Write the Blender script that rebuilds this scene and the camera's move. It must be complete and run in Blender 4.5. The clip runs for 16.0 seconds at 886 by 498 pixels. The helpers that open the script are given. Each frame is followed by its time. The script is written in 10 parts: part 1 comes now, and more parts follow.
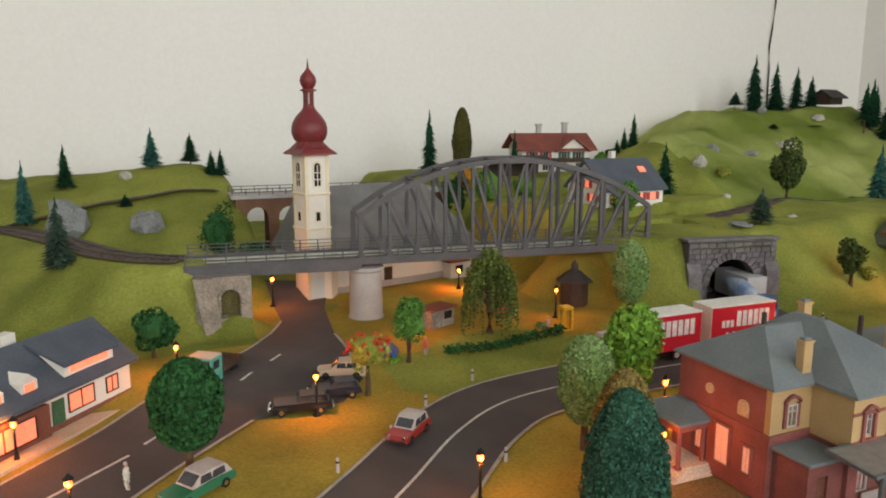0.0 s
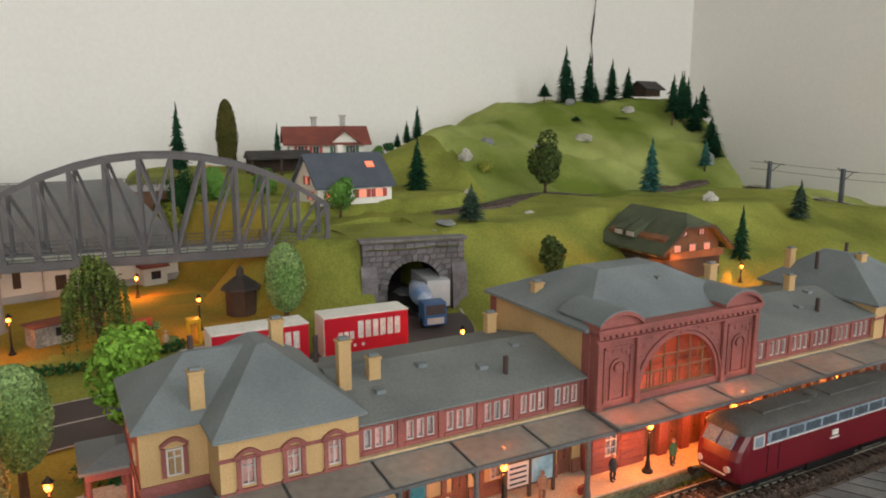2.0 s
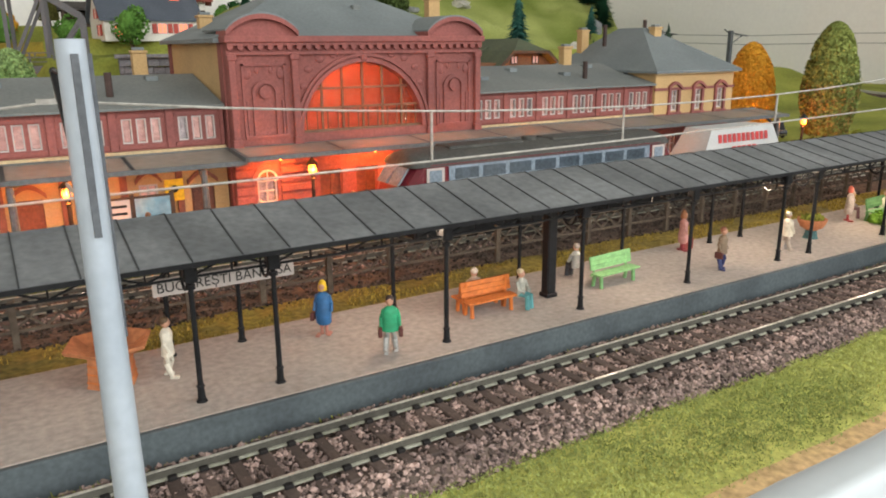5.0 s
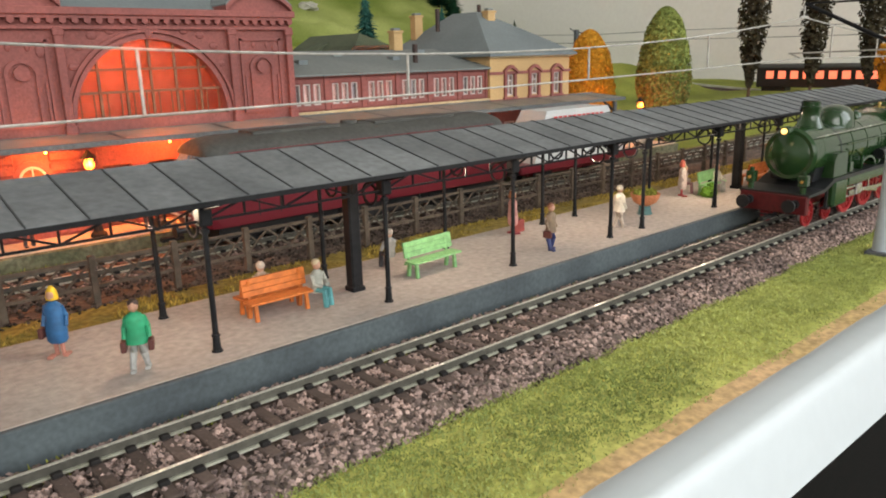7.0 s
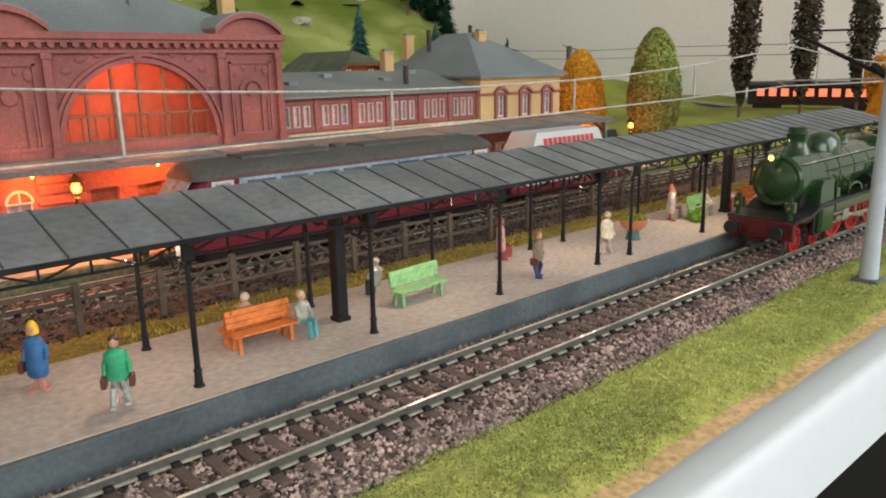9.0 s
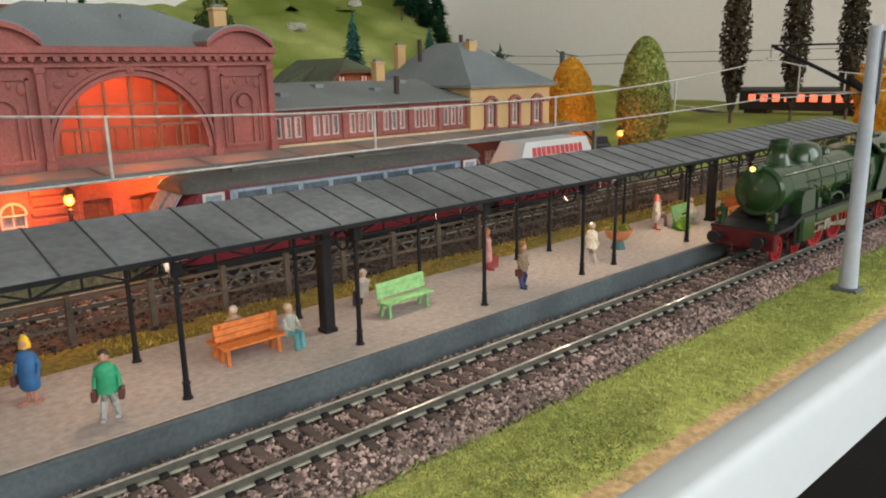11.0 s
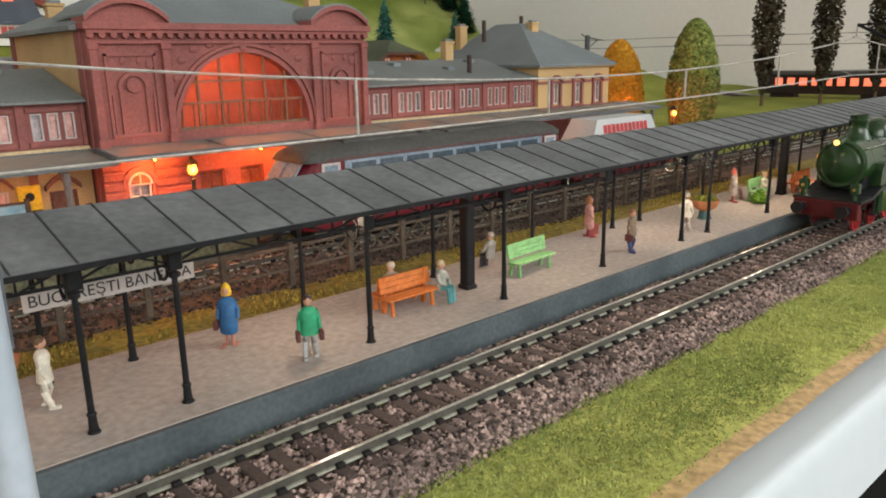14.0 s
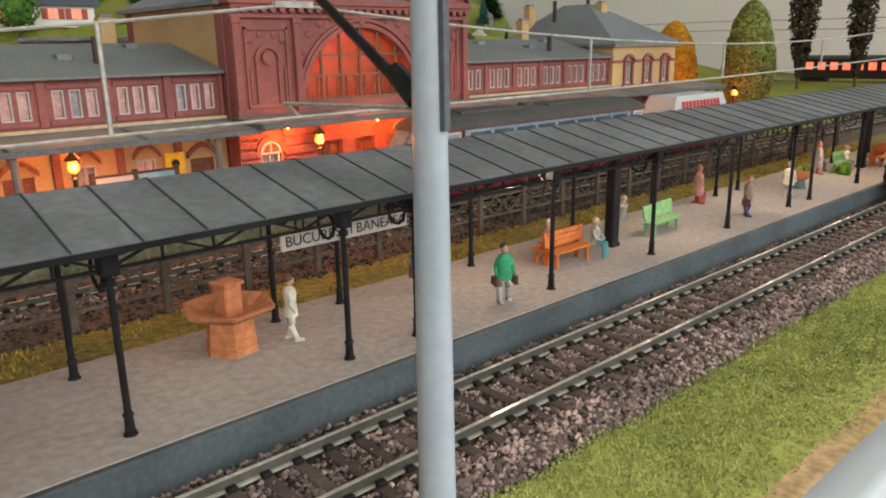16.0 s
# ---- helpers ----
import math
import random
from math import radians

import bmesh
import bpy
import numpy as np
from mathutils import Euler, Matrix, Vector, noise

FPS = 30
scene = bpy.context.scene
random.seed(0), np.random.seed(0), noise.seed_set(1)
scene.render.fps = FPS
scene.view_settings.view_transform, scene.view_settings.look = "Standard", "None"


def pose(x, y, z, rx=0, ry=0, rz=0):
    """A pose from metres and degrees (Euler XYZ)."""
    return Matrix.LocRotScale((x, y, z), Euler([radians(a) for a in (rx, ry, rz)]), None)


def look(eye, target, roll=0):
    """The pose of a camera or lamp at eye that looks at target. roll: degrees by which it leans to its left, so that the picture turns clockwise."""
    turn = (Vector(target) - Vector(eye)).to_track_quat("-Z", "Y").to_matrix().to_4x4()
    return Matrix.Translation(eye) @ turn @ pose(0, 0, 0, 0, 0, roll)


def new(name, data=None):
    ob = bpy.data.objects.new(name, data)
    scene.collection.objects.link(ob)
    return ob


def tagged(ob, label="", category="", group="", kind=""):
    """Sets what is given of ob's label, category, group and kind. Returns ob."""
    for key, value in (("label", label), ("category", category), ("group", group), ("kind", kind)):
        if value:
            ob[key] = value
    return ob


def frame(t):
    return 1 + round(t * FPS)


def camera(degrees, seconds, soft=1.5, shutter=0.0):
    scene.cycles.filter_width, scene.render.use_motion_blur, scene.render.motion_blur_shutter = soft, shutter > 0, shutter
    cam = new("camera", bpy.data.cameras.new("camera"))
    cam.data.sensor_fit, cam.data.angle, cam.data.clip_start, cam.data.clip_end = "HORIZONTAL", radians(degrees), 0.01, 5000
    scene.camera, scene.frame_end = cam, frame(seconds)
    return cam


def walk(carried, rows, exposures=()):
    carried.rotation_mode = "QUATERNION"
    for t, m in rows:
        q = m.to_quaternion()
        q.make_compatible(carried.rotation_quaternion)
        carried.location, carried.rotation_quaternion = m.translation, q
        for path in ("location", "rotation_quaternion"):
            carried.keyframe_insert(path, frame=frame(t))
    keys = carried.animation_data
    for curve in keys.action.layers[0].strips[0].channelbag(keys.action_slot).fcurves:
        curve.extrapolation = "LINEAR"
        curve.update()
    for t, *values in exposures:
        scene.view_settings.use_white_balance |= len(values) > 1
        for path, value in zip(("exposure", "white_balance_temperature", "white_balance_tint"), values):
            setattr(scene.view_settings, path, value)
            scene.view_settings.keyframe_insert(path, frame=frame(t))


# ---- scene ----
cam = camera(61.7, 16.0, soft=1.9)
PATH = [
    (0, (0.04022, -0.00977, 1.13976), (0.8370, 1.7898, 0.7839), 0.092),
    (0.5, (0.10960, -0.01436, 1.13743), (0.9937, 1.7421, 0.7724), -0.007),
    (1, (0.19099, -0.02052, 1.13400), (1.0951, 1.7239, 0.7602), -0.094),
    (1.5, (0.27473, -0.03900, 1.13538), (1.1949, 1.6944, 0.7500), -0.078),
    (2, (0.34888, -0.07565, 1.13565), (1.2843, 1.6530, 0.7657), -0.039),
    (2.5, (0.39781, -0.09976, 1.12982), (1.3385, 1.6243, 0.7517), -0.122),
    (3, (0.43312, -0.11301, 1.11378), (1.3781, 1.6054, 0.7212), -0.197),
    (3.5, (0.46935, -0.11993, 1.09977), (1.4129, 1.5866, 0.6556), -0.246),
    (4, (0.50341, -0.12566, 1.06682), (1.4457, 1.5692, 0.5774), -0.278),
    (4.5, (0.51693, -0.11599, 1.02990), (1.4618, 1.5624, 0.4912), -0.486),
    (5, (0.52882, -0.09850, 1.00302), (1.5369, 1.5466, 0.4762), -0.502),
    (5.2, (0.53592, -0.09059, 0.99429), (1.5972, 1.5192, 0.4630), -0.594),
    (7.3, (0.56954, -0.08497, 0.98560), (1.8548, 1.3628, 0.4836), -1.261),
    (7.5, (0.56897, -0.08441, 0.98611), (1.8558, 1.3618, 0.4836), -1.048),
    (8, (0.56967, -0.08481, 0.98709), (1.8571, 1.3633, 0.4918), -1.087),
    (8.5, (0.57052, -0.08568, 0.98874), (1.8599, 1.3634, 0.5014), -1.083),
    (9, (0.57214, -0.08633, 0.99115), (1.8662, 1.3630, 0.5172), -1.152),
    (9.5, (0.57239, -0.08982, 0.99482), (1.8717, 1.3589, 0.5334), -1.274),
    (12, (0.57058, -0.09213, 0.99537), (1.8743, 1.3494, 0.5238), -1.166),
    (12.5, (0.56313, -0.08779, 0.99429), (1.8641, 1.3545, 0.5178), -1.271),
    (13, (0.55012, -0.08278, 0.99223), (1.8465, 1.3598, 0.5041), -1.153),
    (13.5, (0.53353, -0.07779, 0.99219), (1.8307, 1.3608, 0.4943), -0.914),
    (14, (0.52599, -0.07618, 0.99246), (1.8201, 1.3637, 0.4903), -1.048),
    (14.5, (0.51649, -0.07156, 0.99059), (1.8139, 1.3651, 0.4879), -1.244),
    (15, (0.50317, -0.06776, 0.99109), (1.7953, 1.3706, 0.4798), -1.212),
    (15.5, (0.48950, -0.06107, 0.99006), (1.7835, 1.3727, 0.4705), -0.923),
    (16, (0.47416, -0.05475, 0.98734), (1.7620, 1.3803, 0.4563), -0.968),
]
walk(cam, [(t, look(eye, target, roll)) for t, eye, target, roll in PATH],
     exposures=[(0, -0.1), (1, -0.1), (2, -0.13), (3, -0.08), (4, -0.03), (4.5, 0.03), (5, 0.17), (7.5, 0.12), (9, 0.05), (9.5, 0.08), (12, -0.18), (12.5, 0.04), (13.5, -0.1), (14, -0.05), (16, -0.08)])

# ---- units: the layout is modelled in centimetres, its base board 0.9 m over the room's floor ----
CM, BASE = 0.01, 0.90
rnd = random.Random(7)


def at(x, y, z, rz=0.0):
    """A pose on the layout, from centimetres."""
    return pose(x * CM, y * CM, z * CM + BASE, 0, 0, rz)


class M:
    """Collects vertices (cm) and faces of one mesh."""

    def __init__(self):
        self.v, self.f = [], []

    def add(self, vs, fs):
        n = len(self.v)
        self.v.extend(tuple(p) for p in vs)
        self.f.extend(tuple(i + n for i in f) for f in fs)
        return self

    def box(self, x0, x1, y0, y1, z0, z1, c=0.0):
        if c <= 0:
            vs = [(x, y, z) for x in (x0, x1) for y in (y0, y1) for z in (z0, z1)]
            return self.add(vs, [(0, 1, 3, 2), (4, 6, 7, 5), (0, 4, 5, 1), (2, 3, 7, 6), (0, 2, 6, 4), (1, 5, 7, 3)])
        vs, ix = [], {}
        for sx in (0, 1):
            for sy in (0, 1):
                for sz in (0, 1):
                    for a in range(3):
                        p = [(x0, x1)[sx], (y0, y1)[sy], (z0, z1)[sz]]
                        s = (sx, sy, sz)
                        for b in range(3):
                            if b != a:
                                p[b] += c if s[b] == 0 else -c
                        ix[s, a] = len(vs)
                        vs.append(p)
        fs = []
        for a in range(3):
            b, d = [i for i in range(3) if i != a]
            for s in (0, 1):
                q = []
                for sb, sd in ((0, 0), (1, 0), (1, 1), (0, 1)):
                    k = [0, 0, 0]
                    k[a], k[b], k[d] = s, sb, sd
                    q.append(ix[tuple(k), a])
                fs.append(q)
            for sb in (0, 1):
                for sd in (0, 1):
                    k0, k1 = [0, 0, 0], [0, 0, 0]
                    k0[a], k1[a] = 0, 1
                    for k in (k0, k1):
                        k[b], k[d] = sb, sd
                    k0, k1 = tuple(k0), tuple(k1)
                    fs.append((ix[k0, b], ix[k1, b], ix[k1, d], ix[k0, d]))
        for sx in (0, 1):
            for sy in (0, 1):
                for sz in (0, 1):
                    fs.append([ix[(sx, sy, sz), a] for a in range(3)])
        return self.add(vs, fs)

    def prism(self, poly, axis, a0, a1):
        """A polygon in the other two axes, drawn out along one axis."""
        n = len(poly)

        def at3(u, w, a):
            return {"x": (a, u, w), "y": (u, a, w), "z": (u, w, a)}[axis]

        vs = [at3(u, w, a0) for u, w in poly] + [at3(u, w, a1) for u, w in poly]
        fs = [tuple(range(n)), tuple(range(2 * n - 1, n - 1, -1))]
        fs += [(i, (i + 1) % n, n + (i + 1) % n, n + i) for i in range(n)]
        return self.add(vs, fs)

    def cyl(self, p0, p1, r0, r1=None, n=8, caps=True):
        p0, p1 = Vector(p0), Vector(p1)
        r1 = r0 if r1 is None else r1
        d = (p1 - p0).normalized()
        u = d.orthogonal().normalized()
        w = d.cross(u)
        vs = []
        for p, r in ((p0, r0), (p1, r1)):
            for i in range(n):
                a = 2 * math.pi * i / n
                vs.append(p + (u * math.cos(a) + w * math.sin(a)) * r)
        fs = [(i, (i + 1) % n, n + (i + 1) % n, n + i) for i in range(n)]
        if caps:
            fs += [tuple(range(n - 1, -1, -1)), tuple(range(n, 2 * n))]
        return self.add(vs, fs)

    def beam(self, p0, p1, w, h):
        """A square bar from p0 to p1."""
        p0, p1 = Vector(p0), Vector(p1)
        d = (p1 - p0).normalized()
        side = d.cross(Vector((0, 0, 1)))
        side = side.normalized() if side.length > 1e-4 else Vector((1, 0, 0))
        up = side.cross(d)
        vs = [p + side * (w / 2 * a) + up * (h / 2 * b) for p in (p0, p1) for a, b in ((-1, -1), (1, -1), (1, 1), (-1, 1))]
        return self.add(vs, [(0, 1, 2, 3), (7, 6, 5, 4), (0, 4, 5, 1), (1, 5, 6, 2), (2, 6, 7, 3), (3, 7, 4, 0)])

    def lathe(self, prof, n=16, c=(0, 0, 0), sx=1.0, sy=1.0, turn=0.0):
        """Profile of (radius, height) turned round the z axis."""
        vs = []
        for r, z in prof:
            for i in range(n):
                a = 2 * math.pi * i / n + turn
                vs.append((c[0] + r * sx * math.cos(a), c[1] + r * sy * math.sin(a), c[2] + z))
        fs = [(k * n + i, k * n + (i + 1) % n, (k + 1) * n + (i + 1) % n, (k + 1) * n + i) for k in range(len(prof) - 1) for i in range(n)]
        fs += [tuple(range(n - 1, -1, -1)), tuple(range((len(prof) - 1) * n, len(prof) * n))]
        return self.add(vs, fs)

    def tube(self, pts, r, n=6):
        pts = [Vector(p) for p in pts]
        vs = []
        for k, p in enumerate(pts):
            d = (pts[min(k + 1, len(pts) - 1)] - pts[max(k - 1, 0)]).normalized()
            u = d.cross(Vector((0, 0, 1)))
            u = u.normalized() if u.length > 1e-3 else Vector((1, 0, 0))
            w = u.cross(d)
            rr = r(k / (len(pts) - 1)) if callable(r) else r
            vs += [p + (u * math.cos(2 * math.pi * i / n) + w * math.sin(2 * math.pi * i / n)) * rr for i in range(n)]
        fs = [(k * n + i, k * n + (i + 1) % n, (k + 1) * n + (i + 1) % n, (k + 1) * n + i) for k in range(len(pts) - 1) for i in range(n)]
        fs += [tuple(range(n - 1, -1, -1)), tuple(range((len(pts) - 1) * n, len(pts) * n))]
        return self.add(vs, fs)

    def ball(self, c, rx, ry=None, rz=None, n=10, m=6):
        ry, rz = rx if ry is None else ry, rx if rz is None else rz
        vs = [(c[0], c[1], c[2] - rz)]
        for k in range(1, m):
            b = -math.pi / 2 + math.pi * k / m
            vs += [(c[0] + rx * math.cos(b) * math.cos(2 * math.pi * i / n), c[1] + ry * math.cos(b) * math.sin(2 * math.pi * i / n), c[2] + rz * math.sin(b)) for i in range(n)]
        vs.append((c[0], c[1], c[2] + rz))
        fs = [(0, 1 + (i + 1) % n, 1 + i) for i in range(n)]
        fs += [(1 + k * n + i, 1 + k * n + (i + 1) % n, 1 + (k + 1) * n + (i + 1) % n, 1 + (k + 1) * n + i) for k in range(m - 2) for i in range(n)]
        top = len(vs) - 1
        fs += [(top, 1 + (m - 2) * n + i, 1 + (m - 2) * n + (i + 1) % n) for i in range(n)]
        return self.add(vs, fs)

    def stone(self, c, r, rg, flat=0.8):
        """A rough angular lump of eight faces."""
        dirs = ((1, 0, 0), (-1, 0, 0), (0, 1, 0), (0, -1, 0), (0, 0, 1), (0, 0, -1))
        vs = []
        for d in dirs:
            k = r * rg.uniform(0.65, 1.25)
            vs.append((c[0] + d[0] * k + rg.uniform(-.3, .3) * r, c[1] + d[1] * k + rg.uniform(-.3, .3) * r, c[2] + d[2] * k * flat + rg.uniform(-.2, .2) * r))
        return self.add(vs, [(0, 2, 4), (2, 1, 4), (1, 3, 4), (3, 0, 4), (2, 0, 5), (1, 2, 5), (3, 1, 5), (0, 3, 5)])

    def turned(self, m):
        self.v = [tuple(m @ Vector(p)) for p in self.v]
        return self

    def data(self, name, material, smooth=False):
        me = bpy.data.meshes.new(name)
        me.from_pydata([(x * CM, y * CM, z * CM) for x, y, z in self.v], [], self.f)
        for one in material if isinstance(material, (list, tuple)) else [material]:
            me.materials.append(one)
        if smooth:
            me.polygons.foreach_set("use_smooth", [True] * len(me.polygons))
            me.set_sharp_from_angle(angle=radians(40))
        me.update()
        b = bmesh.new()
        b.from_mesh(me)
        bmesh.ops.recalc_face_normals(b, faces=b.faces)
        b.to_mesh(me)
        b.free()
        return me


def thing(name, label, category, x=0.0, y=0.0, z=0.0, rz=0.0, group="", kind=""):
    """An Empty at the base of a thing, under which its parts are hung."""
    ob = new(name)
    ob.empty_display_size = 0.005
    ob.matrix_basis = at(x, y, z, rz)
    return tagged(ob, label, category, group, kind)


def part(name, m, material, parent, label="", smooth=False):
    """Links a collected mesh as ONE object under a thing or part."""
    ob = new(name, m.data(name, material, smooth))
    ob.parent = parent
    return tagged(ob, label)


def solo(name, m, material, label, category, x=0.0, y=0.0, z=0.0, rz=0.0, group="", kind="", smooth=False):
    """A thing of one mesh."""
    ob = new(name, m.data(name, material, smooth))
    ob.matrix_basis = at(x, y, z, rz)
    return tagged(ob, label, category, group, kind)


def ss(a, b, x):
    t = min(1.0, max(0.0, (x - a) / (b - a)))
    return t * t * (3 - 2 * t)


# ---- materials ----
MATS = {}


def mat(name, c1, c2=None, rough=0.7, metal=0.0, scale=2.0, fine=14.0, bump=0.3, grit=0.25, island=0.0, objrand=0.0, coat=0.0, emit=0.0, emit_col=None, spec=0.32, alpha=1.0, trans=0.0, dist=0.02, place=False):
    """A procedural surface: two colours mixed by a broad and a fine noise (per cm), with fine relief. dist: relief in cm."""
    if name in MATS:
        return MATS[name]
    m = bpy.data.materials.new(name)
    m.use_nodes = True
    nt = m.node_tree
    N, L = nt.nodes, nt.links
    b = N["Principled BSDF"]
    c2 = c2 or tuple(k * 0.78 for k in c1)
    tc = N.new("ShaderNodeTexCoord")
    n1, n2 = N.new("ShaderNodeTexNoise"), N.new("ShaderNodeTexNoise")
    n1.inputs["Scale"].default_value, n2.inputs["Scale"].default_value = scale * 100 / 2.0, fine * 100 / 2.0
    n1.inputs["Detail"].default_value, n2.inputs["Detail"].default_value = 5.0, 3.0
    where = N.new("ShaderNodeNewGeometry").outputs["Position"] if place else tc.outputs["Object"]
    L.new(where, n1.inputs["Vector"])
    L.new(where, n2.inputs["Vector"])
    ramp = N.new("ShaderNodeValToRGB")
    ramp.color_ramp.elements[0].position, ramp.color_ramp.elements[1].position = 0.36, 0.64
    ramp.color_ramp.elements[0].color, ramp.color_ramp.elements[1].color = (*c2, 1), (*c1, 1)
    L.new(n1.outputs["Fac"], ramp.inputs["Fac"])
    mul = N.new("ShaderNodeMix")
    mul.data_type, mul.blend_type = "RGBA", "MULTIPLY"
    mul.inputs["Factor"].default_value = 1.0
    r2 = N.new("ShaderNodeMapRange")
    r2.inputs["From Min"].default_value, r2.inputs["From Max"].default_value = 0.3, 0.7
    r2.inputs["To Min"].default_value, r2.inputs["To Max"].default_value = 1.0 - grit, 1.0 + grit * 0.6
    L.new(n2.outputs["Fac"], r2.inputs["Value"])
    L.new(ramp.outputs["Color"], mul.inputs["A"])
    last = r2.outputs["Result"]
    for amount, node, out in ((island, "ShaderNodeNewGeometry", "Random Per Island"), (objrand, "ShaderNodeObjectInfo", "Random")):
        if amount > 0:
            g, r3, mm = N.new(node), N.new("ShaderNodeMapRange"), N.new("ShaderNodeMath")
            r3.inputs["To Min"].default_value, r3.inputs["To Max"].default_value = 1.0 - amount, 1.0 + amount
            mm.operation = "MULTIPLY"
            L.new(g.outputs[out], r3.inputs["Value"])
            L.new(r3.outputs["Result"], mm.inputs[0])
            L.new(last, mm.inputs[1])
            last = mm.outputs[0]
    L.new(last, mul.inputs["B"])
    L.new(mul.outputs["Result"], b.inputs["Base Color"])
    rr = N.new("ShaderNodeMapRange")
    rr.inputs["To Min"].default_value, rr.inputs["To Max"].default_value = max(0.02, rough - 0.12), min(1.0, rough + 0.12)
    L.new(n1.outputs["Fac"], rr.inputs["Value"])
    L.new(rr.outputs["Result"], b.inputs["Roughness"])
    b.inputs["Metallic"].default_value = metal
    b.inputs["Specular IOR Level"].default_value = spec
    b.inputs["Coat Weight"].default_value = coat
    b.inputs["Coat Roughness"].default_value = 0.12
    b.inputs["Transmission Weight"].default_value = trans
    b.inputs["Alpha"].default_value = alpha
    if bump > 0:
        bp = N.new("ShaderNodeBump")
        bp.inputs["Strength"].default_value, bp.inputs["Distance"].default_value = bump, dist * CM
        L.new(n2.outputs["Fac"], bp.inputs["Height"])
        L.new(bp.outputs["Normal"], b.inputs["Normal"])
    if emit > 0:
        b.inputs["Emission Color"].default_value = (*(emit_col or c1), 1)
        b.inputs["Emission Strength"].default_value = emit
    MATS[name] = m
    return m


# ---- world, daylight and room ----
world = bpy.data.worlds.new("sky")
scene.world = world
world.use_nodes = True
sky = world.node_tree.nodes.new("ShaderNodeTexSky")
sky.sky_type, sky.sun_disc = "NISHITA", False
sky.sun_elevation, sky.sun_rotation = radians(35), radians(120)
world.node_tree.links.new(sky.outputs["Color"], world.node_tree.nodes["Background"].inputs["Color"])
world.node_tree.nodes["Background"].inputs["Strength"].default_value = 0.08


def window_light(name, m, w, h, watts, col):
    """The daylight that comes in through a window's opening."""
    li = bpy.data.lights.new(name, "AREA")
    li.shape, li.size, li.size_y, li.energy, li.color = "RECTANGLE", w, h, watts, col
    ob = new(name, li)
    ob.matrix_basis = m
    return ob


# the room's window behind the viewer and the one in the side wall
window_light("window_daylight", look((-0.3, -2.38, 1.75), (0.8, 0.6, 1.0)), 2.4, 1.4, 62.0, (1.0, 0.98, 0.93))
window_light("side_window_daylight", look((1.9, -1.45, 1.75), (0.4, 0.3, 1.0)), 1.5, 1.4, 30.0, (0.94, 0.98, 1.0))

ORANGE = (1.0, 0.23, 0.035)


def bulb_light(name, x, y, z, watts, col=ORANGE, r=0.25):
    li = bpy.data.lights.new(name, "POINT")
    li.energy, li.color, li.shadow_soft_size = watts, col, r * CM
    ob = new(name, li)
    ob.matrix_basis = at(x, y, z)
    return ob


wall_paint = mat("wall_paint", (0.82, 0.8, 0.77), (0.78, 0.76, 0.73), rough=0.85, scale=0.02, fine=3.0, bump=0.15, grit=0.03)
ceiling_paint = mat("ceiling_paint", (0.82, 0.81, 0.78), rough=0.9, scale=0.02, fine=2.0, bump=0.1, grit=0.02)
# the darkness below the table edge is put into this near-black floor
room_floor = mat("room_floor_dark_wood", (0.009, 0.007, 0.006), (0.006, 0.005, 0.0045), rough=0.9, scale=0.05, fine=2.0, bump=0.2, spec=0.03)

# room: x -200..195, y -250..145 (cm), floor 90 under the base board, ceiling 160 over it
XW, YW, X0R, Y0R, ZC, ZF = 195.0, 145.0, -200.0, -250.0, 160.0, -90.0
solo("floor", M().box(X0R - 12, XW + 12, Y0R - 12, YW + 12, ZF - 8, ZF), room_floor, "wooden room floor, coloured near black for the dark below", "floor", kind="structure")
solo("ceiling", M().box(X0R - 12, XW + 12, Y0R - 12, YW + 12, ZC, ZC + 8), ceiling_paint, "plain white ceiling of the room", "ceiling", kind="structure")
solo("wall_north", M().box(X0R - 12, XW + 12, YW, YW + 12, ZF, ZC), wall_paint, "plain off-white plastered wall behind the layout", "wall", kind="structure")
solo("wall_west", M().box(X0R - 12, X0R, Y0R, YW, ZF, ZC), wall_paint, "plain off-white plastered wall", "wall", kind="structure")
we = M()
for b in ((XW, XW + 12, Y0R, -220, ZF, ZC), (XW, XW + 12, -70, YW, ZF, ZC), (XW, XW + 12, -220, -70, ZF, 15), (XW, XW + 12, -220, -70, 155, ZC)):
    we.box(*b)
solo("wall_east", we, wall_paint, "plain off-white plastered wall beside the layout", "wall", kind="structure")
wsou = M()
for b in ((X0R, -150, Y0R - 12, Y0R, ZF, ZC), (90, XW, Y0R - 12, Y0R, ZF, ZC), (-150, 90, Y0R - 12, Y0R, ZF, 15), (-150, 90, Y0R - 12, Y0R, 155, ZC)):
    wsou.box(*b)
solo("wall_south", wsou, wall_paint, "plain off-white plastered wall with a window opening", "wall", kind="structure")

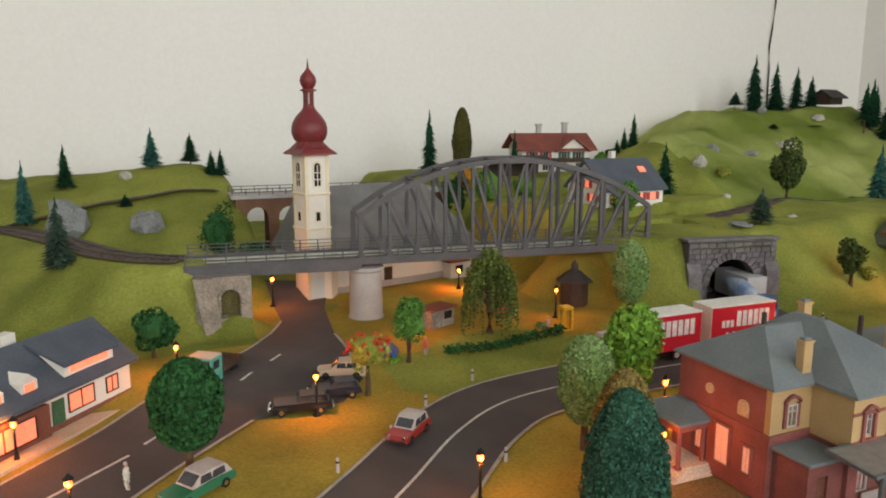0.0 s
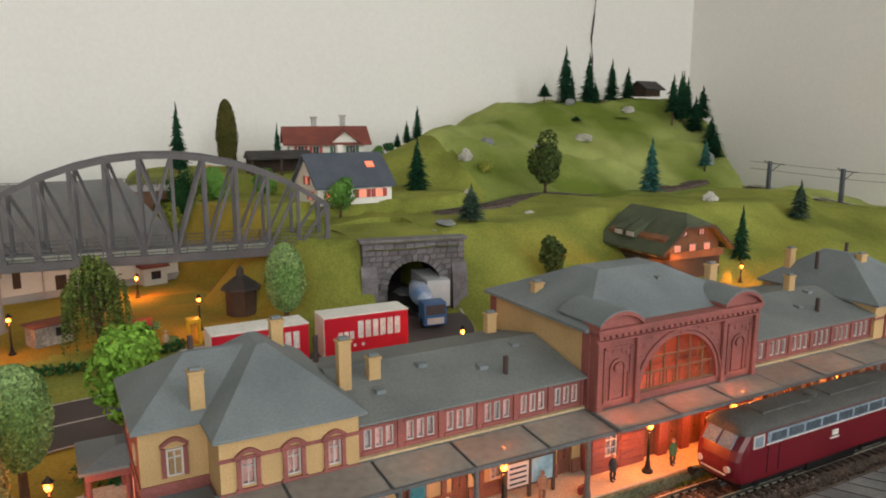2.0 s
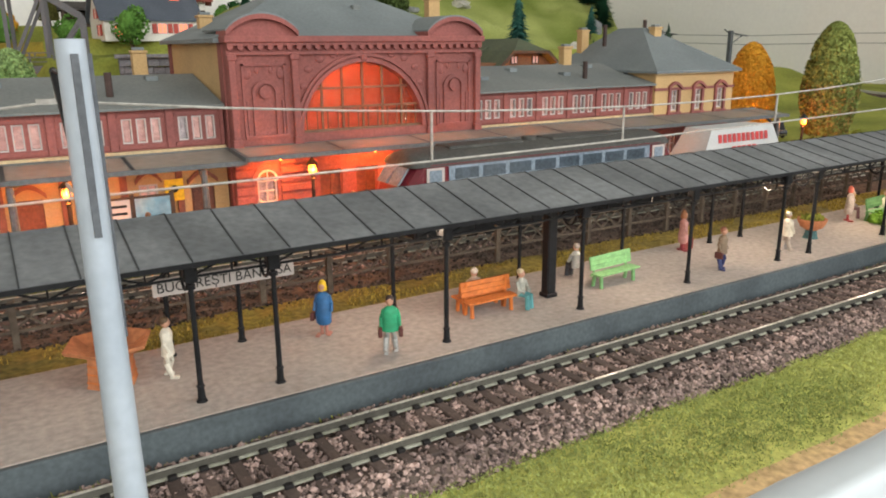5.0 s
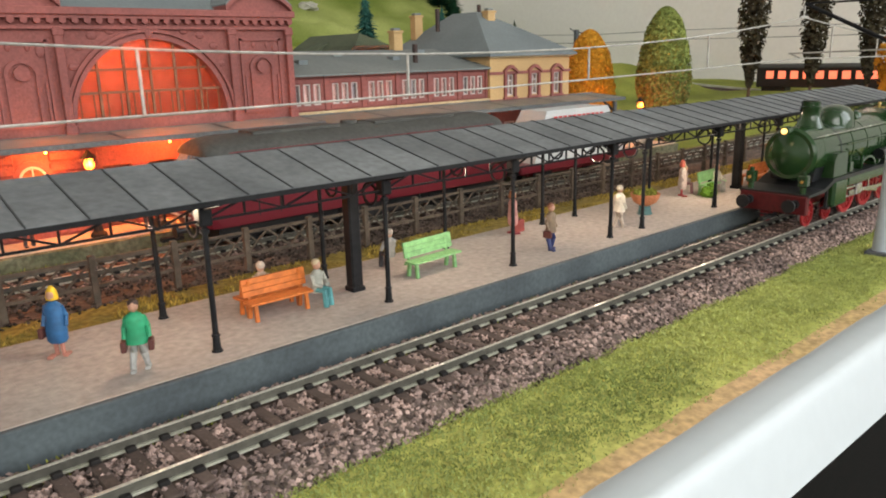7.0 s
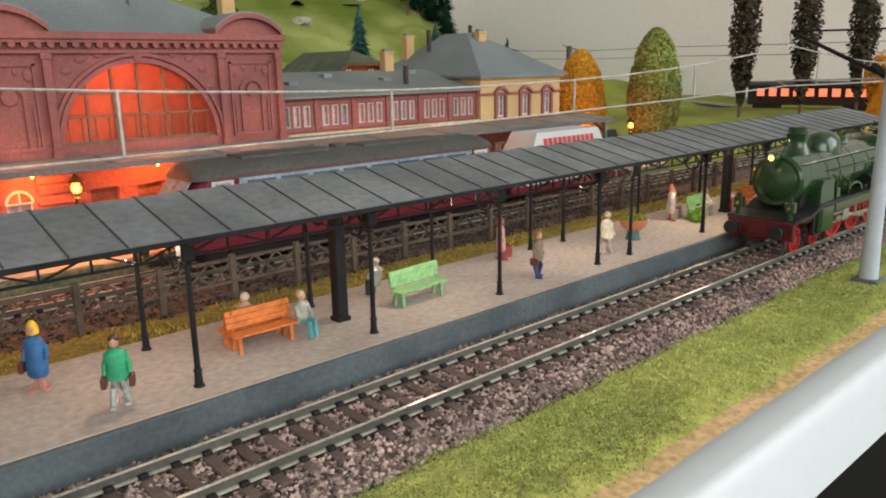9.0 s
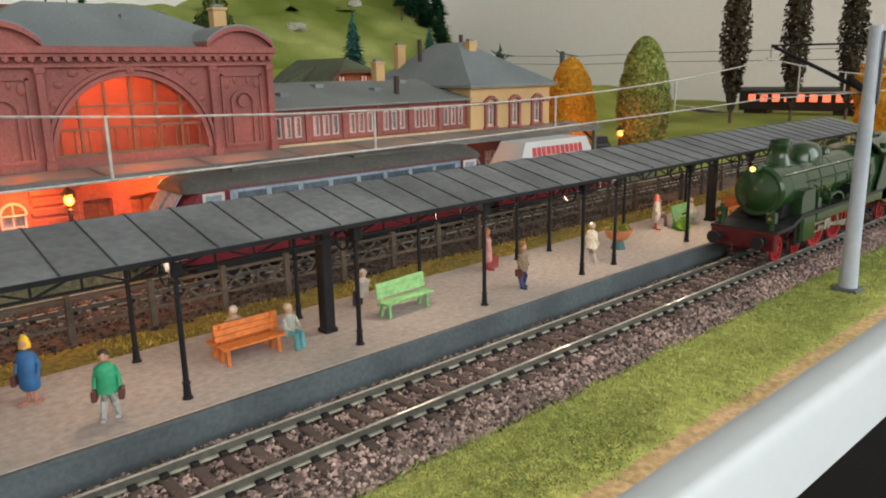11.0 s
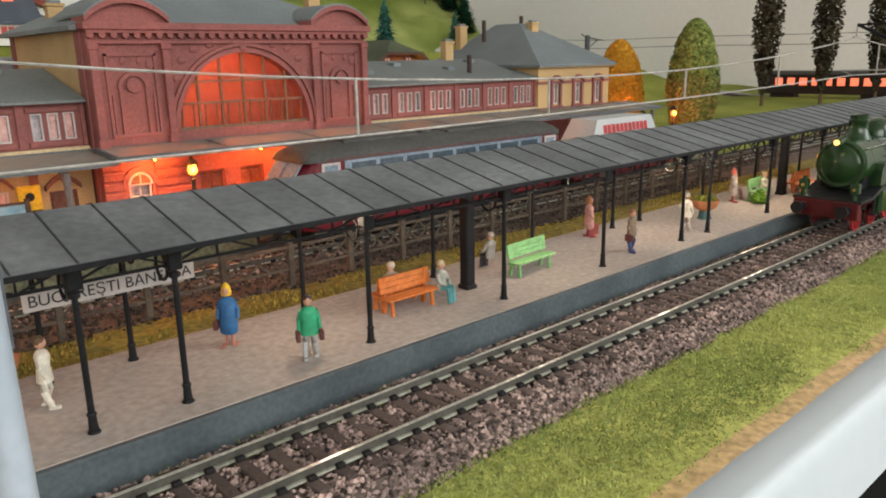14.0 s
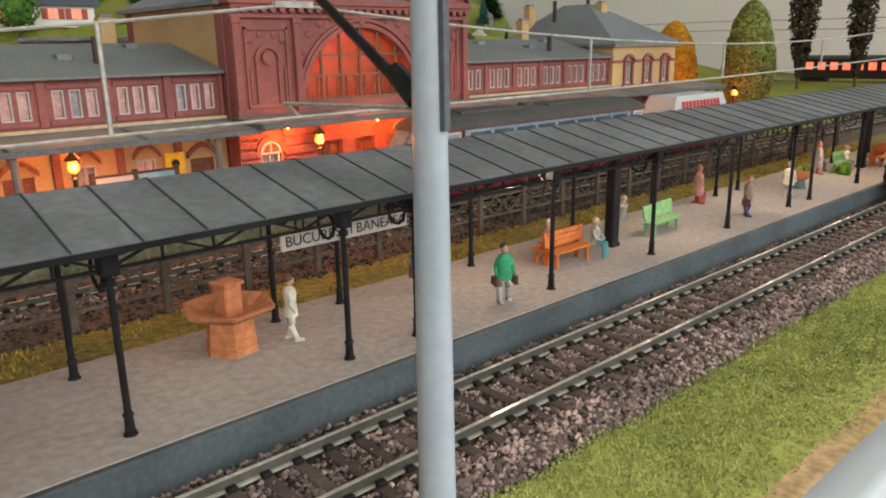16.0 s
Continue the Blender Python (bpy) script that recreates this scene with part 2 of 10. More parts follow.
# ---- ground of the layout ----
# mounds as capsules: two crest points (x, y, z), radius of the flat top, slope of the sides
MOUNDS = [
    ((57.5, 76.5, 8.6), (62.5, 72.5, 9.2), 2.5, 1.3),
    ((66, 75, 9.6), (82, 76, 10.0), 8.5, 1.9),
    ((82, 76, 10.0), (104, 80, 10.3), 8.0, 0.85),
    ((104, 80, 10.3), (140, 78, 9.6), 9.0, 0.66),
    ((140, 78, 9.6), (160, 70, 6.5), 6.0, 0.32),
    ((61, 96, 11.3), (84, 90, 11.8), 8.0, 2.2),
    ((48, 126, 13.0), (96, 122, 13.5), 13.0, 0.55),
    ((99, 110, 20.3), (116, 121, 20.5), 2.0, 0.5),
    ((116, 121, 20.5), (129, 130, 24.8), 2.5, 0.42),
    ((129, 131, 24.8), (168, 132, 26.0), 5.0, 0.52),
    ((155, 112, 17.5), (166, 110, 15.0), 4.0, 0.6),
    ((-70, 130, 13.0), (-6, 130, 14.0), 5.0, 0.30),
    ((-6, 130, 14.2), (13, 125, 15.6), 4.0, 0.36),
    ((-70, 100, 9.0), (-12, 112, 9.2), 6.0, 0.5),
    ((-12, 112, 9.2), (19, 113, 9.4), 4.0, 0.6),
    ((-5, 100, 8.9), (2, 87, 8.9), 2.2, 0.62),
    ((2, 87, 8.9), (5, 81, 8.9), 2.0, 1.0),
    ((5, 81, 8.9), (8.2, 79.6, 8.9), 1.5, 2.6),
    ((99, 104, 18.6), (131, 101, 13.5), 1.5, 0.75),
    ((13.9, 75.4, 3.6), (16.0, 75.4, 3.4), 0.4, 0.8),
]


def smooth_noise(x, y, s):
    return noise.noise(Vector((x * s, y * s, 3.7)))


LINE_WAY = ((9.9, 79.6), (6, 82.5), (2.2, 87.5), (-3.8, 101), (-12, 112), (-60, 110))


def line_near(x, y):
    """1 beside the line that leads onto the bridge, 0 away from it."""
    if x > 20 or y < 70:
        return 0.0
    best = 99.0
    for a, b in zip(LINE_WAY, LINE_WAY[1:]):
        dx, dy = b[0] - a[0], b[1] - a[1]
        t = min(1.0, max(0.0, ((x - a[0]) * dx + (y - a[1]) * dy) / (dx * dx + dy * dy)))
        best = min(best, math.hypot(x - a[0] - t * dx, y - a[1] - t * dy))
    return 1.0 - ss(2.5, 5.0, best)


def h(x, y):
    """Height of the ground, cm."""
    z = 0.25 + 0.95 * ss(22.6, 23.2, y) + 0.75 * ss(54, 66, y)
    z += 1.0 * ss(108, 150, x) * ss(14, 34, y)
    base = z
    for a, b, r, k in MOUNDS:
        dx, dy = b[0] - a[0], b[1] - a[1]
        t = ((x - a[0]) * dx + (y - a[1]) * dy) / (dx * dx + dy * dy)
        t = min(1.0, max(0.0, t))
        d = math.hypot(x - a[0] - t * dx, y - a[1] - t * dy)
        top = a[2] + t * (b[2] - a[2]) - k * max(0.0, d - r)
        if top > z - 1.5:
            w = ss(-1.5, 1.5, top - z)
            z = z * (1 - w) + top * w if abs(top - z) < 1.5 else max(z, top)
    if z > base + 0.4:
        z += (0.75 * smooth_noise(x, y, 0.11) + (0.7 * smooth_noise(x, y, 0.23) if x > 90 and y > 92 else 0.0)) * ss(0.4, 4, z - base) + 0.22 * smooth_noise(x, y, 0.4)
    near = line_near(x, y)
    if near > 0:
        z = z * (1 - near) + 8.85 * near
    if y > 92:
        z -= max(0.0, z - 4.0) * ss(0.0, 3.5, x - 161.5 - (y - 100) * 0.62)
    if 20.5 < x < 50 and 96 < y:
        z -= max(0.0, z - 3.5) * min(ss(20.5, 23, x), ss(50, 44, x)) * 0.999
    if 65.2 < x < 74.6 and y < 79:
        z = min(z, 1.9)
    return z


grass_green = mat("flock_green", (0.26, 0.28, 0.058), (0.155, 0.178, 0.034), rough=0.95, scale=0.22, fine=7.0, bump=0.6, grit=0.2, dist=0.06, spec=0.1)
grass_bright = mat("flock_bright", (0.36, 0.4, 0.13), (0.13, 0.175, 0.028), rough=0.95, scale=0.09, fine=9.0, bump=0.6, grit=0.2, dist=0.05, spec=0.1)
# olive flock, reddened in colour for the warm lamplight in the village
grass_olive = mat("flock_olive", (0.35, 0.265, 0.044), (0.21, 0.17, 0.029), rough=0.95, scale=0.25, fine=9.0, bump=0.6, grit=0.2, dist=0.05, spec=0.1)
earth = mat("brown_earth", (0.16, 0.125, 0.055), (0.105, 0.095, 0.032), rough=0.95, scale=0.5, fine=10.0, bump=0.9, grit=0.4, dist=0.05)
asphalt = mat("model_asphalt", (0.085, 0.075, 0.072), (0.06, 0.053, 0.052), rough=0.85, scale=0.4, fine=20.0, bump=0.3, grit=0.2)
road_paint = mat("road_white", (0.62, 0.6, 0.55), (0.45, 0.43, 0.4), rough=0.8, scale=2.0)
kerb_stone = mat("kerb_grey", (0.42, 0.4, 0.35), (0.32, 0.3, 0.26), rough=0.85, scale=2.0)

GX0, GX1, GY0, GY1 = -75, 195, 0, 145


def ground_sheet():
    m = M()
    nx, ny = GX1 - GX0 + 1, GY1 - GY0 + 1
    for j in range(ny):
        for i in range(nx):
            x, y = GX0 + i, GY0 + j
            m.v.append((x, y, h(x, y)))
    for j in range(ny - 1):
        for i in range(nx - 1):
            m.f.append((j * nx + i, j * nx + i + 1, (j + 1) * nx + i + 1, (j + 1) * nx + i))
    ob = solo("ground", m, [grass_green, grass_bright, grass_olive, earth], "flocked green model landscape with hills and slopes", "ground", kind="structure", smooth=True)
    mi = []
    for p in ob.data.polygons:
        c = p.center / CM
        k = 0
        if (c.y < 70 and c.x < 60) or (16 < c.x < 60 and c.y < 96):
            k = 2 if smooth_noise(c.x, c.y, 0.06) > -0.25 else 0
        # left of this line the hill stays darker: its flank's shade in colour
        if c.x > 95 + 3.5 * smooth_noise(c.x, c.y, 0.15) and c.y > 84:
            k = 1
        if c.y < 23 or (31 < c.x < 41 and c.y < 37 + smooth_noise(c.x, c.y, 0.3)):
            k = 3
        mi.append(k)
    ob.data.polygons.foreach_set("material_index", mi)
    return ob


ground_sheet()

# grass-covered lid over the tunnel bore
lid = M()
for i in range(11):
    for j in range(15):
        x, y = 64.7 + i, 64.3 + j
        lid.v.append((x, y - 0.236 * (x - 64.2), 9.55 + 0.02 * i + 0.2 * smooth_noise(x, y, 0.4)))
for i in range(10):
    for j in range(14):
        lid.f.append((i * 15 + j, i * 15 + j + 1, (i + 1) * 15 + j + 1, (i + 1) * 15 + j))
nlid = len(lid.v)
lid.v += [(a, b, c - 0.8) for a, b, c in lid.v]
lid.f += [tuple(nlid + k for k in reversed(f)) for f in list(lid.f)]
solo("embankment", lid, grass_green, "grass-covered earth over the tunnel mouth", "ground", kind="structure", smooth=True)

# base board, its raw wooden edge and the white rail in front of it
raw_wood = mat("raw_wood_edge", (0.42, 0.27, 0.13), (0.3, 0.19, 0.09), rough=0.8, scale=0.6, fine=12.0, bump=0.5, grit=0.3)
white_lacquer = mat("white_lacquer", (0.5, 0.54, 0.555), (0.46, 0.5, 0.515), rough=0.35, scale=0.1, fine=4.0, bump=0.03, grit=0.02)
solo("base_board", M().box(GX0, GX1 - 0.3, -0.42, GY1 - 0.3, -2.2, 0.02), raw_wood, "thick raw wooden board that carries the layout", "board", kind="structure")
table = thing("layout_table", "white lacquered table frame under the model layout", "table")
part("front_rail", M().prism([(-0.42, -0.05), (-1.3, -0.05), (-1.45, -0.09), (-1.56, -0.2), (-1.7, -0.5), (-1.98, -1.5), (-2.12, -2.05), (-0.42, -2.05)], "x", GX0, GX1 - 0.5), white_lacquer, table, "rounded white lacquered front rail", True)
# black sheet, added so the unlit space under the board stays dark
part("skirt", M().box(GX0 + 2, GX1 - 1, 3.0, 4.2, ZF, -2.25), mat("under_table_black", (0.012, 0.011, 0.01), (0.008, 0.008, 0.007), rough=0.9, spec=0.05), table, "near-black sheet added to darken the space under the layout")
for lx in (-60, 60, 180):
    for ly in (-2.0, 130):
        part("leg", M().box(lx, lx + 6, ly + 2.2, ly + 8.2, ZF, -2.2, 0.3), white_lacquer, table)


# ---- roads ----
def ribbon(pts, half, lift, m, z=None):
    """A strip along a line of ground points."""
    n0 = len(m.v)
    for k, (x, y) in enumerate(pts):
        a, b = pts[max(k - 1, 0)], pts[min(k + 1, len(pts) - 1)]
        d = Vector((b[0] - a[0], b[1] - a[1])).normalized()
        hw = half(k / (len(pts) - 1)) if callable(half) else half
        for s in (1, -1):
            px, py = x - d.y * hw * s, y + d.x * hw * s
            m.v.append((px, py, (h(x, y) if z is None else z) + lift))
    for k in range(len(pts) - 1):
        m.f.append((n0 + 2 * k, n0 + 2 * k + 1, n0 + 2 * k + 3, n0 + 2 * k + 2))
    return m


def spline(pts, step=1.0):
    """A smooth line through the points (Catmull-Rom)."""
    out = []
    for i in range(len(pts) - 1):
        p0, p1, p2, p3 = (Vector(pts[max(0, min(len(pts) - 1, k))]) for k in (i - 1, i, i + 1, i + 2))
        n = max(2, int((p2 - p1).length / step))
        for k in range(n):
            t = k / n
            q = 0.5 * (2 * p1 + (p2 - p0) * t + (2 * p0 - 5 * p1 + 4 * p2 - p3) * t * t + (3 * p1 - p0 - 3 * p2 + p3) * t ** 3)
            out.append(tuple(q))
    return out + [tuple(pts[-1])]


def offset(pts, d):
    out = []
    for k, p in enumerate(pts):
        a, b = pts[max(k - 1, 0)], pts[min(k + 1, len(pts) - 1)]
        t = Vector((b[0] - a[0], b[1] - a[1])).normalized()
        out.append((p[0] - t.y * d, p[1] + t.x * d))
    return out


MAIN = spline([(8, 29), (14.6, 34.6), (19.8, 39.4), (25.6, 45), (31.4, 48.6), (38.4, 49.9), (46, 50.2), (56, 50.4), (64, 52.3), (68.6, 57), (70.2, 64), (70.6, 77)])
solo("road", ribbon(MAIN, 4.3, 0.10, M()), asphalt, "dark grey asphalt country road with a white centre line", "road", kind="structure")
solo("road_line", ribbon(MAIN[4:58], 0.11, 0.125, M()), road_paint, "white painted centre line on the road", "road marking", kind="structure")
for s in (1, -1):
    edge = offset(MAIN, 4.25 * s)
    solo("kerb", ribbon(edge[:-8], 0.13, 0.16, M()), kerb_stone, "pale worn kerb line along the road", "kerb", kind="structure")

street = M()
left = [(-30, 22), (-12, 40), (-3.8, 49.3), (1, 54.6), (5.5, 60.0), (10, 64.5), (14.2, 68.0), (17.5, 73.0), (19.4, 77), (20.0, 84), (20, 90)]
right = [(-18, 22), (-3, 36.6), (3.8, 44.3), (7.9, 48.7), (12.3, 53.0), (19.6, 53.8), (22.6, 58), (23.2, 65.0), (23.4, 70), (25, 80), (28, 90)]
sl, sr = [], []
for i in range(len(left) - 1):
    for k in range(8):
        f = k / 8
        sl.append(tuple(left[i][c] + f * (left[i + 1][c] - left[i][c]) for c in (0, 1)))
        sr.append(tuple(right[i][c] + f * (right[i + 1][c] - right[i][c]) for c in (0, 1)))
for a, b in zip(sl, sr):
    for k in range(7):
        q = tuple(a[c] + (b[c] - a[c]) * k / 6 for c in (0, 1))
        street.v.append((*q, h(*q) + 0.09))
street.f += [(7 * k + j, 7 * k + j + 1, 7 * k + j + 8, 7 * k + j + 7) for k in range(len(sl) - 1) for j in range(6)]
solo("street", street, asphalt, "grey-brown asphalt village street", "street", kind="structure")
for pts in (spline(left[:9], 1.0), spline(right[:5], 1.0), spline(right[6:9], 1.0)):
    solo("kerb", ribbon(pts, 0.14, 0.13, M()), kerb_stone, "pale worn kerb line along the street", "kerb", kind="structure")
for a, b in (((-1.2, 46.0), (3.6, 50.4)), ((4.6, 51.8), (5.8, 53.2)), ((9.4, 57.2), (10.6, 58.6)), ((12.6, 60.8), (13.8, 62.2)), ((15.8, 64.2), (17.0, 65.6))):
    solo("lane_mark", ribbon([a, b], 0.13, 0.115, M()), road_paint, "short white lane mark painted on the street", "road marking", kind="structure", group="lane marks")

# ---- station platform and island platform ----
paving = mat("sand_paving", (0.52, 0.41, 0.3), (0.44, 0.34, 0.25), rough=0.85, scale=0.5, fine=14.0, bump=0.35, grit=0.18)
paving_pink = mat("pinkish_paving", (0.43, 0.35, 0.3), (0.34, 0.275, 0.24), rough=0.85, scale=0.4, fine=12.0, bump=0.25, grit=0.15)
edge_grey = mat("edge_slab_grey", (0.075, 0.092, 0.098), (0.052, 0.064, 0.07), rough=0.8, scale=1.2, fine=14.0, bump=0.3, grit=0.2)
edge_stone = mat("edge_stone_mossy", (0.17, 0.16, 0.10), (0.10, 0.11, 0.06), rough=0.95, scale=1.6, fine=10.0, bump=0.9, grit=0.4, dist=0.05)
PZ = 1.56
solo("platform_1", M().box(39.4, 109, 22.9, 36, 0.2, 1.62, 0.04), paving, "sand-coloured station platform in front of the station", "platform", kind="structure")
solo("platform_edge", M().box(39.4, 109, 22.66, 22.88, 0.2, 1.56, 0.05), edge_stone, "dark mossy rubble edge of the station platform", "platform edge", kind="structure")
solo("platform_2", M().box(38, 109, 7.36, 12.5, 0.2, PZ, 0.03), paving_pink, "pinkish paved island platform under the canopy", "platform", kind="structure")
solo("platform_edge", M().box(38, 109, 7.16, 7.36, 0.2, PZ + 0.01, 0.03), edge_grey, "dark blue-grey edge wall of the island platform", "platform edge", kind="structure")

# ---- station building ----
slate = mat("slate_sheet", (0.168, 0.192, 0.195), (0.125, 0.145, 0.15), rough=0.7, scale=0.5, fine=14.0, bump=0.25, grit=0.12)
slate_wing = mat("slate_wing", (0.165, 0.175, 0.165), (0.12, 0.132, 0.128), rough=0.8, scale=0.4, fine=12.0, bump=0.3, grit=0.15)
ochre = mat("ochre_brick", (0.46, 0.305, 0.14), (0.38, 0.25, 0.115), rough=0.8, scale=0.6, fine=20.0, bump=0.3, grit=0.15)
redbrick = mat("dark_red_brick", (0.25, 0.083, 0.07), (0.175, 0.058, 0.05), rough=0.75, scale=0.8, fine=22.0, bump=0.45, grit=0.22)
trim_red = mat("trim_red_stone", (0.255, 0.082, 0.07), (0.18, 0.06, 0.053), rough=0.7, scale=0.8, fine=16.0, bump=0.35, grit=0.18)
brown_base = mat("brown_base_stone", (0.22, 0.085, 0.055), (0.16, 0.062, 0.042), rough=0.8, scale=1.0, fine=14.0, bump=0.4, grit=0.22)
cream = mat("cream_band", (0.5, 0.38, 0.22), (0.42, 0.31, 0.18), rough=0.8, scale=0.8, fine=12.0)
white_frame = mat("white_frame", (0.5, 0.45, 0.42), (0.4, 0.36, 0.34), rough=0.6, scale=1.0, bump=0.1, grit=0.08)
curtain = mat("lit_curtain", (0.62, 0.46, 0.43), (0.42, 0.27, 0.26), rough=0.8, scale=1.5, fine=10.0, emit=0.2, emit_col=(1.0, 0.36, 0.24))
curtain_dim = mat("dim_curtain", (0.56, 0.5, 0.5), (0.36, 0.3, 0.32), rough=0.8, scale=1.5, fine=10.0)
pane_glass = mat("window_glass", (0.9, 0.9, 0.92), rough=0.08, bump=0.0, trans=1.0, alpha=0.35)
dirty_glass = mat("dirty_roof_glass", (0.34, 0.32, 0.28), (0.24, 0.225, 0.195), rough=0.35, scale=0.25, fine=4.0, bump=0.05, grit=0.15, alpha=0.6)
iron_dark = mat("black_iron", (0.014, 0.014, 0.015), (0.009, 0.009, 0.01), rough=0.5, scale=2.0, bump=0.2, spec=0.15)
frame_grey = mat("grey_steel_frame", (0.11, 0.115, 0.115), (0.08, 0.085, 0.085), rough=0.6, scale=1.0)
wood_door = mat("brown_door", (0.16, 0.06, 0.035), (0.11, 0.04, 0.025), rough=0.6, scale=1.5)
dark_glow = mat("dim_lit_glass", (0.16, 0.09, 0.05), (0.1, 0.055, 0.03), rough=0.25, scale=1.5, bump=0.0)
interior = mat("warm_interior", (0.5, 0.16, 0.09), (0.36, 0.1, 0.06), rough=0.8, scale=0.6, fine=6.0)

vent_brown = mat("vent_brown", (0.055, 0.032, 0.026), (0.035, 0.022, 0.02), rough=0.7)
station = thing("station_building", "long red and ochre brick station with grey slate roofs", "station", 0, 0, 0)


def wall_x(m, x0, x1, y0, y1, z0, z1, holes):
    """A wall along x with rectangular holes (x0, x1, z0, z1)."""
    xs = sorted({x0, x1, *[v for q in holes for v in q[:2]]})
    for a, b in zip(xs, xs[1:]):
        cuts = sorted((q[2], q[3]) for q in holes if q[0] <= a + 1e-6 and q[1] >= b - 1e-6)
        z = z0
        for c0, c1 in cuts:
            if c0 > z:
                m.box(a, b, y0, y1, z, c0)
            z = c1
        if z < z1:
            m.box(a, b, y0, y1, z, z1)
    return m


def sash(parent, x0, x1, z0, z1, y, lit=True, cols=2, bars=1, t=0.09):
    """A white sash window with its pane and a curtain behind it, facing -y."""
    f = M()
    f.box(x0, x0 + t, y - 0.06, y + 0.1, z0, z1).box(x1 - t, x1, y - 0.06, y + 0.1, z0, z1)
    f.box(x0 + t, x1 - t, y - 0.06, y + 0.1, z0, z0 + t).box(x0 + t, x1 - t, y - 0.06, y + 0.1, z1 - t, z1)
    for k in range(1, cols):
        xm = x0 + (x1 - x0) * k / cols
        f.box(xm - 0.035, xm + 0.035, y - 0.04, y + 0.08, z0 + t, z1 - t)
    for k in range(bars):
        zb = z0 + (z1 - z0) * (0.68 if bars == 1 else (k + 1) / (bars + 1))
        f.box(x0 + t, x1 - t, y - 0.03, y + 0.07, zb - 0.03, zb + 0.03)
    w = part("window", f, white_frame, parent, "white-framed sash window")
    part("pane", M().box(x0 + t, x1 - t, y + 0.02, y + 0.04, z0 + t, z1 - t), pane_glass, w, "clear window pane")
    part("curtain", M().box(x0 + t, x1 - t, y + 0.16, y + 0.2, z0 + t, z1 - t), curtain if lit else curtain_dim, w, "pinkish lit curtain")
    return w


def hood(m, x0, x1, z, y, rise=0.35):
    """A curved window hood of stone."""
    n = 8
    for k in range(n):
        a0, a1 = k / n, (k + 1) / n
        xa, xb = x0 + (x1 - x0) * a0, x0 + (x1 - x0) * a1
        za, zb = z + rise * math.sin(math.pi * a0), z + rise * math.sin(math.pi * a1)
        m.prism([(xa, za), (xb, zb), (xb, zb + 0.2), (xa, za + 0.2)], "y", y - 0.22, y + 0.05)
    return m


def chimney(parent, x, y, z0, z1, s=0.36):
    ob = part("chimney", M().box(x - s, x + s, y - s * 0.8, y + s * 0.8, z0, z1 - 0.1, 0.03).box(x - s - 0.06, x + s + 0.06, y - s * 0.8 - 0.06, y + s * 0.8 + 0.06, z1 - 0.1, z1 + 0.04, 0.02), ochre, parent, "ochre brick chimney")
    part("chimney_cap", M().box(x - s * 0.8, x + s * 0.8, y - s * 0.55, y + s * 0.55, z1 + 0.04, z1 + 0.2, 0.03), slate, ob, "grey chimney cap")
    return ob


def hip(m, x0, x1, y0, y1, z0, rx0, rx1, ry0, ry1, z1, t=0.16):
    """A hipped roof over a rectangle up to a ridge rectangle, with a closed underside and a fascia."""
    v = [(x0, y0, z0), (x1, y0, z0), (x1, y1, z0), (x0, y1, z0), (rx0, ry0, z1), (rx1, ry0, z1), (rx1, ry1, z1), (rx0, ry1, z1)]
    v += [(x0, y0, z0 - t), (x1, y0, z0 - t), (x1, y1, z0 - t), (x0, y1, z0 - t)]
    return m.add(v, [(0, 1, 5, 4), (1, 2, 6, 5), (2, 3, 7, 6), (3, 0, 4, 7), (4, 5, 6, 7), (0, 8, 9, 1), (1, 9, 10, 2), (2, 10, 11, 3), (3, 11, 8, 0), (11, 10, 9, 8)])


ZP = 1.6


curtain_end = mat("end_window_glow", (0.7, 0.38, 0.3), (0.6, 0.3, 0.22), rough=0.8, emit=0.28, emit_col=(1.0, 0.42, 0.25), bump=0.0)
pale_step = mat("pale_step_stone", (0.56, 0.52, 0.44), (0.46, 0.42, 0.35), rough=0.85, scale=1.2, fine=12.0, bump=0.2)


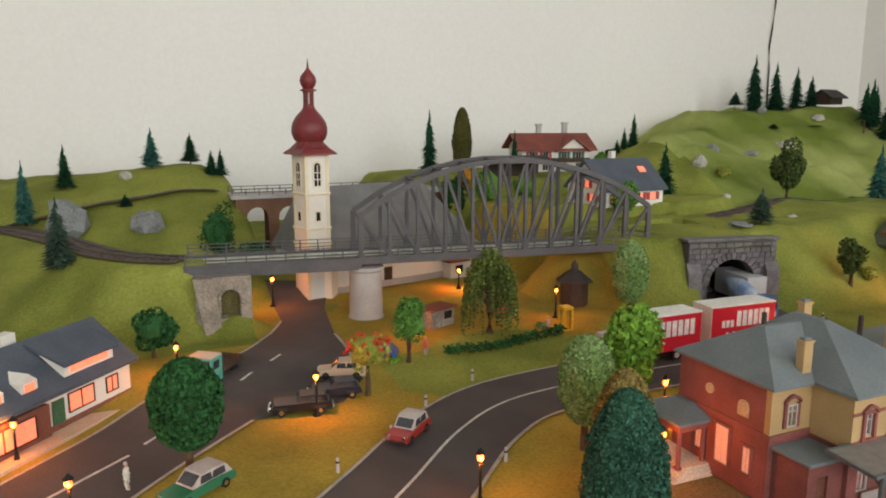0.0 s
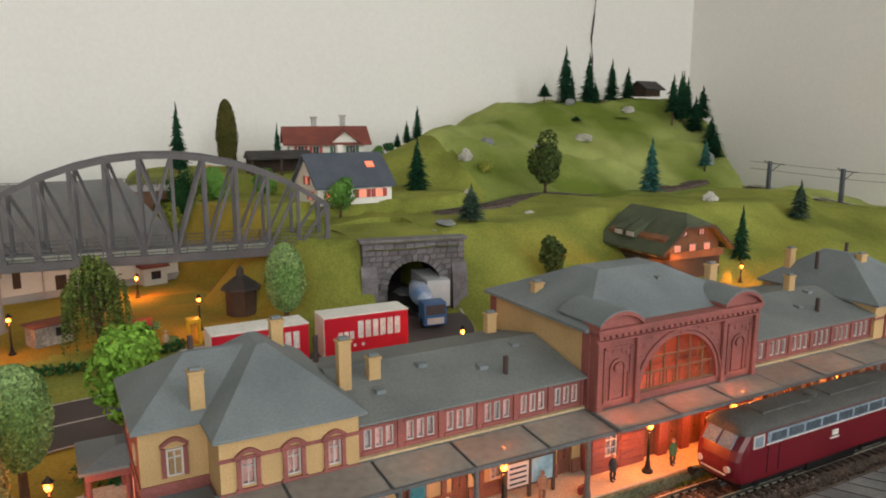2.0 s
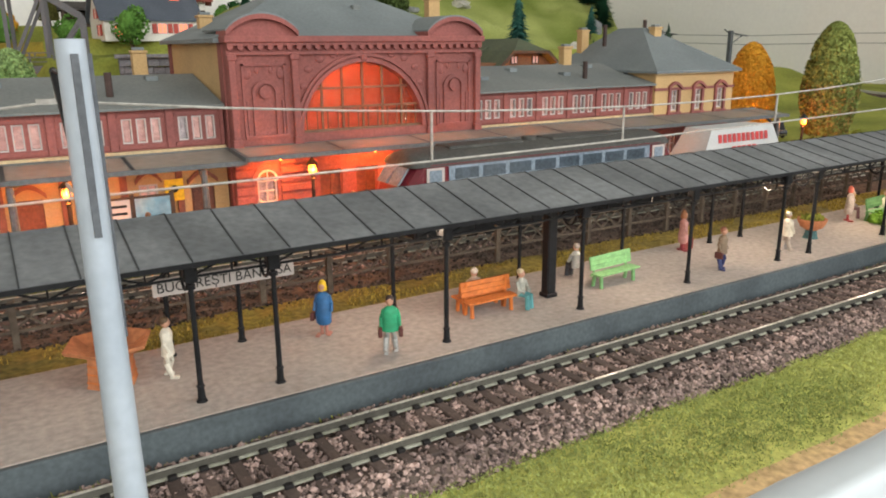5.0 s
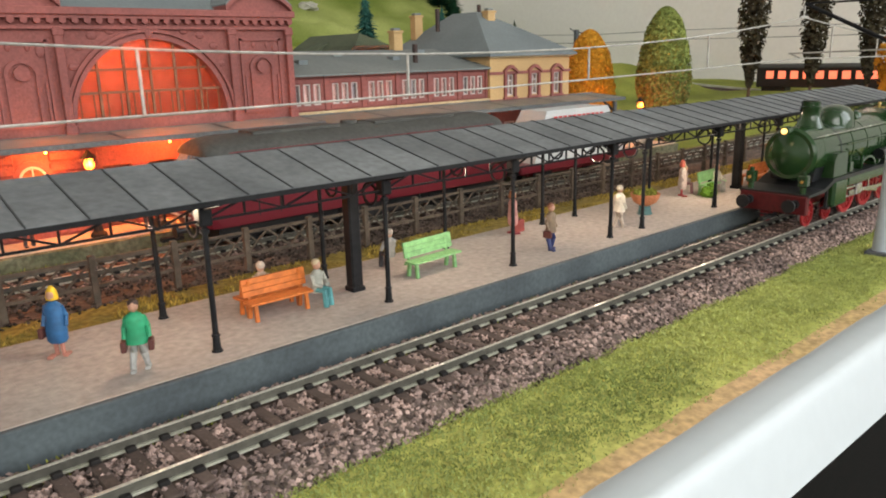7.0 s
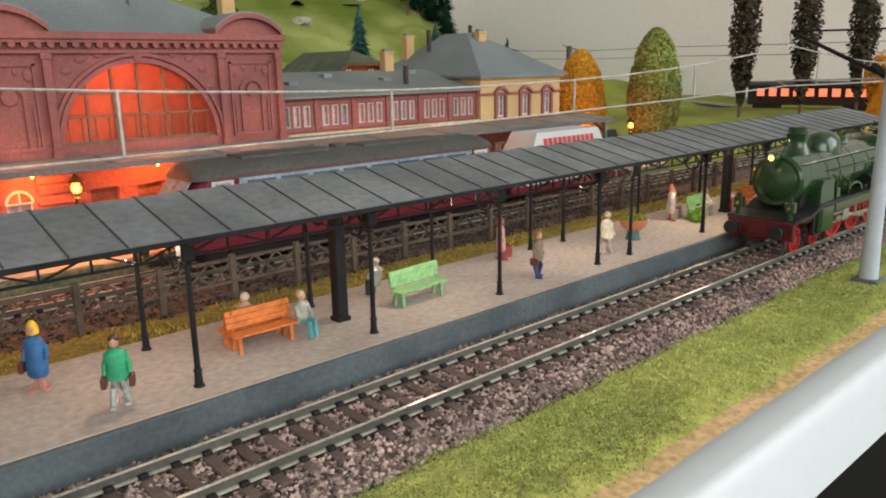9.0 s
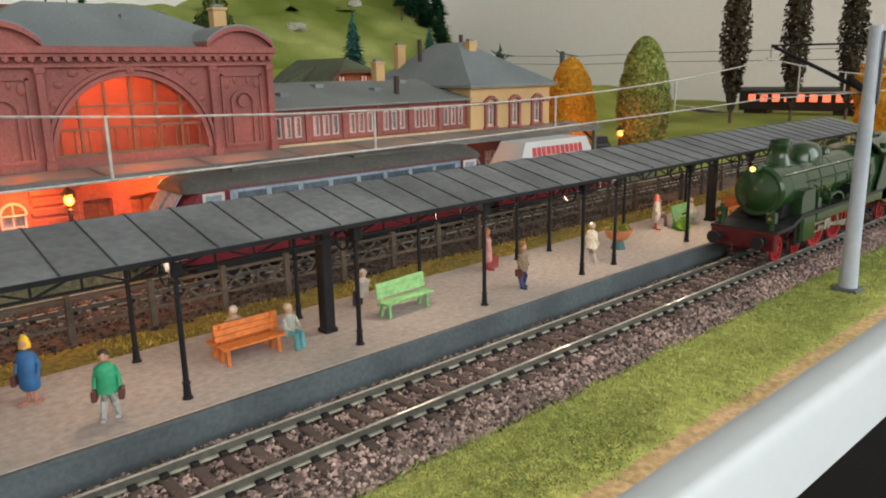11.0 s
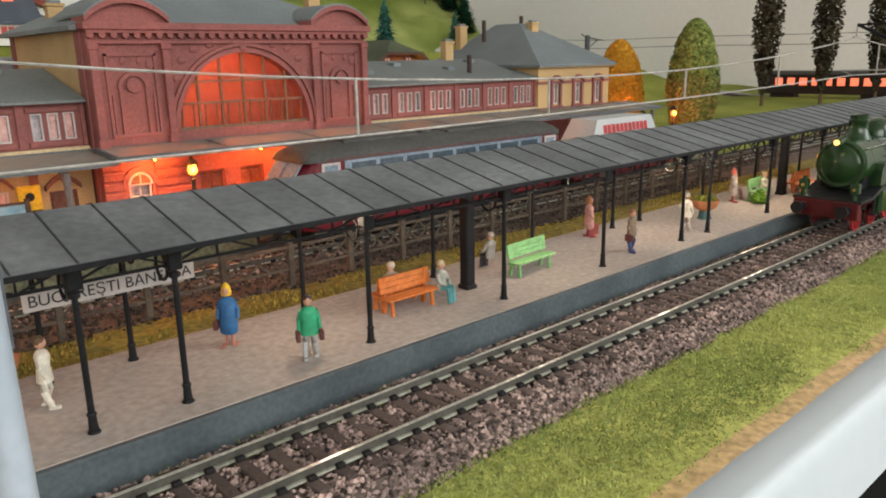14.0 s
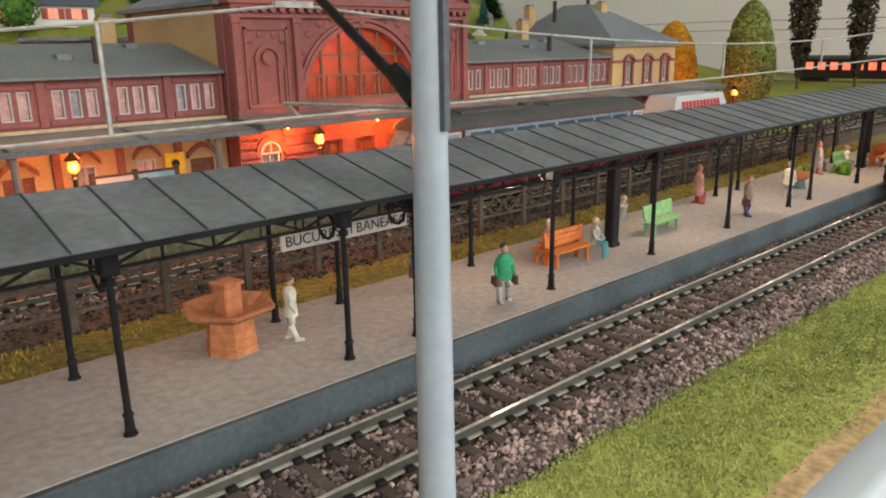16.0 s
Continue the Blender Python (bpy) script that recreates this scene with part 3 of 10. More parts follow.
def pavilion(x0, x1, mirror):
    """End pavilion: ochre upper storey with three hooded windows, red bands, hipped slate roof and a low red annex."""
    w = x1 - x0
    wins = [(x0 + w * k - 0.36, x0 + w * k + 0.36, 5.95, 7.35) for k in ((0.19, 0.51, 0.81) if not mirror else (0.23, 0.53, 0.82))]
    low = [(x0 + w * k - 0.5, x0 + w * k + 0.5, 2.5, 4.3) for k in ((0.19, 0.51, 0.81) if not mirror else (0.23, 0.53, 0.82))]
    part("pavilion_wall", wall_x(M(), x0, x1, 25.6, 26.0, 5.3, 8.55, wins).box(x0, x0 + 0.4, 26.0, 36.0, 5.3, 8.55).box(x1 - 0.4, x1, 26.0, 36, 5.3, 8.55).box(x0 + 0.4, x1 - 0.4, 35.6, 36, 5.3, 8.55), ochre, station, "ochre brick upper wall")
    part("pavilion_wall", wall_x(M(), x0, x1, 25.6, 26.0, ZP, 5.3, low).box(x0, x0 + 0.4, 26.0, 36.0, ZP, 5.3).box(x1 - 0.4, x1, 26.0, 36, ZP, 5.3).box(x0 + 0.4, x1 - 0.4, 35.6, 36, ZP, 5.3), redbrick, station, "red brick lower wall")
    tr = M()
    tr.box(x0 - 0.08, x1 + 0.08, 25.5, 25.6, 5.3, 5.75).box(x0 - 0.08, x1 + 0.08, 25.53, 25.6, 7.32, 7.5)
    for a, b, c, d in wins:
        tr.box(a - 0.2, a, 25.46, 25.62, c - 0.1, d).box(b, b + 0.2, 25.46, 25.62, c - 0.1, d).box(a - 0.28, b + 0.28, 25.42, 25.62, c - 0.22, c - 0.08)
        hood(tr, a - 0.28, b + 0.28, d, 25.62)
    part("trim", tr, trim_red, station, "dark red stone bands and window surrounds")
    for q in wins:
        sash(station, *q, 25.72)
    for k, q in enumerate(low):
        sash(station, *q, 25.72)
    part("cornice", M().box(x0 - 0.15, x1 + 0.15, 25.42, 25.6, 5.2, 5.3).box(x0 - 0.2, x1 + 0.2, 25.35, 25.6, 8.38, 8.55), cream, station, "cream cornice band")
    xo0, xo1 = (x0 - 3.2, x0) if not mirror else (x1, x1 + 2.6)
    # set-back side part under the same eave
    side = M().box(xo0, xo1, 28.4, 28.8, 5.3, 8.55)
    part("side_wall", M().box(xo0 if not mirror else xo1 - 0.4, (xo0 + 0.4) if not mirror else xo1, 28.8, 36, 5.3, 8.55), ochre if mirror else redbrick, station, "upper end wall")
    part("side_wall", side, ochre, station, "ochre brick side wall")
    for bq in ((xo0, xo1, 28.4, 28.8, ZP - 0.3, 5.3), (xo0 if not mirror else xo1 - 0.4, (xo0 + 0.4) if not mirror else xo1, 28.8, 36, ZP - 0.3, 5.3), (xo0, xo1, 36, 36.4, ZP - 0.3, 5.3)):
        part("side_wall", M().box(*bq), redbrick, station, "red brick side wall")
    xc = (xo0 + xo1) / 2
    st = M()
    st.box(xo0 - 0.06, xo1 + 0.06, 28.3, 28.4, 5.25, 5.6).box(xc - 0.62, xc - 0.4, 28.26, 28.4, 5.9, 7.4).box(xc + 0.4, xc + 0.62, 28.26, 28.4, 5.9, 7.4)
    hood(st, xc - 0.66, xc + 0.66, 7.4, 28.42)
    xs = xo0 if not mirror else xo1
    sg = -1 if not mirror else 1
    lows = ((29.9, 0.3, 2.6, 4.3), (31.9, 0.55, 2.4, 4.9), (33.9, 0.3, 2.6, 4.3)) if not mirror else ((30.2, 0.45, 2.6, 4.6), (33.6, 0.45, 2.6, 4.6))

    def out(a, b):
        """Two distances out from the end wall, in rising order of x."""
        return (xs + a, xs + b) if sg > 0 else (xs - b, xs - a)

    for yy, hw, za, zb in lows:
        st.box(*out(0.0, 0.1), yy - hw - 0.16, yy - hw, za - 0.1, zb).box(*out(0.0, 0.1), yy + hw, yy + hw + 0.16, za - 0.1, zb).box(*out(0.0, 0.14), yy - hw - 0.22, yy + hw + 0.22, zb, zb + 0.16)
    st.box(min(xs, xs + sg * 0.08), max(xs, xs + sg * 0.08), 28.4, 36, 5.25, 5.6)
    part("trim", st, trim_red, station, "dark red stone bands")
    sash(station, xc - 0.4, xc + 0.4, 5.95, 7.35, 28.32)
    for yy, hw, za, zb in lows:
        w_ = part("window", M().box(*out(0.002, 0.05), yy - hw, yy + hw, za, zb), white_frame, station, "white-framed window in the end wall")
        for ya, yb in ((yy - hw + 0.07, yy - 0.03), (yy + 0.03, yy + hw - 0.07)):
            part("pane", M().box(*out(0.052, 0.07), ya, yb, za + 0.1, zb - 0.1), curtain_end, w_, "lit pinkish pane")
    # blind arch and round ornament high on the end wall
    for yy, rr, zz in ((30.4, 0.42, 6.7), (33.2, 0.34, 6.9)):
        pts = [(yy - rr * math.cos(math.pi * k / 10), zz + rr * math.sin(math.pi * k / 10)) for k in range(11)]
        foot = [(yy + rr, zz - 0.6), (yy - rr, zz - 0.6)] if rr > 0.4 else [(yy + rr * math.cos(math.pi * k / 10), zz - rr * math.sin(math.pi * k / 10)) for k in range(1, 10)]
        part("ornament", M().prism(pts + foot, "x", *out(0.002, 0.08)), cream, station, "small pale stone ornament")
    if not mirror:
        # red portico with a slate roof at the far end, pale steps before it
        pc = part("portico", M().box(xs - 2.3, xs, 33.2, 33.5, 4.2, 4.85).box(xs - 2.3, xs - 2.0, 33.5, 36.7, 4.2, 4.85).box(xs - 2.3, xs, 36.7, 37.0, 4.2, 4.85), redbrick, station, "red portico beam")
        for qx in (xs - 2.15, xs - 0.2):
            for qy in (33.35, 36.85):
                part("pillar", M().cyl((qx, qy, ZP), (qx, qy, 4.2), 0.16, 0.14, n=8).box(qx - 0.22, qx + 0.22, qy - 0.22, qy + 0.22, ZP - 0.2, ZP + 0.25), redbrick, pc, "red pillar")
        part("portico_roof", hip(M(), xs - 2.6, xs + 0.05, 32.9, 37.3, 4.87, xs - 0.6, xs, 34.4, 35.8, 5.5), slate, pc, "grey slate portico roof")
    # low porch in the corner
    px0, px1 = (xo0 + 0.4, x0) if not mirror else (x1, xo1 - 0.4)
    pw = wall_x(M(), px0, px1, 25.9, 26.2, ZP, 4.75, [(px0 + 0.7, px0 + 1.6, ZP, 3.9)])
    pw.box(px0 if not mirror else px1 - 0.3, px0 + 0.3 if not mirror else px1, 26.2, 28.4, ZP, 4.75)
    po = part("porch", pw, redbrick, station, "low red brick porch")
    part("porch_roof", M().box(px0 - 0.25, px1 + 0.25, 25.6, 28.4, 4.75, 4.98, 0.05), slate, po, "flat grey porch roof")
    part("porch_door", M().box(px0 + 0.7, px0 + 1.6, 26.05, 26.12, ZP, 3.9), wood_door, po, "brown door")
    # steps at the side
    stp = M()
    for k in range(5):
        stp.box(*out(0.0, 3.6 - 0.4 * k), 32.4 + 0.12 * k, 37.6 - 0.12 * k, ZP - 0.7 + 0.2 * k, ZP - 0.5 + 0.2 * k)
    part("side_steps", stp, pale_step, station, "pale stone steps")
    # roofs
    rf = hip(M(), x0 - 0.35, x1 + 0.35, 25.2, 36.4, 8.62, (x0 + x1) / 2 - 0.25, (x0 + x1) / 2 + 0.25, 30.6, 33.0, 11.25 if not mirror else 11.5)
    part("roof", rf, slate, station, "grey hipped slate roof", False)
    xr = (xo0 - 0.35, (x0 + x1) / 2) if not mirror else ((x0 + x1) / 2, xo1 + 0.35)
    rs = hip(M(), xr[0], xr[1], 28.0, 36.35, 8.61, xr[0] + (3.2 if not mirror else 0), xr[1] - (0 if not mirror else 3.2), 31.9, 32.3, 10.95)
    part("roof", rs, slate, station, "grey hipped side roof")


pavilion(41.0, 47.95, False)
pavilion(91.25, 99.1, True)


def wing(x0, x1):
    """Long two-storey wing: groups of three sash windows above, arches and ochre panels below."""
    n = 6
    bay = (x1 - x0) / n
    holes, low = [], []
    for k in range(n):
        c = x0 + bay * (k + 0.5)
        for d in (-0.62, 0, 0.62):
            holes.append((c + d - 0.22, c + d + 0.22, 6.2, 7.3))
        low.append((c - 0.42, c + 0.42, 2.55, 4.3) if k % 3 != 2 else (c - 0.55, c + 0.55, ZP, 4.1))
    part("wing_wall", wall_x(M(), x0, x1, 25.9, 26.3, 5.85, 7.68, holes), redbrick, station, "dark red upper wing wall")
    part("wing_wall", wall_x(M(), x0, x1, 25.9, 26.3, ZP, 5.85, low), ochre, station, "ochre brick lower wing wall")
    part("wing_wall", M().box(x0, x1, 35.2, 35.6, ZP, 7.7), redbrick, station, "dark red rear wing wall")
    tr = M()
    for k in range(n + 1):
        xx = x0 + bay * k
        tr.box(max(x0, xx - 0.16), min(x1, xx + 0.16), 25.8, 25.9, 5.92, 7.68)
    for k in range(n):
        c = x0 + bay * (k + 0.5)
        tr.box(c - 1.0, c + 1.0, 25.82, 25.9, 7.36, 7.5).box(c - 1.0, c + 1.0, 25.8, 25.9, 5.98, 6.16)
    part("trim", tr, trim_red, station, "dark red pilasters and bands")
    part("cornice", M().box(x0, x1, 25.62, 25.9, 5.68, 5.88), cream, station, "cream string course")
    bs = M()
    for k in range(n):
        a, b = x0 + bay * k, x0 + bay * (k + 1)
        q = low[k]
        if q[2] > ZP:
            bs.box(a, b, 25.78, 25.9, ZP, 2.5)
        else:
            bs.box(a, q[0], 25.78, 25.9, ZP, 2.5).box(q[1], b, 25.78, 25.9, ZP, 2.5)
        bs.box(a, a + 0.3, 25.74, 25.9, 2.5, 5.2)
        hood(bs, q[0] - 0.15, q[1] + 0.15, q[3] + 0.05, 25.92, 0.45)
    part("plinth", bs, brown_base, station, "reddish brown stone plinth and arches")
    for k, q in enumerate(holes):
        sash(station, *q, 26.0, lit=(k * 7) % 5 != 0, cols=1, bars=0, t=0.06)
    for k, q in enumerate(low):
        if q[2] > ZP:
            sash(station, *q, 26.0, lit=k % 2 == 0)
        else:
            d = part("door", M().box(q[0], q[1], 26.02, 26.1, q[2], q[3]).box(q[0] + 0.12, q[0] + 0.48, 25.97, 26.02, 2.6, 3.8).box(q[1] - 0.48, q[1] - 0.12, 25.97, 26.02, 2.6, 3.8), wood_door, station, "brown double door")
            part("door_handle", M().ball((q[0] + 0.56, 25.99, 2.75), 0.05, n=6, m=4), iron_dark, d)
    r = M().prism([(25.5, 7.69), (25.5, 7.8), (31.0, 9.05), (36.0, 8.0), (36.0, 7.7)], "x", x0 - 0.02, x1 + 0.02)
    part("roof", r, slate_wing, station, "low grey wing roof")
    vents = M()
    for k in range(4):
        xx, yy = x0 + 2.2 + k * 3.4, 28.0 + (k * 1.7) % 3
        zz = 7.8 + (yy - 25.5) * 0.227
        part("roof_hatch", M().box(xx - 0.28, xx + 0.28, yy - 0.3, yy + 0.3, zz - 0.1, zz + 0.16), slate, station, "small grey roof hatch")
    part("vent_pipe", M().cyl((x1 - 4.6, 27.4, 8.1), (x1 - 4.6, 27.4, 9.3), 0.16, n=8), vent_brown, station, "dark brown vent pipe")


wing(47.97, 62.6)
wing(76.75, 91.23)


def hall(x0, x1):
    """Entrance hall: red brick front with a great half-round window, blind arches, dentil cornice and two curved pediments."""
    cx, r, zs, y0, y1 = 69.6, 3.35, 6.25, 24.95, 25.5
    n = 24
    ring = [(cx - r * math.cos(math.pi * k / n), zs + r * math.sin(math.pi * k / n)) for k in range(n + 1)]
    part("hall_wall", M().prism([(x0, zs)] + ring + [(x1, zs), (x1, 10.6), (x0, 10.6)], "y", y0, y1), redbrick, station, "dark red brick hall front")
    part("hall_wall", M().box(x0, x1, y0, y1, 5.7, zs), redbrick, station, "dark red brick below the window")
    arch = M()
    for ro, ri, yy in ((r + 0.42, r + 0.28, y0 - 0.16), (r + 0.2, r, y0 - 0.1)):
        for k in range(n):
            a0, a1 = math.pi * k / n, math.pi * (k + 1) / n
            q = [(cx - ri * math.cos(a0), zs + ri * math.sin(a0)), (cx - ri * math.cos(a1), zs + ri * math.sin(a1)), (cx - ro * math.cos(a1), zs + ro * math.sin(a1)), (cx - ro * math.cos(a0), zs + ro * math.sin(a0))]
            arch.prism(q, "y", yy, y0 + 0.05)
    part("arch_moulding", arch, trim_red, station, "moulded red arch round the great window")
    fr = M()
    for k in range(1, 6):
        xx = cx - r + 2 * r * k / 6
        fr.box(xx - 0.05, xx + 0.05, 25.1, 25.22, zs, zs + math.sqrt(max(0, r * r - (xx - cx) ** 2)))
    for zz in (1.15, 2.1):
        hw = math.sqrt(r * r - zz * zz)
        fr.box(cx - hw, cx + hw, 25.1, 25.22, zs + zz - 0.05, zs + zz + 0.05)
    for k in range(12):
        xx = cx - r + 2 * r * (k + 0.5) / 12
        fr.box(xx - 0.02, xx + 0.02, 25.12, 25.2, zs, zs + min(1.15, math.sqrt(max(0, r * r - (xx - cx) ** 2))))
    fr.box(cx - r, cx + r, 25.08, 25.24, zs - 0.02, zs + 0.12)
    gw = part("great_window", fr, mat("bar_brown", (0.16, 0.09, 0.05), rough=0.6), station, "brown glazing bars of the half-round window")
    part("pane", M().prism([(cx - (r + 0.05) * math.cos(math.pi * k / n), zs + (r + 0.05) * math.sin(math.pi * k / n)) for k in range(n + 1)], "y", 25.26, 25.3), pane_glass, gw, "half-round window pane")
    # cornice with dentils
    co = M().box(x0 - 0.15, x1 + 0.15, 24.55, 25.5, 10.55, 10.85, 0.03).box(x0 - 0.05, x1 + 0.05, 24.75, 24.95, 10.0, 10.12)
    k = 0
    xx = x0
    while xx < x1 - 0.1:
        co.prism([(xx, 10.5), (xx, 10.28), (xx + 0.13, 10.2), (xx + 0.26, 10.28), (xx + 0.26, 10.5)], "y", 24.68, 24.95)
        xx += 0.47
    co.box(x0 - 0.02, x1 + 0.02, 24.66, 24.95, 10.42, 10.56)
    part("cornice", co, trim_red, station, "red dentil cornice")
    # corner bays: pilasters, blind arches, roundels, curved pediments
    for bx0, bx1 in ((x0, x0 + 3.35), (x1 - 3.35, x1)):
        bay = M()
        for px in (bx0, bx1 - 0.34):
            bay.box(px, px + 0.34, 24.72, 24.95, 5.7, 10.1, 0.03).box(px - 0.06, px + 0.4, 24.66, 24.95, 5.7, 6.15, 0.03).box(px - 0.05, px + 0.39, 24.68, 24.95, 9.75, 10.0, 0.03)
        c = (bx0 + bx1) / 2
        bay.box(bx0 + 0.6, bx0 + 0.72, 24.86, 24.95, 6.2, 9.6).box(bx1 - 0.72, bx1 - 0.6, 24.86, 24.95, 6.2, 9.6).box(bx0 + 0.6, bx1 - 0.6, 24.86, 24.95, 9.5, 9.62)
        for s in (-1, 1):
            bay.box(c + s * 0.55 - 0.07, c + s * 0.55 + 0.07, 24.84, 24.95, 6.3, 8.2)
            bay.box(c + s * 0.86 - 0.05, c + s * 0.86 + 0.05, 24.87, 24.95, 6.3, 7.9)
        for k in range(10):
            a0, a1 = math.pi * k / 10, math.pi * (k + 1) / 10
            for ro, ri in ((0.66, 0.5),):
                bay.prism([(c - ri * math.cos(a0), 8.2 + ri * math.sin(a0)), (c - ri * math.cos(a1), 8.2 + ri * math.sin(a1)), (c - ro * math.cos(a1), 8.2 + ro * math.sin(a1)), (c - ro * math.cos(a0), 8.2 + ro * math.sin(a0))], "y", 24.82, 24.95)
        bay.box(c - 1.05, c + 1.05, 24.84, 24.95, 6.15, 6.3)
        bay.cyl((c, 24.8, 8.3), (c, 24.97, 8.3), 0.3, n=12)
        for s in (-1, 1):
            bay.ball((c + s * 0.8, 24.93, 9.15), 0.2, 0.07, 0.26, n=8, m=5).ball((c + s * 0.35, 24.93, 9.3), 0.12, 0.06, 0.16, n=6, m=4)
        part("corner_bay", bay, trim_red, station, "dark red relief with blind arch and pilasters")
        pd = M()
        seg = 14
        rr, half = 2.35, 1.72
        a_m = math.asin(half / rr)
        pts = [(c + rr * math.sin(-a_m + 2 * a_m * k / seg), 10.85 + rr * math.cos(-a_m + 2 * a_m * k / seg) - rr * math.cos(a_m)) for k in range(seg + 1)]
        pd.prism(pts, "y", 24.9, 25.5)
        pe = part("pediment", pd, trim_red, station, "curved red pediment")
        part("pediment_rim", M().prism(pts + [(q[0], q[1] + 0.22) for q in reversed(pts)], "y", 24.6, 26.2), trim_red, pe, "projecting curved rim")
        cap = M().prism([(q[0], q[1] + 0.22) for q in pts] + [(q[0], q[1] + 0.3) for q in reversed(pts)], "y", 24.62, 28.6)
        part("pediment_roof", cap, slate, station, "curved grey sheet behind the pediment")
    # spandrel ornaments over the arch
    for s in (-1, 1):
        for a, q in ((2.95, 9.3), (2.35, 9.75), (3.2, 8.5), (1.6, 9.95)):
            part("ornament", M().ball((cx + s * a, 24.95, q), 0.24, 0.08, 0.17, n=8, m=4), trim_red, station, "moulded red ornament")
    part("keystone", M().ball((cx, 24.88, 9.85), 0.22, 0.12, 0.3, n=8, m=5), trim_red, station, "moulded red keystone")
    # ground floor
    doors = [(cx + d - 0.62, cx + d + 0.62, ZP, 4.35) for d in (-2.0, 0, 2.0)]
    wins = [(x0 + 1.0, x0 + 2.0, 2.5, 4.1), (x1 - 2.0, x1 - 1.0, 2.5, 4.1)]
    part("hall_wall", wall_x(M(), x0, x1, y0, y1, ZP, 5.7, doors + wins), redbrick, station, "red brick ground floor of the hall")
    z = ZP + 0.1
    while z < 5.2:
        for a, b in ((x0 - 0.06, x0 + 0.85), (x0 + 2.15, cx - 2.8), (cx + 2.8, x1 - 2.15), (x1 - 0.85, x1 + 0.06)):
            part("rusticated_stone", M().box(a, b, y0 - 0.1, y0, z, z + 0.36, 0.04), redbrick, station)
        z += 0.44
    for q in wins:
        w = sash(station, *q, 25.1, lit=False, bars=2)
        wc = (q[0] + q[1]) / 2
        half = [(wc - 0.5 * math.cos(math.pi * k / 12), q[3] + 0.5 * math.sin(math.pi * k / 12)) for k in range(13)]
        part("fanlight", M().prism(half, "y", y0 - 0.03, y0 + 0.01), dark_glow, w, "lit half-round fanlight")
        rim, hd = M(), M()
        for k in range(12):
            a0, a1 = math.pi * k / 12, math.pi * (k + 1) / 12
            for ri, ro, mm, yy in ((0.44, 0.54, rim, y0 - 0.08), (0.56, 0.78, hd, y0 - 0.12)):
                mm.prism([(wc - ri * math.cos(a0), q[3] + ri * math.sin(a0)), (wc - ri * math.cos(a1), q[3] + ri * math.sin(a1)), (wc - ro * math.cos(a1), q[3] + ro * math.sin(a1)), (wc - ro * math.cos(a0), q[3] + ro * math.sin(a0))], "y", yy, y0)
        rim.box(wc - 0.03, wc + 0.03, y0 - 0.07, y0 - 0.02, q[3], q[3] + 0.46).box(wc - 0.5, wc + 0.5, y0 - 0.07, y0 - 0.02, q[3] - 0.03, q[3] + 0.03)
        part("fanlight_frame", rim, white_frame, w, "white half-round frame")
        part("window_hood", hd, trim_red, w, "red brick arch")
    for q in doors:
        d = part("door", M().box(q[0], q[1], 25.3, 25.38, q[2], q[3]).box(q[0] + 0.1, q[0] + 0.55, 25.24, 25.3, 2.2, 4.1).box(q[1] - 0.55, q[1] - 0.1, 25.24, 25.3, 2.2, 4.1), wood_door, station, "tall brown wooden door")
        part("door_handle", M().ball((q[0] + 0.62, 25.26, 2.9), 0.06, n=6, m=4), iron_dark, d)
    # ochre side walls, floor of the upper hall, back wall, lit room
    part("hall_side", M().box(x0, x0 + 0.4, y1, 36.6, ZP, 10.6).box(x1 - 0.4, x1, y1, 36.6, ZP, 10.6).box(x0 + 0.4, x1 - 0.4, 36.2, 36.6, ZP, 10.6), ochre, station, "ochre side walls of the hall")
    for bq in ((x0 - 0.06, x0, y1, 26.2, ZP, 10.6), (x1, x1 + 0.06, y1, 26.2, ZP, 10.6), (x0 - 0.06, x0, 35.9, 36.6, 6, 10.6)):
        part("side_band", M().box(*bq), trim_red, station, "dark red corner band")
    part("hall_floor", M().box(x0 + 0.4, x1 - 0.4, 25.5, 36.2, 5.6, 5.75), interior, station, "floor inside the lit hall")
    part("hall_back", M().box(x0 + 0.4, x1 - 0.4, 29.5, 29.7, 5.75, 10.5), interior, station, "warm lit wall inside the hall")
    rf = hip(M(), x0 - 0.4, x1 + 0.4, 25.45, 37.0, 10.75, 67.0, 72.3, 30.0, 32.0, 13.05, 0.2)
    part("roof", rf, slate, station, "large grey hipped hall roof")
    for bq in ((66.0, 66.6, 27.4, 28.1, 11.35, 11.75), (70.8, 71.2, 28.4, 28.8, 12.1, 12.5)):
        part("roof_hatch", M().box(*bq), slate_wing, station, "small grey roof hatch")


hall(62.75, 76.6)
for cxy in ((40.7, 28.9, 8.9, 10.9), (46.1, 33.6, 9.2, 11.6), (48.45, 28.9, 8.4, 11.3), (50.4, 29.4, 8.5, 9.9), (63.9, 32.6, 10.4, 12.0), (75.6, 28.2, 10.6, 12.9), (60.4, 33.0, 8.9, 10.2), (92.8, 34.6, 8.8, 11.4), (95.3, 29.7, 9.2, 11.5), (88.0, 31.0, 8.8, 10.2)):
    chimney(station, *cxy)
for vx, vy, vz in ((41.1, 32.4, 10.2), (47.4, 30.4, 9.8), (92.2, 31.6, 10.2), (96.4, 31.8, 10.6)):
    part("vent_pipe", M().cyl((vx, vy, vz), (vx, vy, vz + 1.5), 0.15, n=8), vent_brown, station, "dark brown vent pipe")

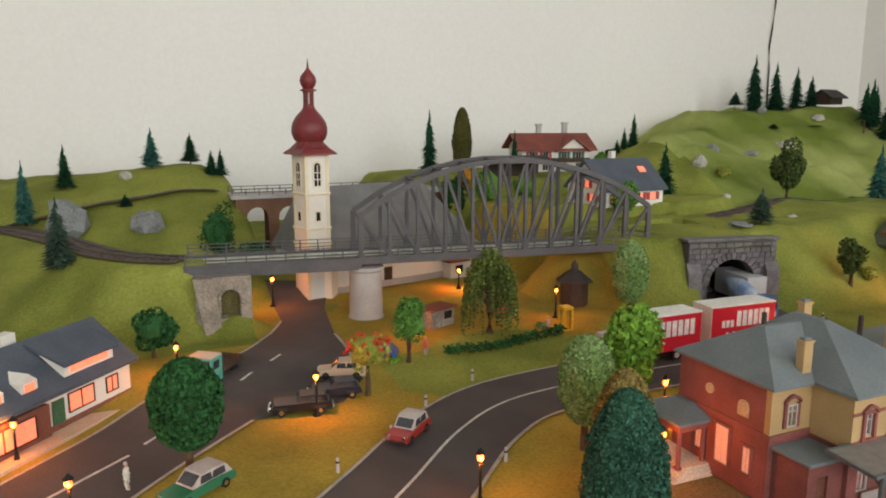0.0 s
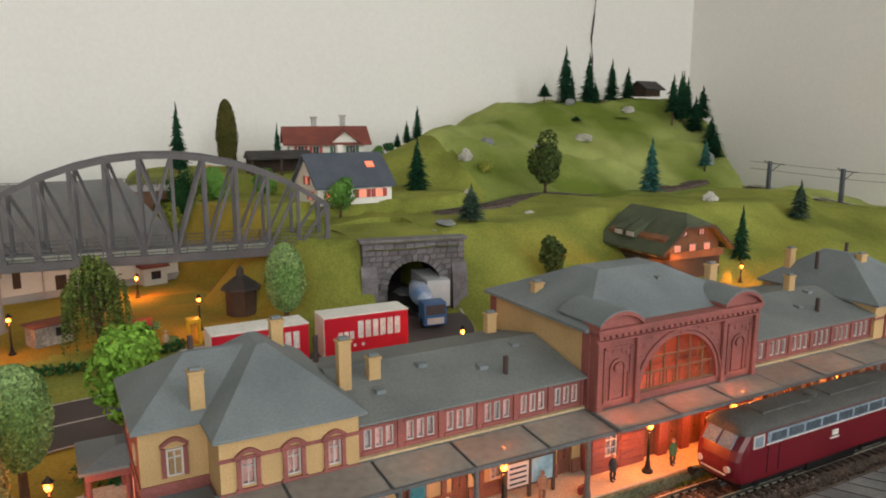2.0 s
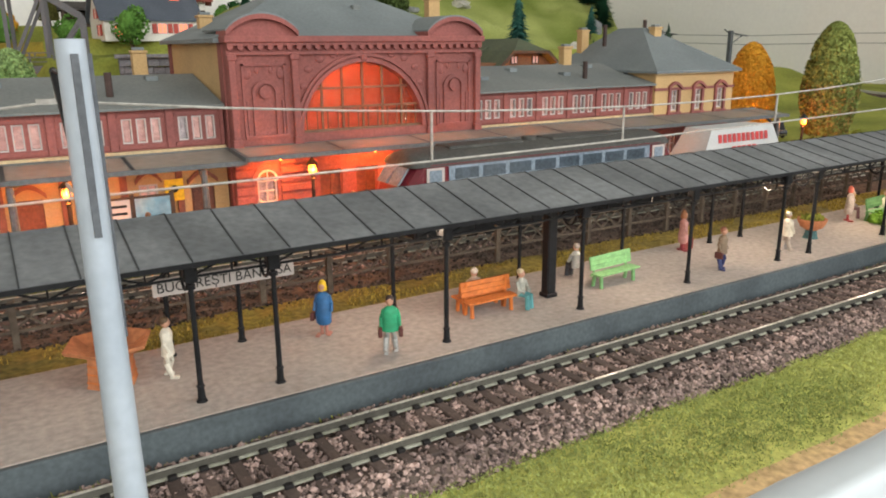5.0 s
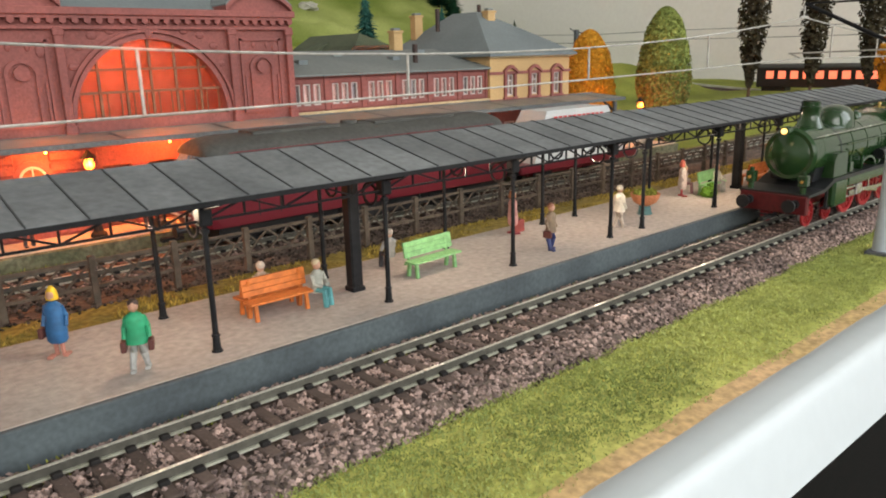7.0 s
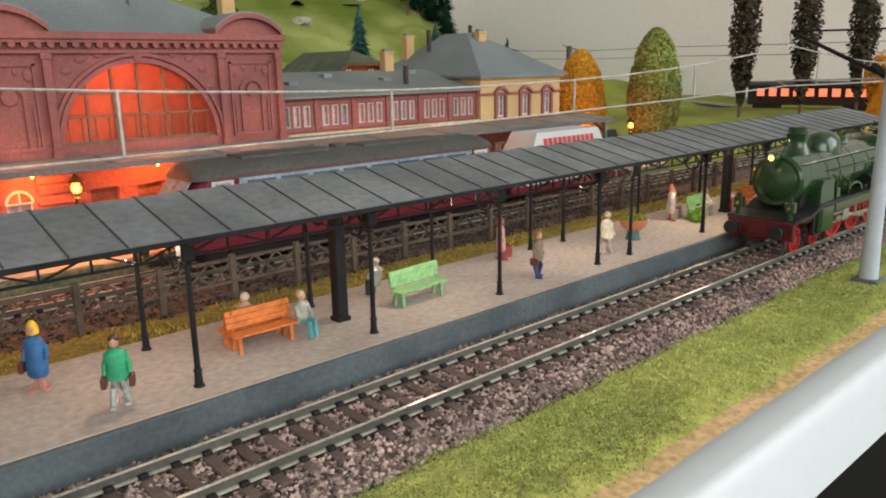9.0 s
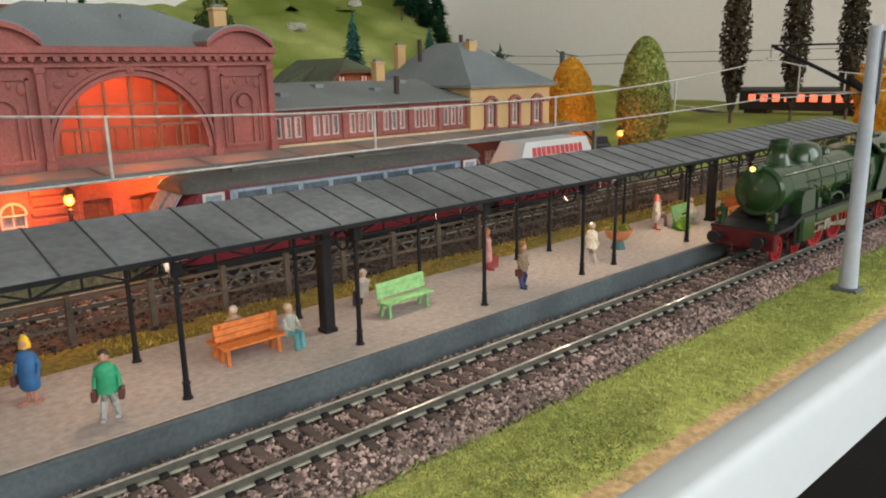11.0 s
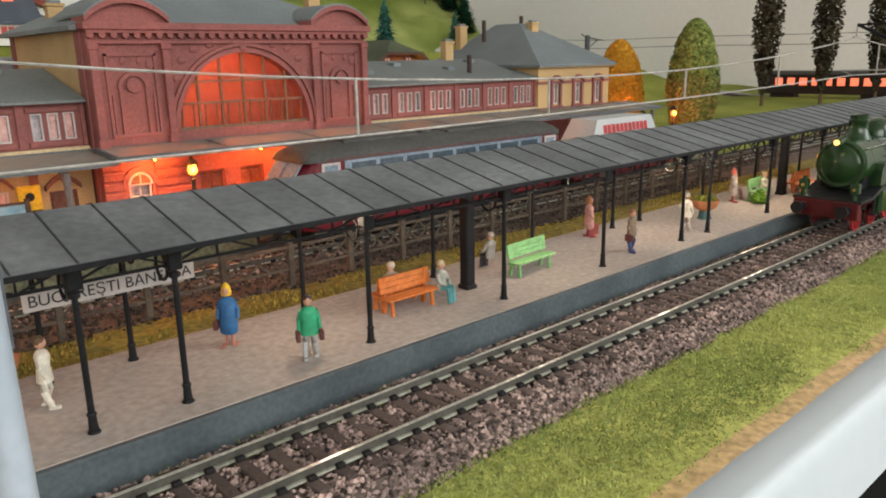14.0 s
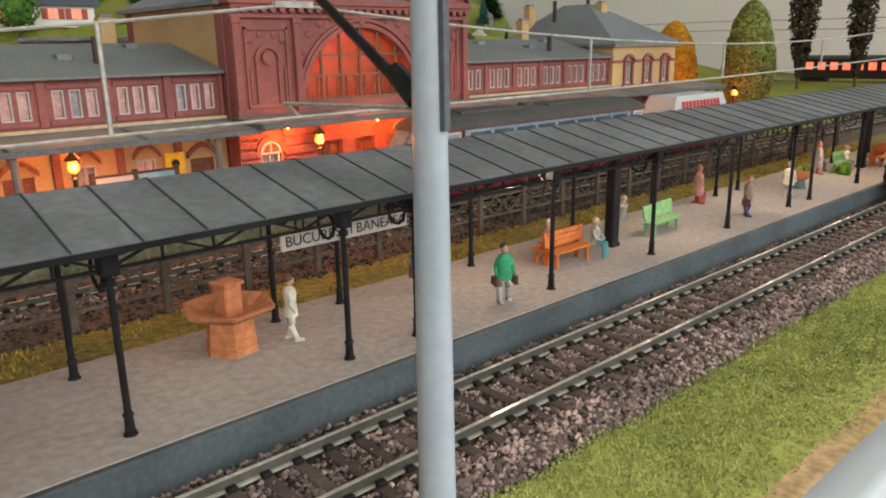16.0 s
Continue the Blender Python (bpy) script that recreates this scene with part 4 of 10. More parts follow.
# platform roof along the front: steel frame with dirty glass
gl = []
croof = part("platform_roof", M().box(39.2, 101.8, 25.55, 25.62, 5.68, 5.76), frame_grey, station, "grey steel frame of the glazed platform roof")
xs = [39.2 + k * 4.68 for k in range(14)] + [101.8]
for k, (a, b) in enumerate(zip(xs, xs[1:])):
    mid = (a + b) / 2
    yb, yf = (24.9, 22.4) if 62 < mid < 77.5 else (25.75, 22.75)
    zb, zf = (5.72, 5.55) if 62 < mid < 77.5 else (5.62, 5.38)
    for xx in (a, b):
        part("rafter", M().beam((xx, yf, zf), (xx, yb, zb), 0.16, 0.2), frame_grey, croof, "grey steel rafter")
    part("eave_beam", M().beam((a, yf, zf), (b, yf, zf), 0.16, 0.2), frame_grey, croof, "grey steel eave beam")
    part("wall_beam", M().beam((a, yb - 0.1, zb), (b, yb - 0.1, zb), 0.16, 0.2), frame_grey, croof)
    part("purlin", M().beam((a, (yf + yb) / 2 - 0.9, zf + (zb - zf) * 0.2), (b, (yf + yb) / 2 - 0.9, zf + (zb - zf) * 0.2), 0.08, 0.1), frame_grey, croof)
    gl.append(((a + 0.08, yf + 0.1), (b - 0.08, yb - 0.18), zf, zb))
for (a, y0), (b, y1), zf, zb in gl:
    part("roof_pane", M().add([(a, y0, zf + 0.1), (b, y0, zf + 0.1), (b, y1, zb + 0.08), (a, y1, zb + 0.08), (a, y0, zf + 0.06), (b, y0, zf + 0.06), (b, y1, zb + 0.04), (a, y1, zb + 0.04)], [(0, 1, 2, 3), (7, 6, 5, 4), (0, 4, 5, 1), (1, 5, 6, 2), (2, 6, 7, 3), (3, 7, 4, 0)]), dirty_glass, croof, "dirty wired glass pane")
for px in (40.2, 44.6, 49.0, 53.4, 60.8, 79.0, 83.4, 87.8, 92.4, 96.8, 101.0):
    p = M().cyl((px, 23.0, 1.62), (px, 23.0, 5.2), 0.17, 0.14, n=8).cyl((px, 23.0, 1.62), (px, 23.0, 2.1), 0.24, 0.2, n=8)
    p.beam((px, 23.0, 4.5), (px, 24.3, 5.4), 0.08, 0.14)
    part("roof_post", p, frame_grey, station, "grey cast-iron roof post")

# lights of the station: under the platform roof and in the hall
# the lamp fixtures are unseen additions that carry the orange glow here
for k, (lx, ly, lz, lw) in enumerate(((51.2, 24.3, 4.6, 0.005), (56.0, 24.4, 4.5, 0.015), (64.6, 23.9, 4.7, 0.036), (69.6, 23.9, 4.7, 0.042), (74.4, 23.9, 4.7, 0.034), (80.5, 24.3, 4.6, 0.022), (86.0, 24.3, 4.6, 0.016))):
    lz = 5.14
    hb = part("hanging_lamp", M().cyl((lx, ly, lz + 0.25), (lx, ly, 5.5), 0.03, n=6).lathe([(0.04, 0.26), (0.08, 0.2), (0.09, 0.16)], 10, (lx, ly, lz)), iron_dark, station, "small black lamp added under the platform roof")
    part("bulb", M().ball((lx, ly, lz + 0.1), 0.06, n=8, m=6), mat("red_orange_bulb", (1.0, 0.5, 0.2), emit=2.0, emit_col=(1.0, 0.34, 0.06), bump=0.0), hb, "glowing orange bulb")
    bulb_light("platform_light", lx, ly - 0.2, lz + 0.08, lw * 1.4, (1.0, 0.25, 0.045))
bulb_light("hall_light", 69.6, 26.4, 10.15, 0.13, (1.0, 0.3, 0.115), 0.5)

# ---- tracks ----
rail_bright = mat("rail_head_steel", (0.7, 0.68, 0.6), (0.58, 0.55, 0.47), rough=0.3, metal=0.5, scale=1.0, bump=0.0)
rail_web = mat("rail_web_brown", (0.11, 0.105, 0.085), (0.07, 0.066, 0.055), rough=0.5, metal=0.2, scale=1.0, fine=12.0, bump=0.1)
rail_steel = mat("rail_steel", (0.55, 0.55, 0.46), (0.36, 0.36, 0.28), rough=0.32, metal=0.35, scale=1.0, fine=12.0, bump=0.1)
sleeper_wood = mat("sleeper_brown", (0.13, 0.093, 0.078), (0.08, 0.058, 0.05), rough=0.85, scale=1.5, fine=16.0, bump=0.5, objrand=0.3)
ballast_bed = mat("ballast_bed", (0.165, 0.122, 0.098), (0.1, 0.076, 0.062), rough=0.95, scale=3.0, fine=10.0, bump=1.0, grit=0.5, dist=0.08)
ballast_stone = mat("ballast_stone", (0.31, 0.225, 0.195), (0.165, 0.12, 0.108), rough=0.9, scale=1.1, fine=20.0, bump=0.3, island=0.92)
blade = mat("static_grass", (0.5, 0.53, 0.18), (0.24, 0.29, 0.09), rough=0.85, scale=0.3, fine=5.0, bump=0.0, island=0.2, spec=0.1)


PITCH = 0.715


def rail_profile(m, x0, x1, y, z):
    """A flat-bottomed rail along x, its head at z."""
    for y0, y1, a, b in ((-0.025, 0.025, -0.205, -0.06), (-0.042, 0.042, -0.06, 0.0)):
        m.box(x0, x1, y + y0, y + y1, z + a, z + b)
    return m


sleeper_mesh = M().box(-0.155, 0.155, -1.5, 1.5, -0.18, 0.0, 0.03)
for s in (-1, 1):
    for q in (-0.125, 0.125):
        sleeper_mesh.box(-0.105, 0.105, s * 0.88 + q - 0.08, s * 0.88 + q + 0.08, 0.0, 0.11, 0.02)
chair_iron = mat("rail_chair_black", (0.02, 0.018, 0.017), (0.012, 0.011, 0.011), rough=0.7, scale=2.0, spec=0.2)
SLEEPER = sleeper_mesh.data("sleeper", [sleeper_wood, chair_iron])
SLEEPER.polygons.foreach_set("material_index", [1 if p.center.z > 0.0005 * 0.5 and abs(abs(p.center.y) / CM - 0.88) < 0.24 else 0 for p in SLEEPER.polygons])


def straight_track(name, label, y, z, x0, x1, near=None):
    """A straight track along x with rails, ballast bed and single sleepers."""
    tr = thing(name, label, "railway track", 0, y, 0, kind="structure")
    b = M().prism([(-2.6, 0.05), (-1.75, z - 0.4), (1.75, z - 0.4), (2.3, 0.05)], "x", x0, x1)
    part("ballast_bed", b, ballast_bed, tr, "reddish brown ballast bed")
    for s in (-1, 1):
        part("rail", rail_profile(M(), x0, x1, s * 0.825 + s * 0.055, z), rail_web, tr, "worn steel rail")
        part("rail_foot", M().box(x0, x1, s * 0.88 - 0.09, s * 0.88 + 0.09, z - 0.25, z - 0.2), rail_steel, tr, "pale rail foot")
        part("rail_head", M().box(x0, x1, s * 0.88 - 0.043, s * 0.88 + 0.043, z, z + 0.014), rail_bright, tr, "bright rail head")
    n = int((x1 - x0) / PITCH)
    far = M()
    for k in range(n):
        x = x0 + 0.33 + k * PITCH
        if near and near[0] <= x <= near[1]:
            ob = new("sleeper", SLEEPER)
            ob.parent = tr
            ob.location = (x * CM, 0, (z - 0.25) * CM)
        else:
            far.box(x - 0.13, x + 0.13, -1.5, 1.5, z - 0.43, z - 0.25)
    if far.v:
        tagged(part("far_sleepers", far, sleeper_wood, tr), kind="stuff")
    return tr


def ballast(name, y, z, x0, x1, count, seed, half=2.3, material=None):
    rg = random.Random(seed)
    m = M()
    for _ in range(count):
        x, d = rg.uniform(x0, x1), rg.uniform(-half - 0.25, half - 0.65)
        ad = abs(d) if d < 0 else min(d, 1.7)
        zz = z - 0.36 if ad < 1.7 else z - 0.4 - (ad - 1.7) * 0.62
        if abs(ad - 0.88) < 0.14 or (ad < 1.5 and abs((x + 30 - 0.33 + 0.165) % PITCH - 0.165) < 0.14 and rg.random() < 0.72):
            continue
        m.stone((x, d, zz + rg.uniform(-0.02, 0.08)), rg.uniform(0.045, 0.1), rg)
    return solo(name, m, material or ballast_stone, "loose reddish brown ballast stones along the track", "ballast", 0, y, 0, kind="stuff")


RAIL_Z, TRACK1_Y, TRACK3_Y = 1.0, 5.5, 20.85
straight_track("track_1", "straight model track with dark sleepers beside the island platform", TRACK1_Y - 2.1 + 2.1, RAIL_Z, -30, 190, (46, 110))
straight_track("track_3", "straight model track along the station platform", TRACK3_Y, 1.15, -30, 170, (40, 75))
ballast("ballast", TRACK1_Y, RAIL_Z, 46, 112, 52000, 3)
ballast("ballast", TRACK3_Y, 1.15, 42, 76, 7000, 4)
# canopy shade behind the platform is put into this darker stone colour
ballast("ballast", 17.6, 1.35, 46, 100, 6000, 5, 1.6, mat("shaded_ballast_stone", (0.1, 0.075, 0.06), (0.06, 0.046, 0.038), rough=0.9, scale=1.1, fine=20.0, bump=0.3, island=0.7))

# grass strip between track and board edge
def grass_strip(x0, x1, y0, y1, count, seed, zf, hmin, hmax, name, label):
    rg = random.Random(seed)
    m = M()
    for _ in range(count):
        x = rg.uniform(x0, x1)
        y = rg.uniform(y0, y1)
        edge = min(1.0, (y - y0) / 1.2 - 0.05 + 0.25 * smooth_noise(x, y, 0.9))
        if rg.random() > edge:
            continue
        z = zf(x, y)
        hh = rg.uniform(hmin, hmax)
        a = rg.uniform(0, 6.283)
        w = rg.uniform(0.015, 0.035)
        lx, ly = rg.uniform(-0.6, 0.6) * hh, rg.uniform(-0.6, 0.6) * hh
        m.add([(x - w * math.cos(a), y - w * math.sin(a), z), (x + w * math.cos(a), y + w * math.sin(a), z), (x + lx, y + ly, z + hh)], [(0, 1, 2)])
    return solo(name, m, blade, label, "grass", kind="stuff")


def verge_z(x, y):
    return 0.3 + 0.06 * smooth_noise(x, y, 0.8)


verge = M()
nvx, nvy = 281, 9
for i in range(nvx):
    for j in range(nvy):
        x, y = -30 + i * 0.8, -0.78 + j * 0.54
        verge.v.append((x, y, verge_z(x, y) + (0.0 if 0 < j < nvy - 1 else (-0.02 if j == 0 else -0.12))))
for i in range(nvx - 1):
    for j in range(nvy - 1):
        verge.f.append((i * nvy + j, (i + 1) * nvy + j, (i + 1) * nvy + j + 1, i * nvy + j + 1))
vg = solo("verge", verge, [mat("verge_flock", (0.48, 0.48, 0.13), (0.34, 0.38, 0.09), rough=0.95, scale=0.25, fine=9.0, bump=0.8, grit=0.35, dist=0.04), mat("verge_soil", (0.6, 0.4, 0.21), (0.46, 0.33, 0.14), rough=0.95, scale=0.6, fine=9.0, bump=0.8, grit=0.35, dist=0.04)], "flocked green verge beside the track", "ground", kind="structure", smooth=True)
vg.data.polygons.foreach_set("material_index", [1 if p.center.y / CM < -0.15 + 0.4 * smooth_noise(p.center.x / CM, 0, 0.35) else 0 for p in vg.data.polygons])
grass_strip(48, 104, -0.55, 3.6, 105000, 11, verge_z, 0.03, 0.085, "grass", "short green static grass on the verge")

# ---- island platform canopy ----
roof_felt = mat("roof_felt_grey", (0.165, 0.175, 0.178), (0.1, 0.108, 0.112), rough=0.6, scale=0.9, fine=9.0, bump=0.35, grit=0.22, objrand=0.14, place=True)
mast_felt = mat("seam_grey", (0.035, 0.038, 0.04), rough=0.7)
CY, EAVE_Y, EAVE_Z, RIDGE_Z = 9.93, 7.2, 5.55, 6.17
canopy = thing("platform_canopy", "long black iron platform canopy with a grey felt roof", "canopy", 0, 0, 0)
panel = M()
for s in (-1, 1):
    ye = CY + s * (CY - EAVE_Y)
    a, b = (ye, EAVE_Z), (CY, RIDGE_Z)
    panel.add([(0.0, a[0], a[1]), (1.165, a[0], a[1]), (1.165, b[0], b[1]), (0.0, b[0], b[1]), (0.0, a[0], a[1] - 0.1), (1.165, a[0], a[1] - 0.1), (1.165, b[0], b[1] - 0.1), (0.0, b[0], b[1] - 0.1)],
              [(0, 1, 2, 3), (7, 6, 5, 4), (0, 4, 5, 1), (1, 5, 6, 2), (2, 6, 7, 3), (3, 7, 4, 0)])
PANEL = panel.data("roof_panel", roof_felt)
px = 37.75
seams = M()
while px < 107.5:
    ob = new("roof_panel", PANEL)
    ob.parent = canopy
    ob.location = (px * CM, 0, 0)
    for s in (-1, 1):
        ye = CY + s * (CY - EAVE_Y)
        seams.beam((px, ye, EAVE_Z + 0.01), (px, CY, RIDGE_Z + 0.01), 0.035, 0.03)
    px += 1.175
part("roof_seam", seams, mast_felt, canopy, "dark seams between the roof sheets")
part("fascia", M().box(38, 107.6, EAVE_Y - 0.05, EAVE_Y + 0.02, EAVE_Z - 0.13, EAVE_Z - 0.01).box(38, 107.6, 2 * CY - EAVE_Y - 0.02, 2 * CY - EAVE_Y + 0.05, EAVE_Z - 0.13, EAVE_Z - 0.01), iron_dark, canopy, "thin dark fascia")
POSTS = [46.0, 51.5, 56.65, 58.75, 64.05, 69.45, 74.8, 80.3, 82.45, 88.2, 94.0, 99.9, 105.8]


def canopy_post(x, y):
    p = M().cyl((0, 0, PZ), (0, 0, 5.05), 0.075, 0.066, n=10).cyl((0, 0, PZ), (0, 0, PZ + 0.42), 0.108, 0.086, n=10).cyl((0, 0, PZ + 0.42), (0, 0, PZ + 0.47), 0.115, 0.1, n=10).cyl((0, 0, PZ), (0, 0, PZ + 0.06), 0.15, 0.13, n=10).cyl((0, 0, 4.6), (0, 0, 4.7), 0.12, n=10)
    p.box(-0.17, 0.17, -0.17, 0.17, 4.78, 5.25, 0.04)
    ob = part("post", p, iron_dark, canopy, "slender black cast-iron post")
    ob.location = (x * CM, y * CM, 0)
    return ob


for x in POSTS:
    for y in (8.2, 11.66):
        canopy_post(x, y)
    tie = M().beam((x, 8.2, 5.15), (x, 11.66, 5.15), 0.12, 0.16).beam((x, 8.2, 5.2), (x, EAVE_Y, EAVE_Z - 0.1), 0.1, 0.12).beam((x, 11.66, 5.2), (x, 2 * CY - EAVE_Y, EAVE_Z - 0.1), 0.1, 0.12)
    tie.beam((x, 8.2, 5.2), (x, CY, RIDGE_Z - 0.12), 0.1, 0.1).beam((x, 11.66, 5.2), (x, CY, RIDGE_Z - 0.12), 0.1, 0.1)
    # round brackets under the cross tie
    for yc in (8.9, 10.96):
        for k in range(10):
            a0, a1 = 2 * math.pi * k / 10, 2 * math.pi * (k + 1) / 10
            tie.beam((x, yc + 0.33 * math.cos(a0), 4.72 + 0.33 * math.sin(a0)), (x, yc + 0.33 * math.cos(a1), 4.72 + 0.33 * math.sin(a1)), 0.06, 0.06)
    part("cross_tie", tie, iron_dark, canopy, "black iron cross tie with round brackets")
for y in (8.2, 11.66):
    tr = M()
    for a, b in zip(POSTS, POSTS[1:]):
        tr.beam((a, y, 5.3), (b, y, 5.3), 0.1, 0.12).beam((a, y, 4.9), (b, y, 4.9), 0.06, 0.06)
        n = max(2, round((b - a) / 1.0))
        for k in range(n):
            xa, xb = a + (b - a) * k / n, a + (b - a) * (k + 1) / n
            q = ((xa, y, 4.9), (xb, y, 5.3)) if k % 2 == 0 else ((xa, y, 5.3), (xb, y, 4.9))
            tr.beam(*q, 0.05, 0.05).beam((xb, y, 4.9), (xb, y, 5.3), 0.05, 0.05)
    part("lattice_girder", tr, iron_dark, canopy, "black lattice girder between the posts")
for x in (69.4, 93.4):
    solo("canopy_pillar", M().box(-0.2, 0.2, -0.2, 0.2, PZ, 5.3, 0.05).box(-0.24, 0.24, -0.24, 0.24, PZ, PZ + 0.16, 0.03), iron_dark, "thick square black pillar under the canopy", "pillar", x, 9.85, 0)

# sett paving of the island platform: single setts in the middle stretch, the rest joined
sett_mat = mat("pinkish_sett", (0.37, 0.33, 0.295), (0.285, 0.253, 0.228), rough=0.85, scale=0.3, fine=9.0, bump=0.3, grit=0.2, objrand=0.008, place=True)
SETT = M().box(-0.3742, 0.3742, -0.2492, 0.2492, 0.0, 0.026, 0.003).data("sett", sett_mat)
plat = bpy.data.objects["platform_2"]
rest = M()
for j in range(10):
    for i in range(86):
        x, y = 42.2 + i * 0.75 + (0.375 if j % 2 else 0), 7.64 + j * 0.5
        if 54.0 < x < 75.0:
            ob = new("sett", SETT)
            ob.parent = plat
            ob.location = (x * CM, y * CM, (PZ - 0.019 + rnd.uniform(0, 0.0015)) * CM)
        else:
            rest.box(x - 0.373, x + 0.373, y - 0.248, y + 0.248, PZ - 0.01, PZ + 0.01)
tagged(part("setts", rest, sett_mat, plat, "further pinkish setts"), kind="stuff")

# small bulbs hanging under the canopy
warm_bulb = mat("warm_bulb", (1.0, 0.85, 0.65), emit=2.0, emit_col=(1.0, 0.72, 0.45), bump=0.0)
for x, watts in ((45.6, 0.005), (54.4, 0.008), (63.2, 0.028), (72.0, 0.042), (80.8, 0.048), (89.6, 0.06), (98.4, 0.066)):
    bu = part("bulb_holder", M().cyl((x, 9.2, 5.25), (x, 9.2, 5.9), 0.05, n=6).lathe([(0.05, 5.3), (0.2, 5.2), (0.22, 5.15)], 10, (x, 9.2, 0)), iron_dark, canopy, "small black lamp holder")
    part("bulb", M().ball((x, 9.2, 5.12), 0.09, n=8, m=6), warm_bulb, bu, "small warm bulb")
    bulb_light("canopy_light", x, 9.2, 4.98, watts, (1.0, 0.77, 0.57), 0.1)

# ---- bridge, tunnel mouth, church and houses ----
bridge_grey = mat("bridge_grey_paint", (0.1, 0.097, 0.1), (0.075, 0.072, 0.075), rough=0.55, scale=0.8, fine=10.0, bump=0.15, grit=0.12)
pier_grey = mat("pier_concrete", (0.42, 0.4, 0.38), (0.34, 0.32, 0.3), rough=0.8, scale=0.6, fine=12.0, bump=0.12, grit=0.08)
quarry = mat("grey_quarry_stone", (0.16, 0.15, 0.155), (0.11, 0.105, 0.11), rough=0.85, scale=1.4, fine=14.0, bump=0.6, grit=0.3, objrand=0.22, dist=0.04)
mortar = mat("dark_mortar", (0.10, 0.095, 0.095), (0.075, 0.07, 0.07), rough=0.95, scale=1.0)
pale_stone = mat("pale_rubble", (0.34, 0.31, 0.26), (0.22, 0.2, 0.17), rough=0.9, scale=1.0, fine=8.0, bump=0.8, grit=0.35, dist=0.05)
brown_brick = mat("brown_viaduct_brick", (0.2, 0.105, 0.062), (0.15, 0.078, 0.048), rough=0.85, scale=0.7, fine=12.0, bump=0.4)
render_white = mat("white_render", (0.74, 0.71, 0.64), (0.66, 0.63, 0.56), rough=0.85, scale=0.5, fine=10.0, bump=0.2, grit=0.06)
cream_wall = mat("cream_render", (0.74, 0.66, 0.48), (0.66, 0.58, 0.4), rough=0.85, scale=0.5, fine=10.0, bump=0.2, grit=0.08)
onion_red = mat("dark_red_copper", (0.2, 0.035, 0.035), (0.15, 0.026, 0.028), rough=0.45, scale=0.8, fine=8.0, bump=0.1, grit=0.12)
roof_blue = mat("blue_slate", (0.085, 0.1, 0.125), (0.065, 0.078, 0.1), rough=0.75, scale=0.8, fine=16.0, bump=0.4, grit=0.2)
roof_red = mat("red_tile", (0.25, 0.07, 0.05), (0.18, 0.05, 0.038), rough=0.8, scale=0.9, fine=14.0, bump=0.5, grit=0.25)
roof_green = mat("mossy_green_roof", (0.085, 0.1, 0.06), (0.06, 0.075, 0.045), rough=0.85, scale=0.8, fine=12.0, bump=0.4, grit=0.25)
roof_dark = mat("dark_shingle", (0.06, 0.055, 0.05), (0.042, 0.038, 0.035), rough=0.85, scale=0.8, fine=12.0, bump=0.5, grit=0.25)
timber = mat("brown_timber", (0.24, 0.1, 0.045), (0.17, 0.07, 0.032), rough=0.75, scale=1.0, fine=12.0, bump=0.4, grit=0.25)
timber_dark = mat("dark_timber", (0.075, 0.05, 0.035), (0.05, 0.034, 0.025), rough=0.8, scale=1.0, fine=12.0, bump=0.4)
shutter_red = mat("red_shutter", (0.45, 0.07, 0.05), rough=0.6)
shutter_green = mat("green_shutter", (0.05, 0.14, 0.07), rough=0.6)
glow_pane = mat("glowing_pane", (0.9, 0.25, 0.15), (0.8, 0.18, 0.1), rough=0.5, scale=2.0, emit=1.1, emit_col=(1.0, 0.2, 0.1), bump=0.0)
dark_pane = mat("dark_pane", (0.03, 0.03, 0.035), rough=0.15, bump=0.0)
# near-black colour stands for the unlit depth of tunnel, niche and tower openings
black_in = mat("unlit_depth_black", (0.012, 0.011, 0.011), rough=0.95, bump=0.3)

B0, B1 = Vector((27.8, 74.6, 0)), Vector((62.2, 69.7, 0))
BL = (B1 - B0).length
BANG = math.degrees(math.atan2(B1.y - B0.y, B1.x - B0.x))
bridge = thing("truss_bridge", "grey steel arched truss railway bridge with railings", "bridge", B0.x, B0.y, 0, BANG)
ZD, NP = 8.75, 11


def arch_z(u):
    """Height of the upper chord along the bridge (0..1)."""
    return 13.3 + 5.7 * (1 - (2 * u - 1) ** 2) ** 0.92


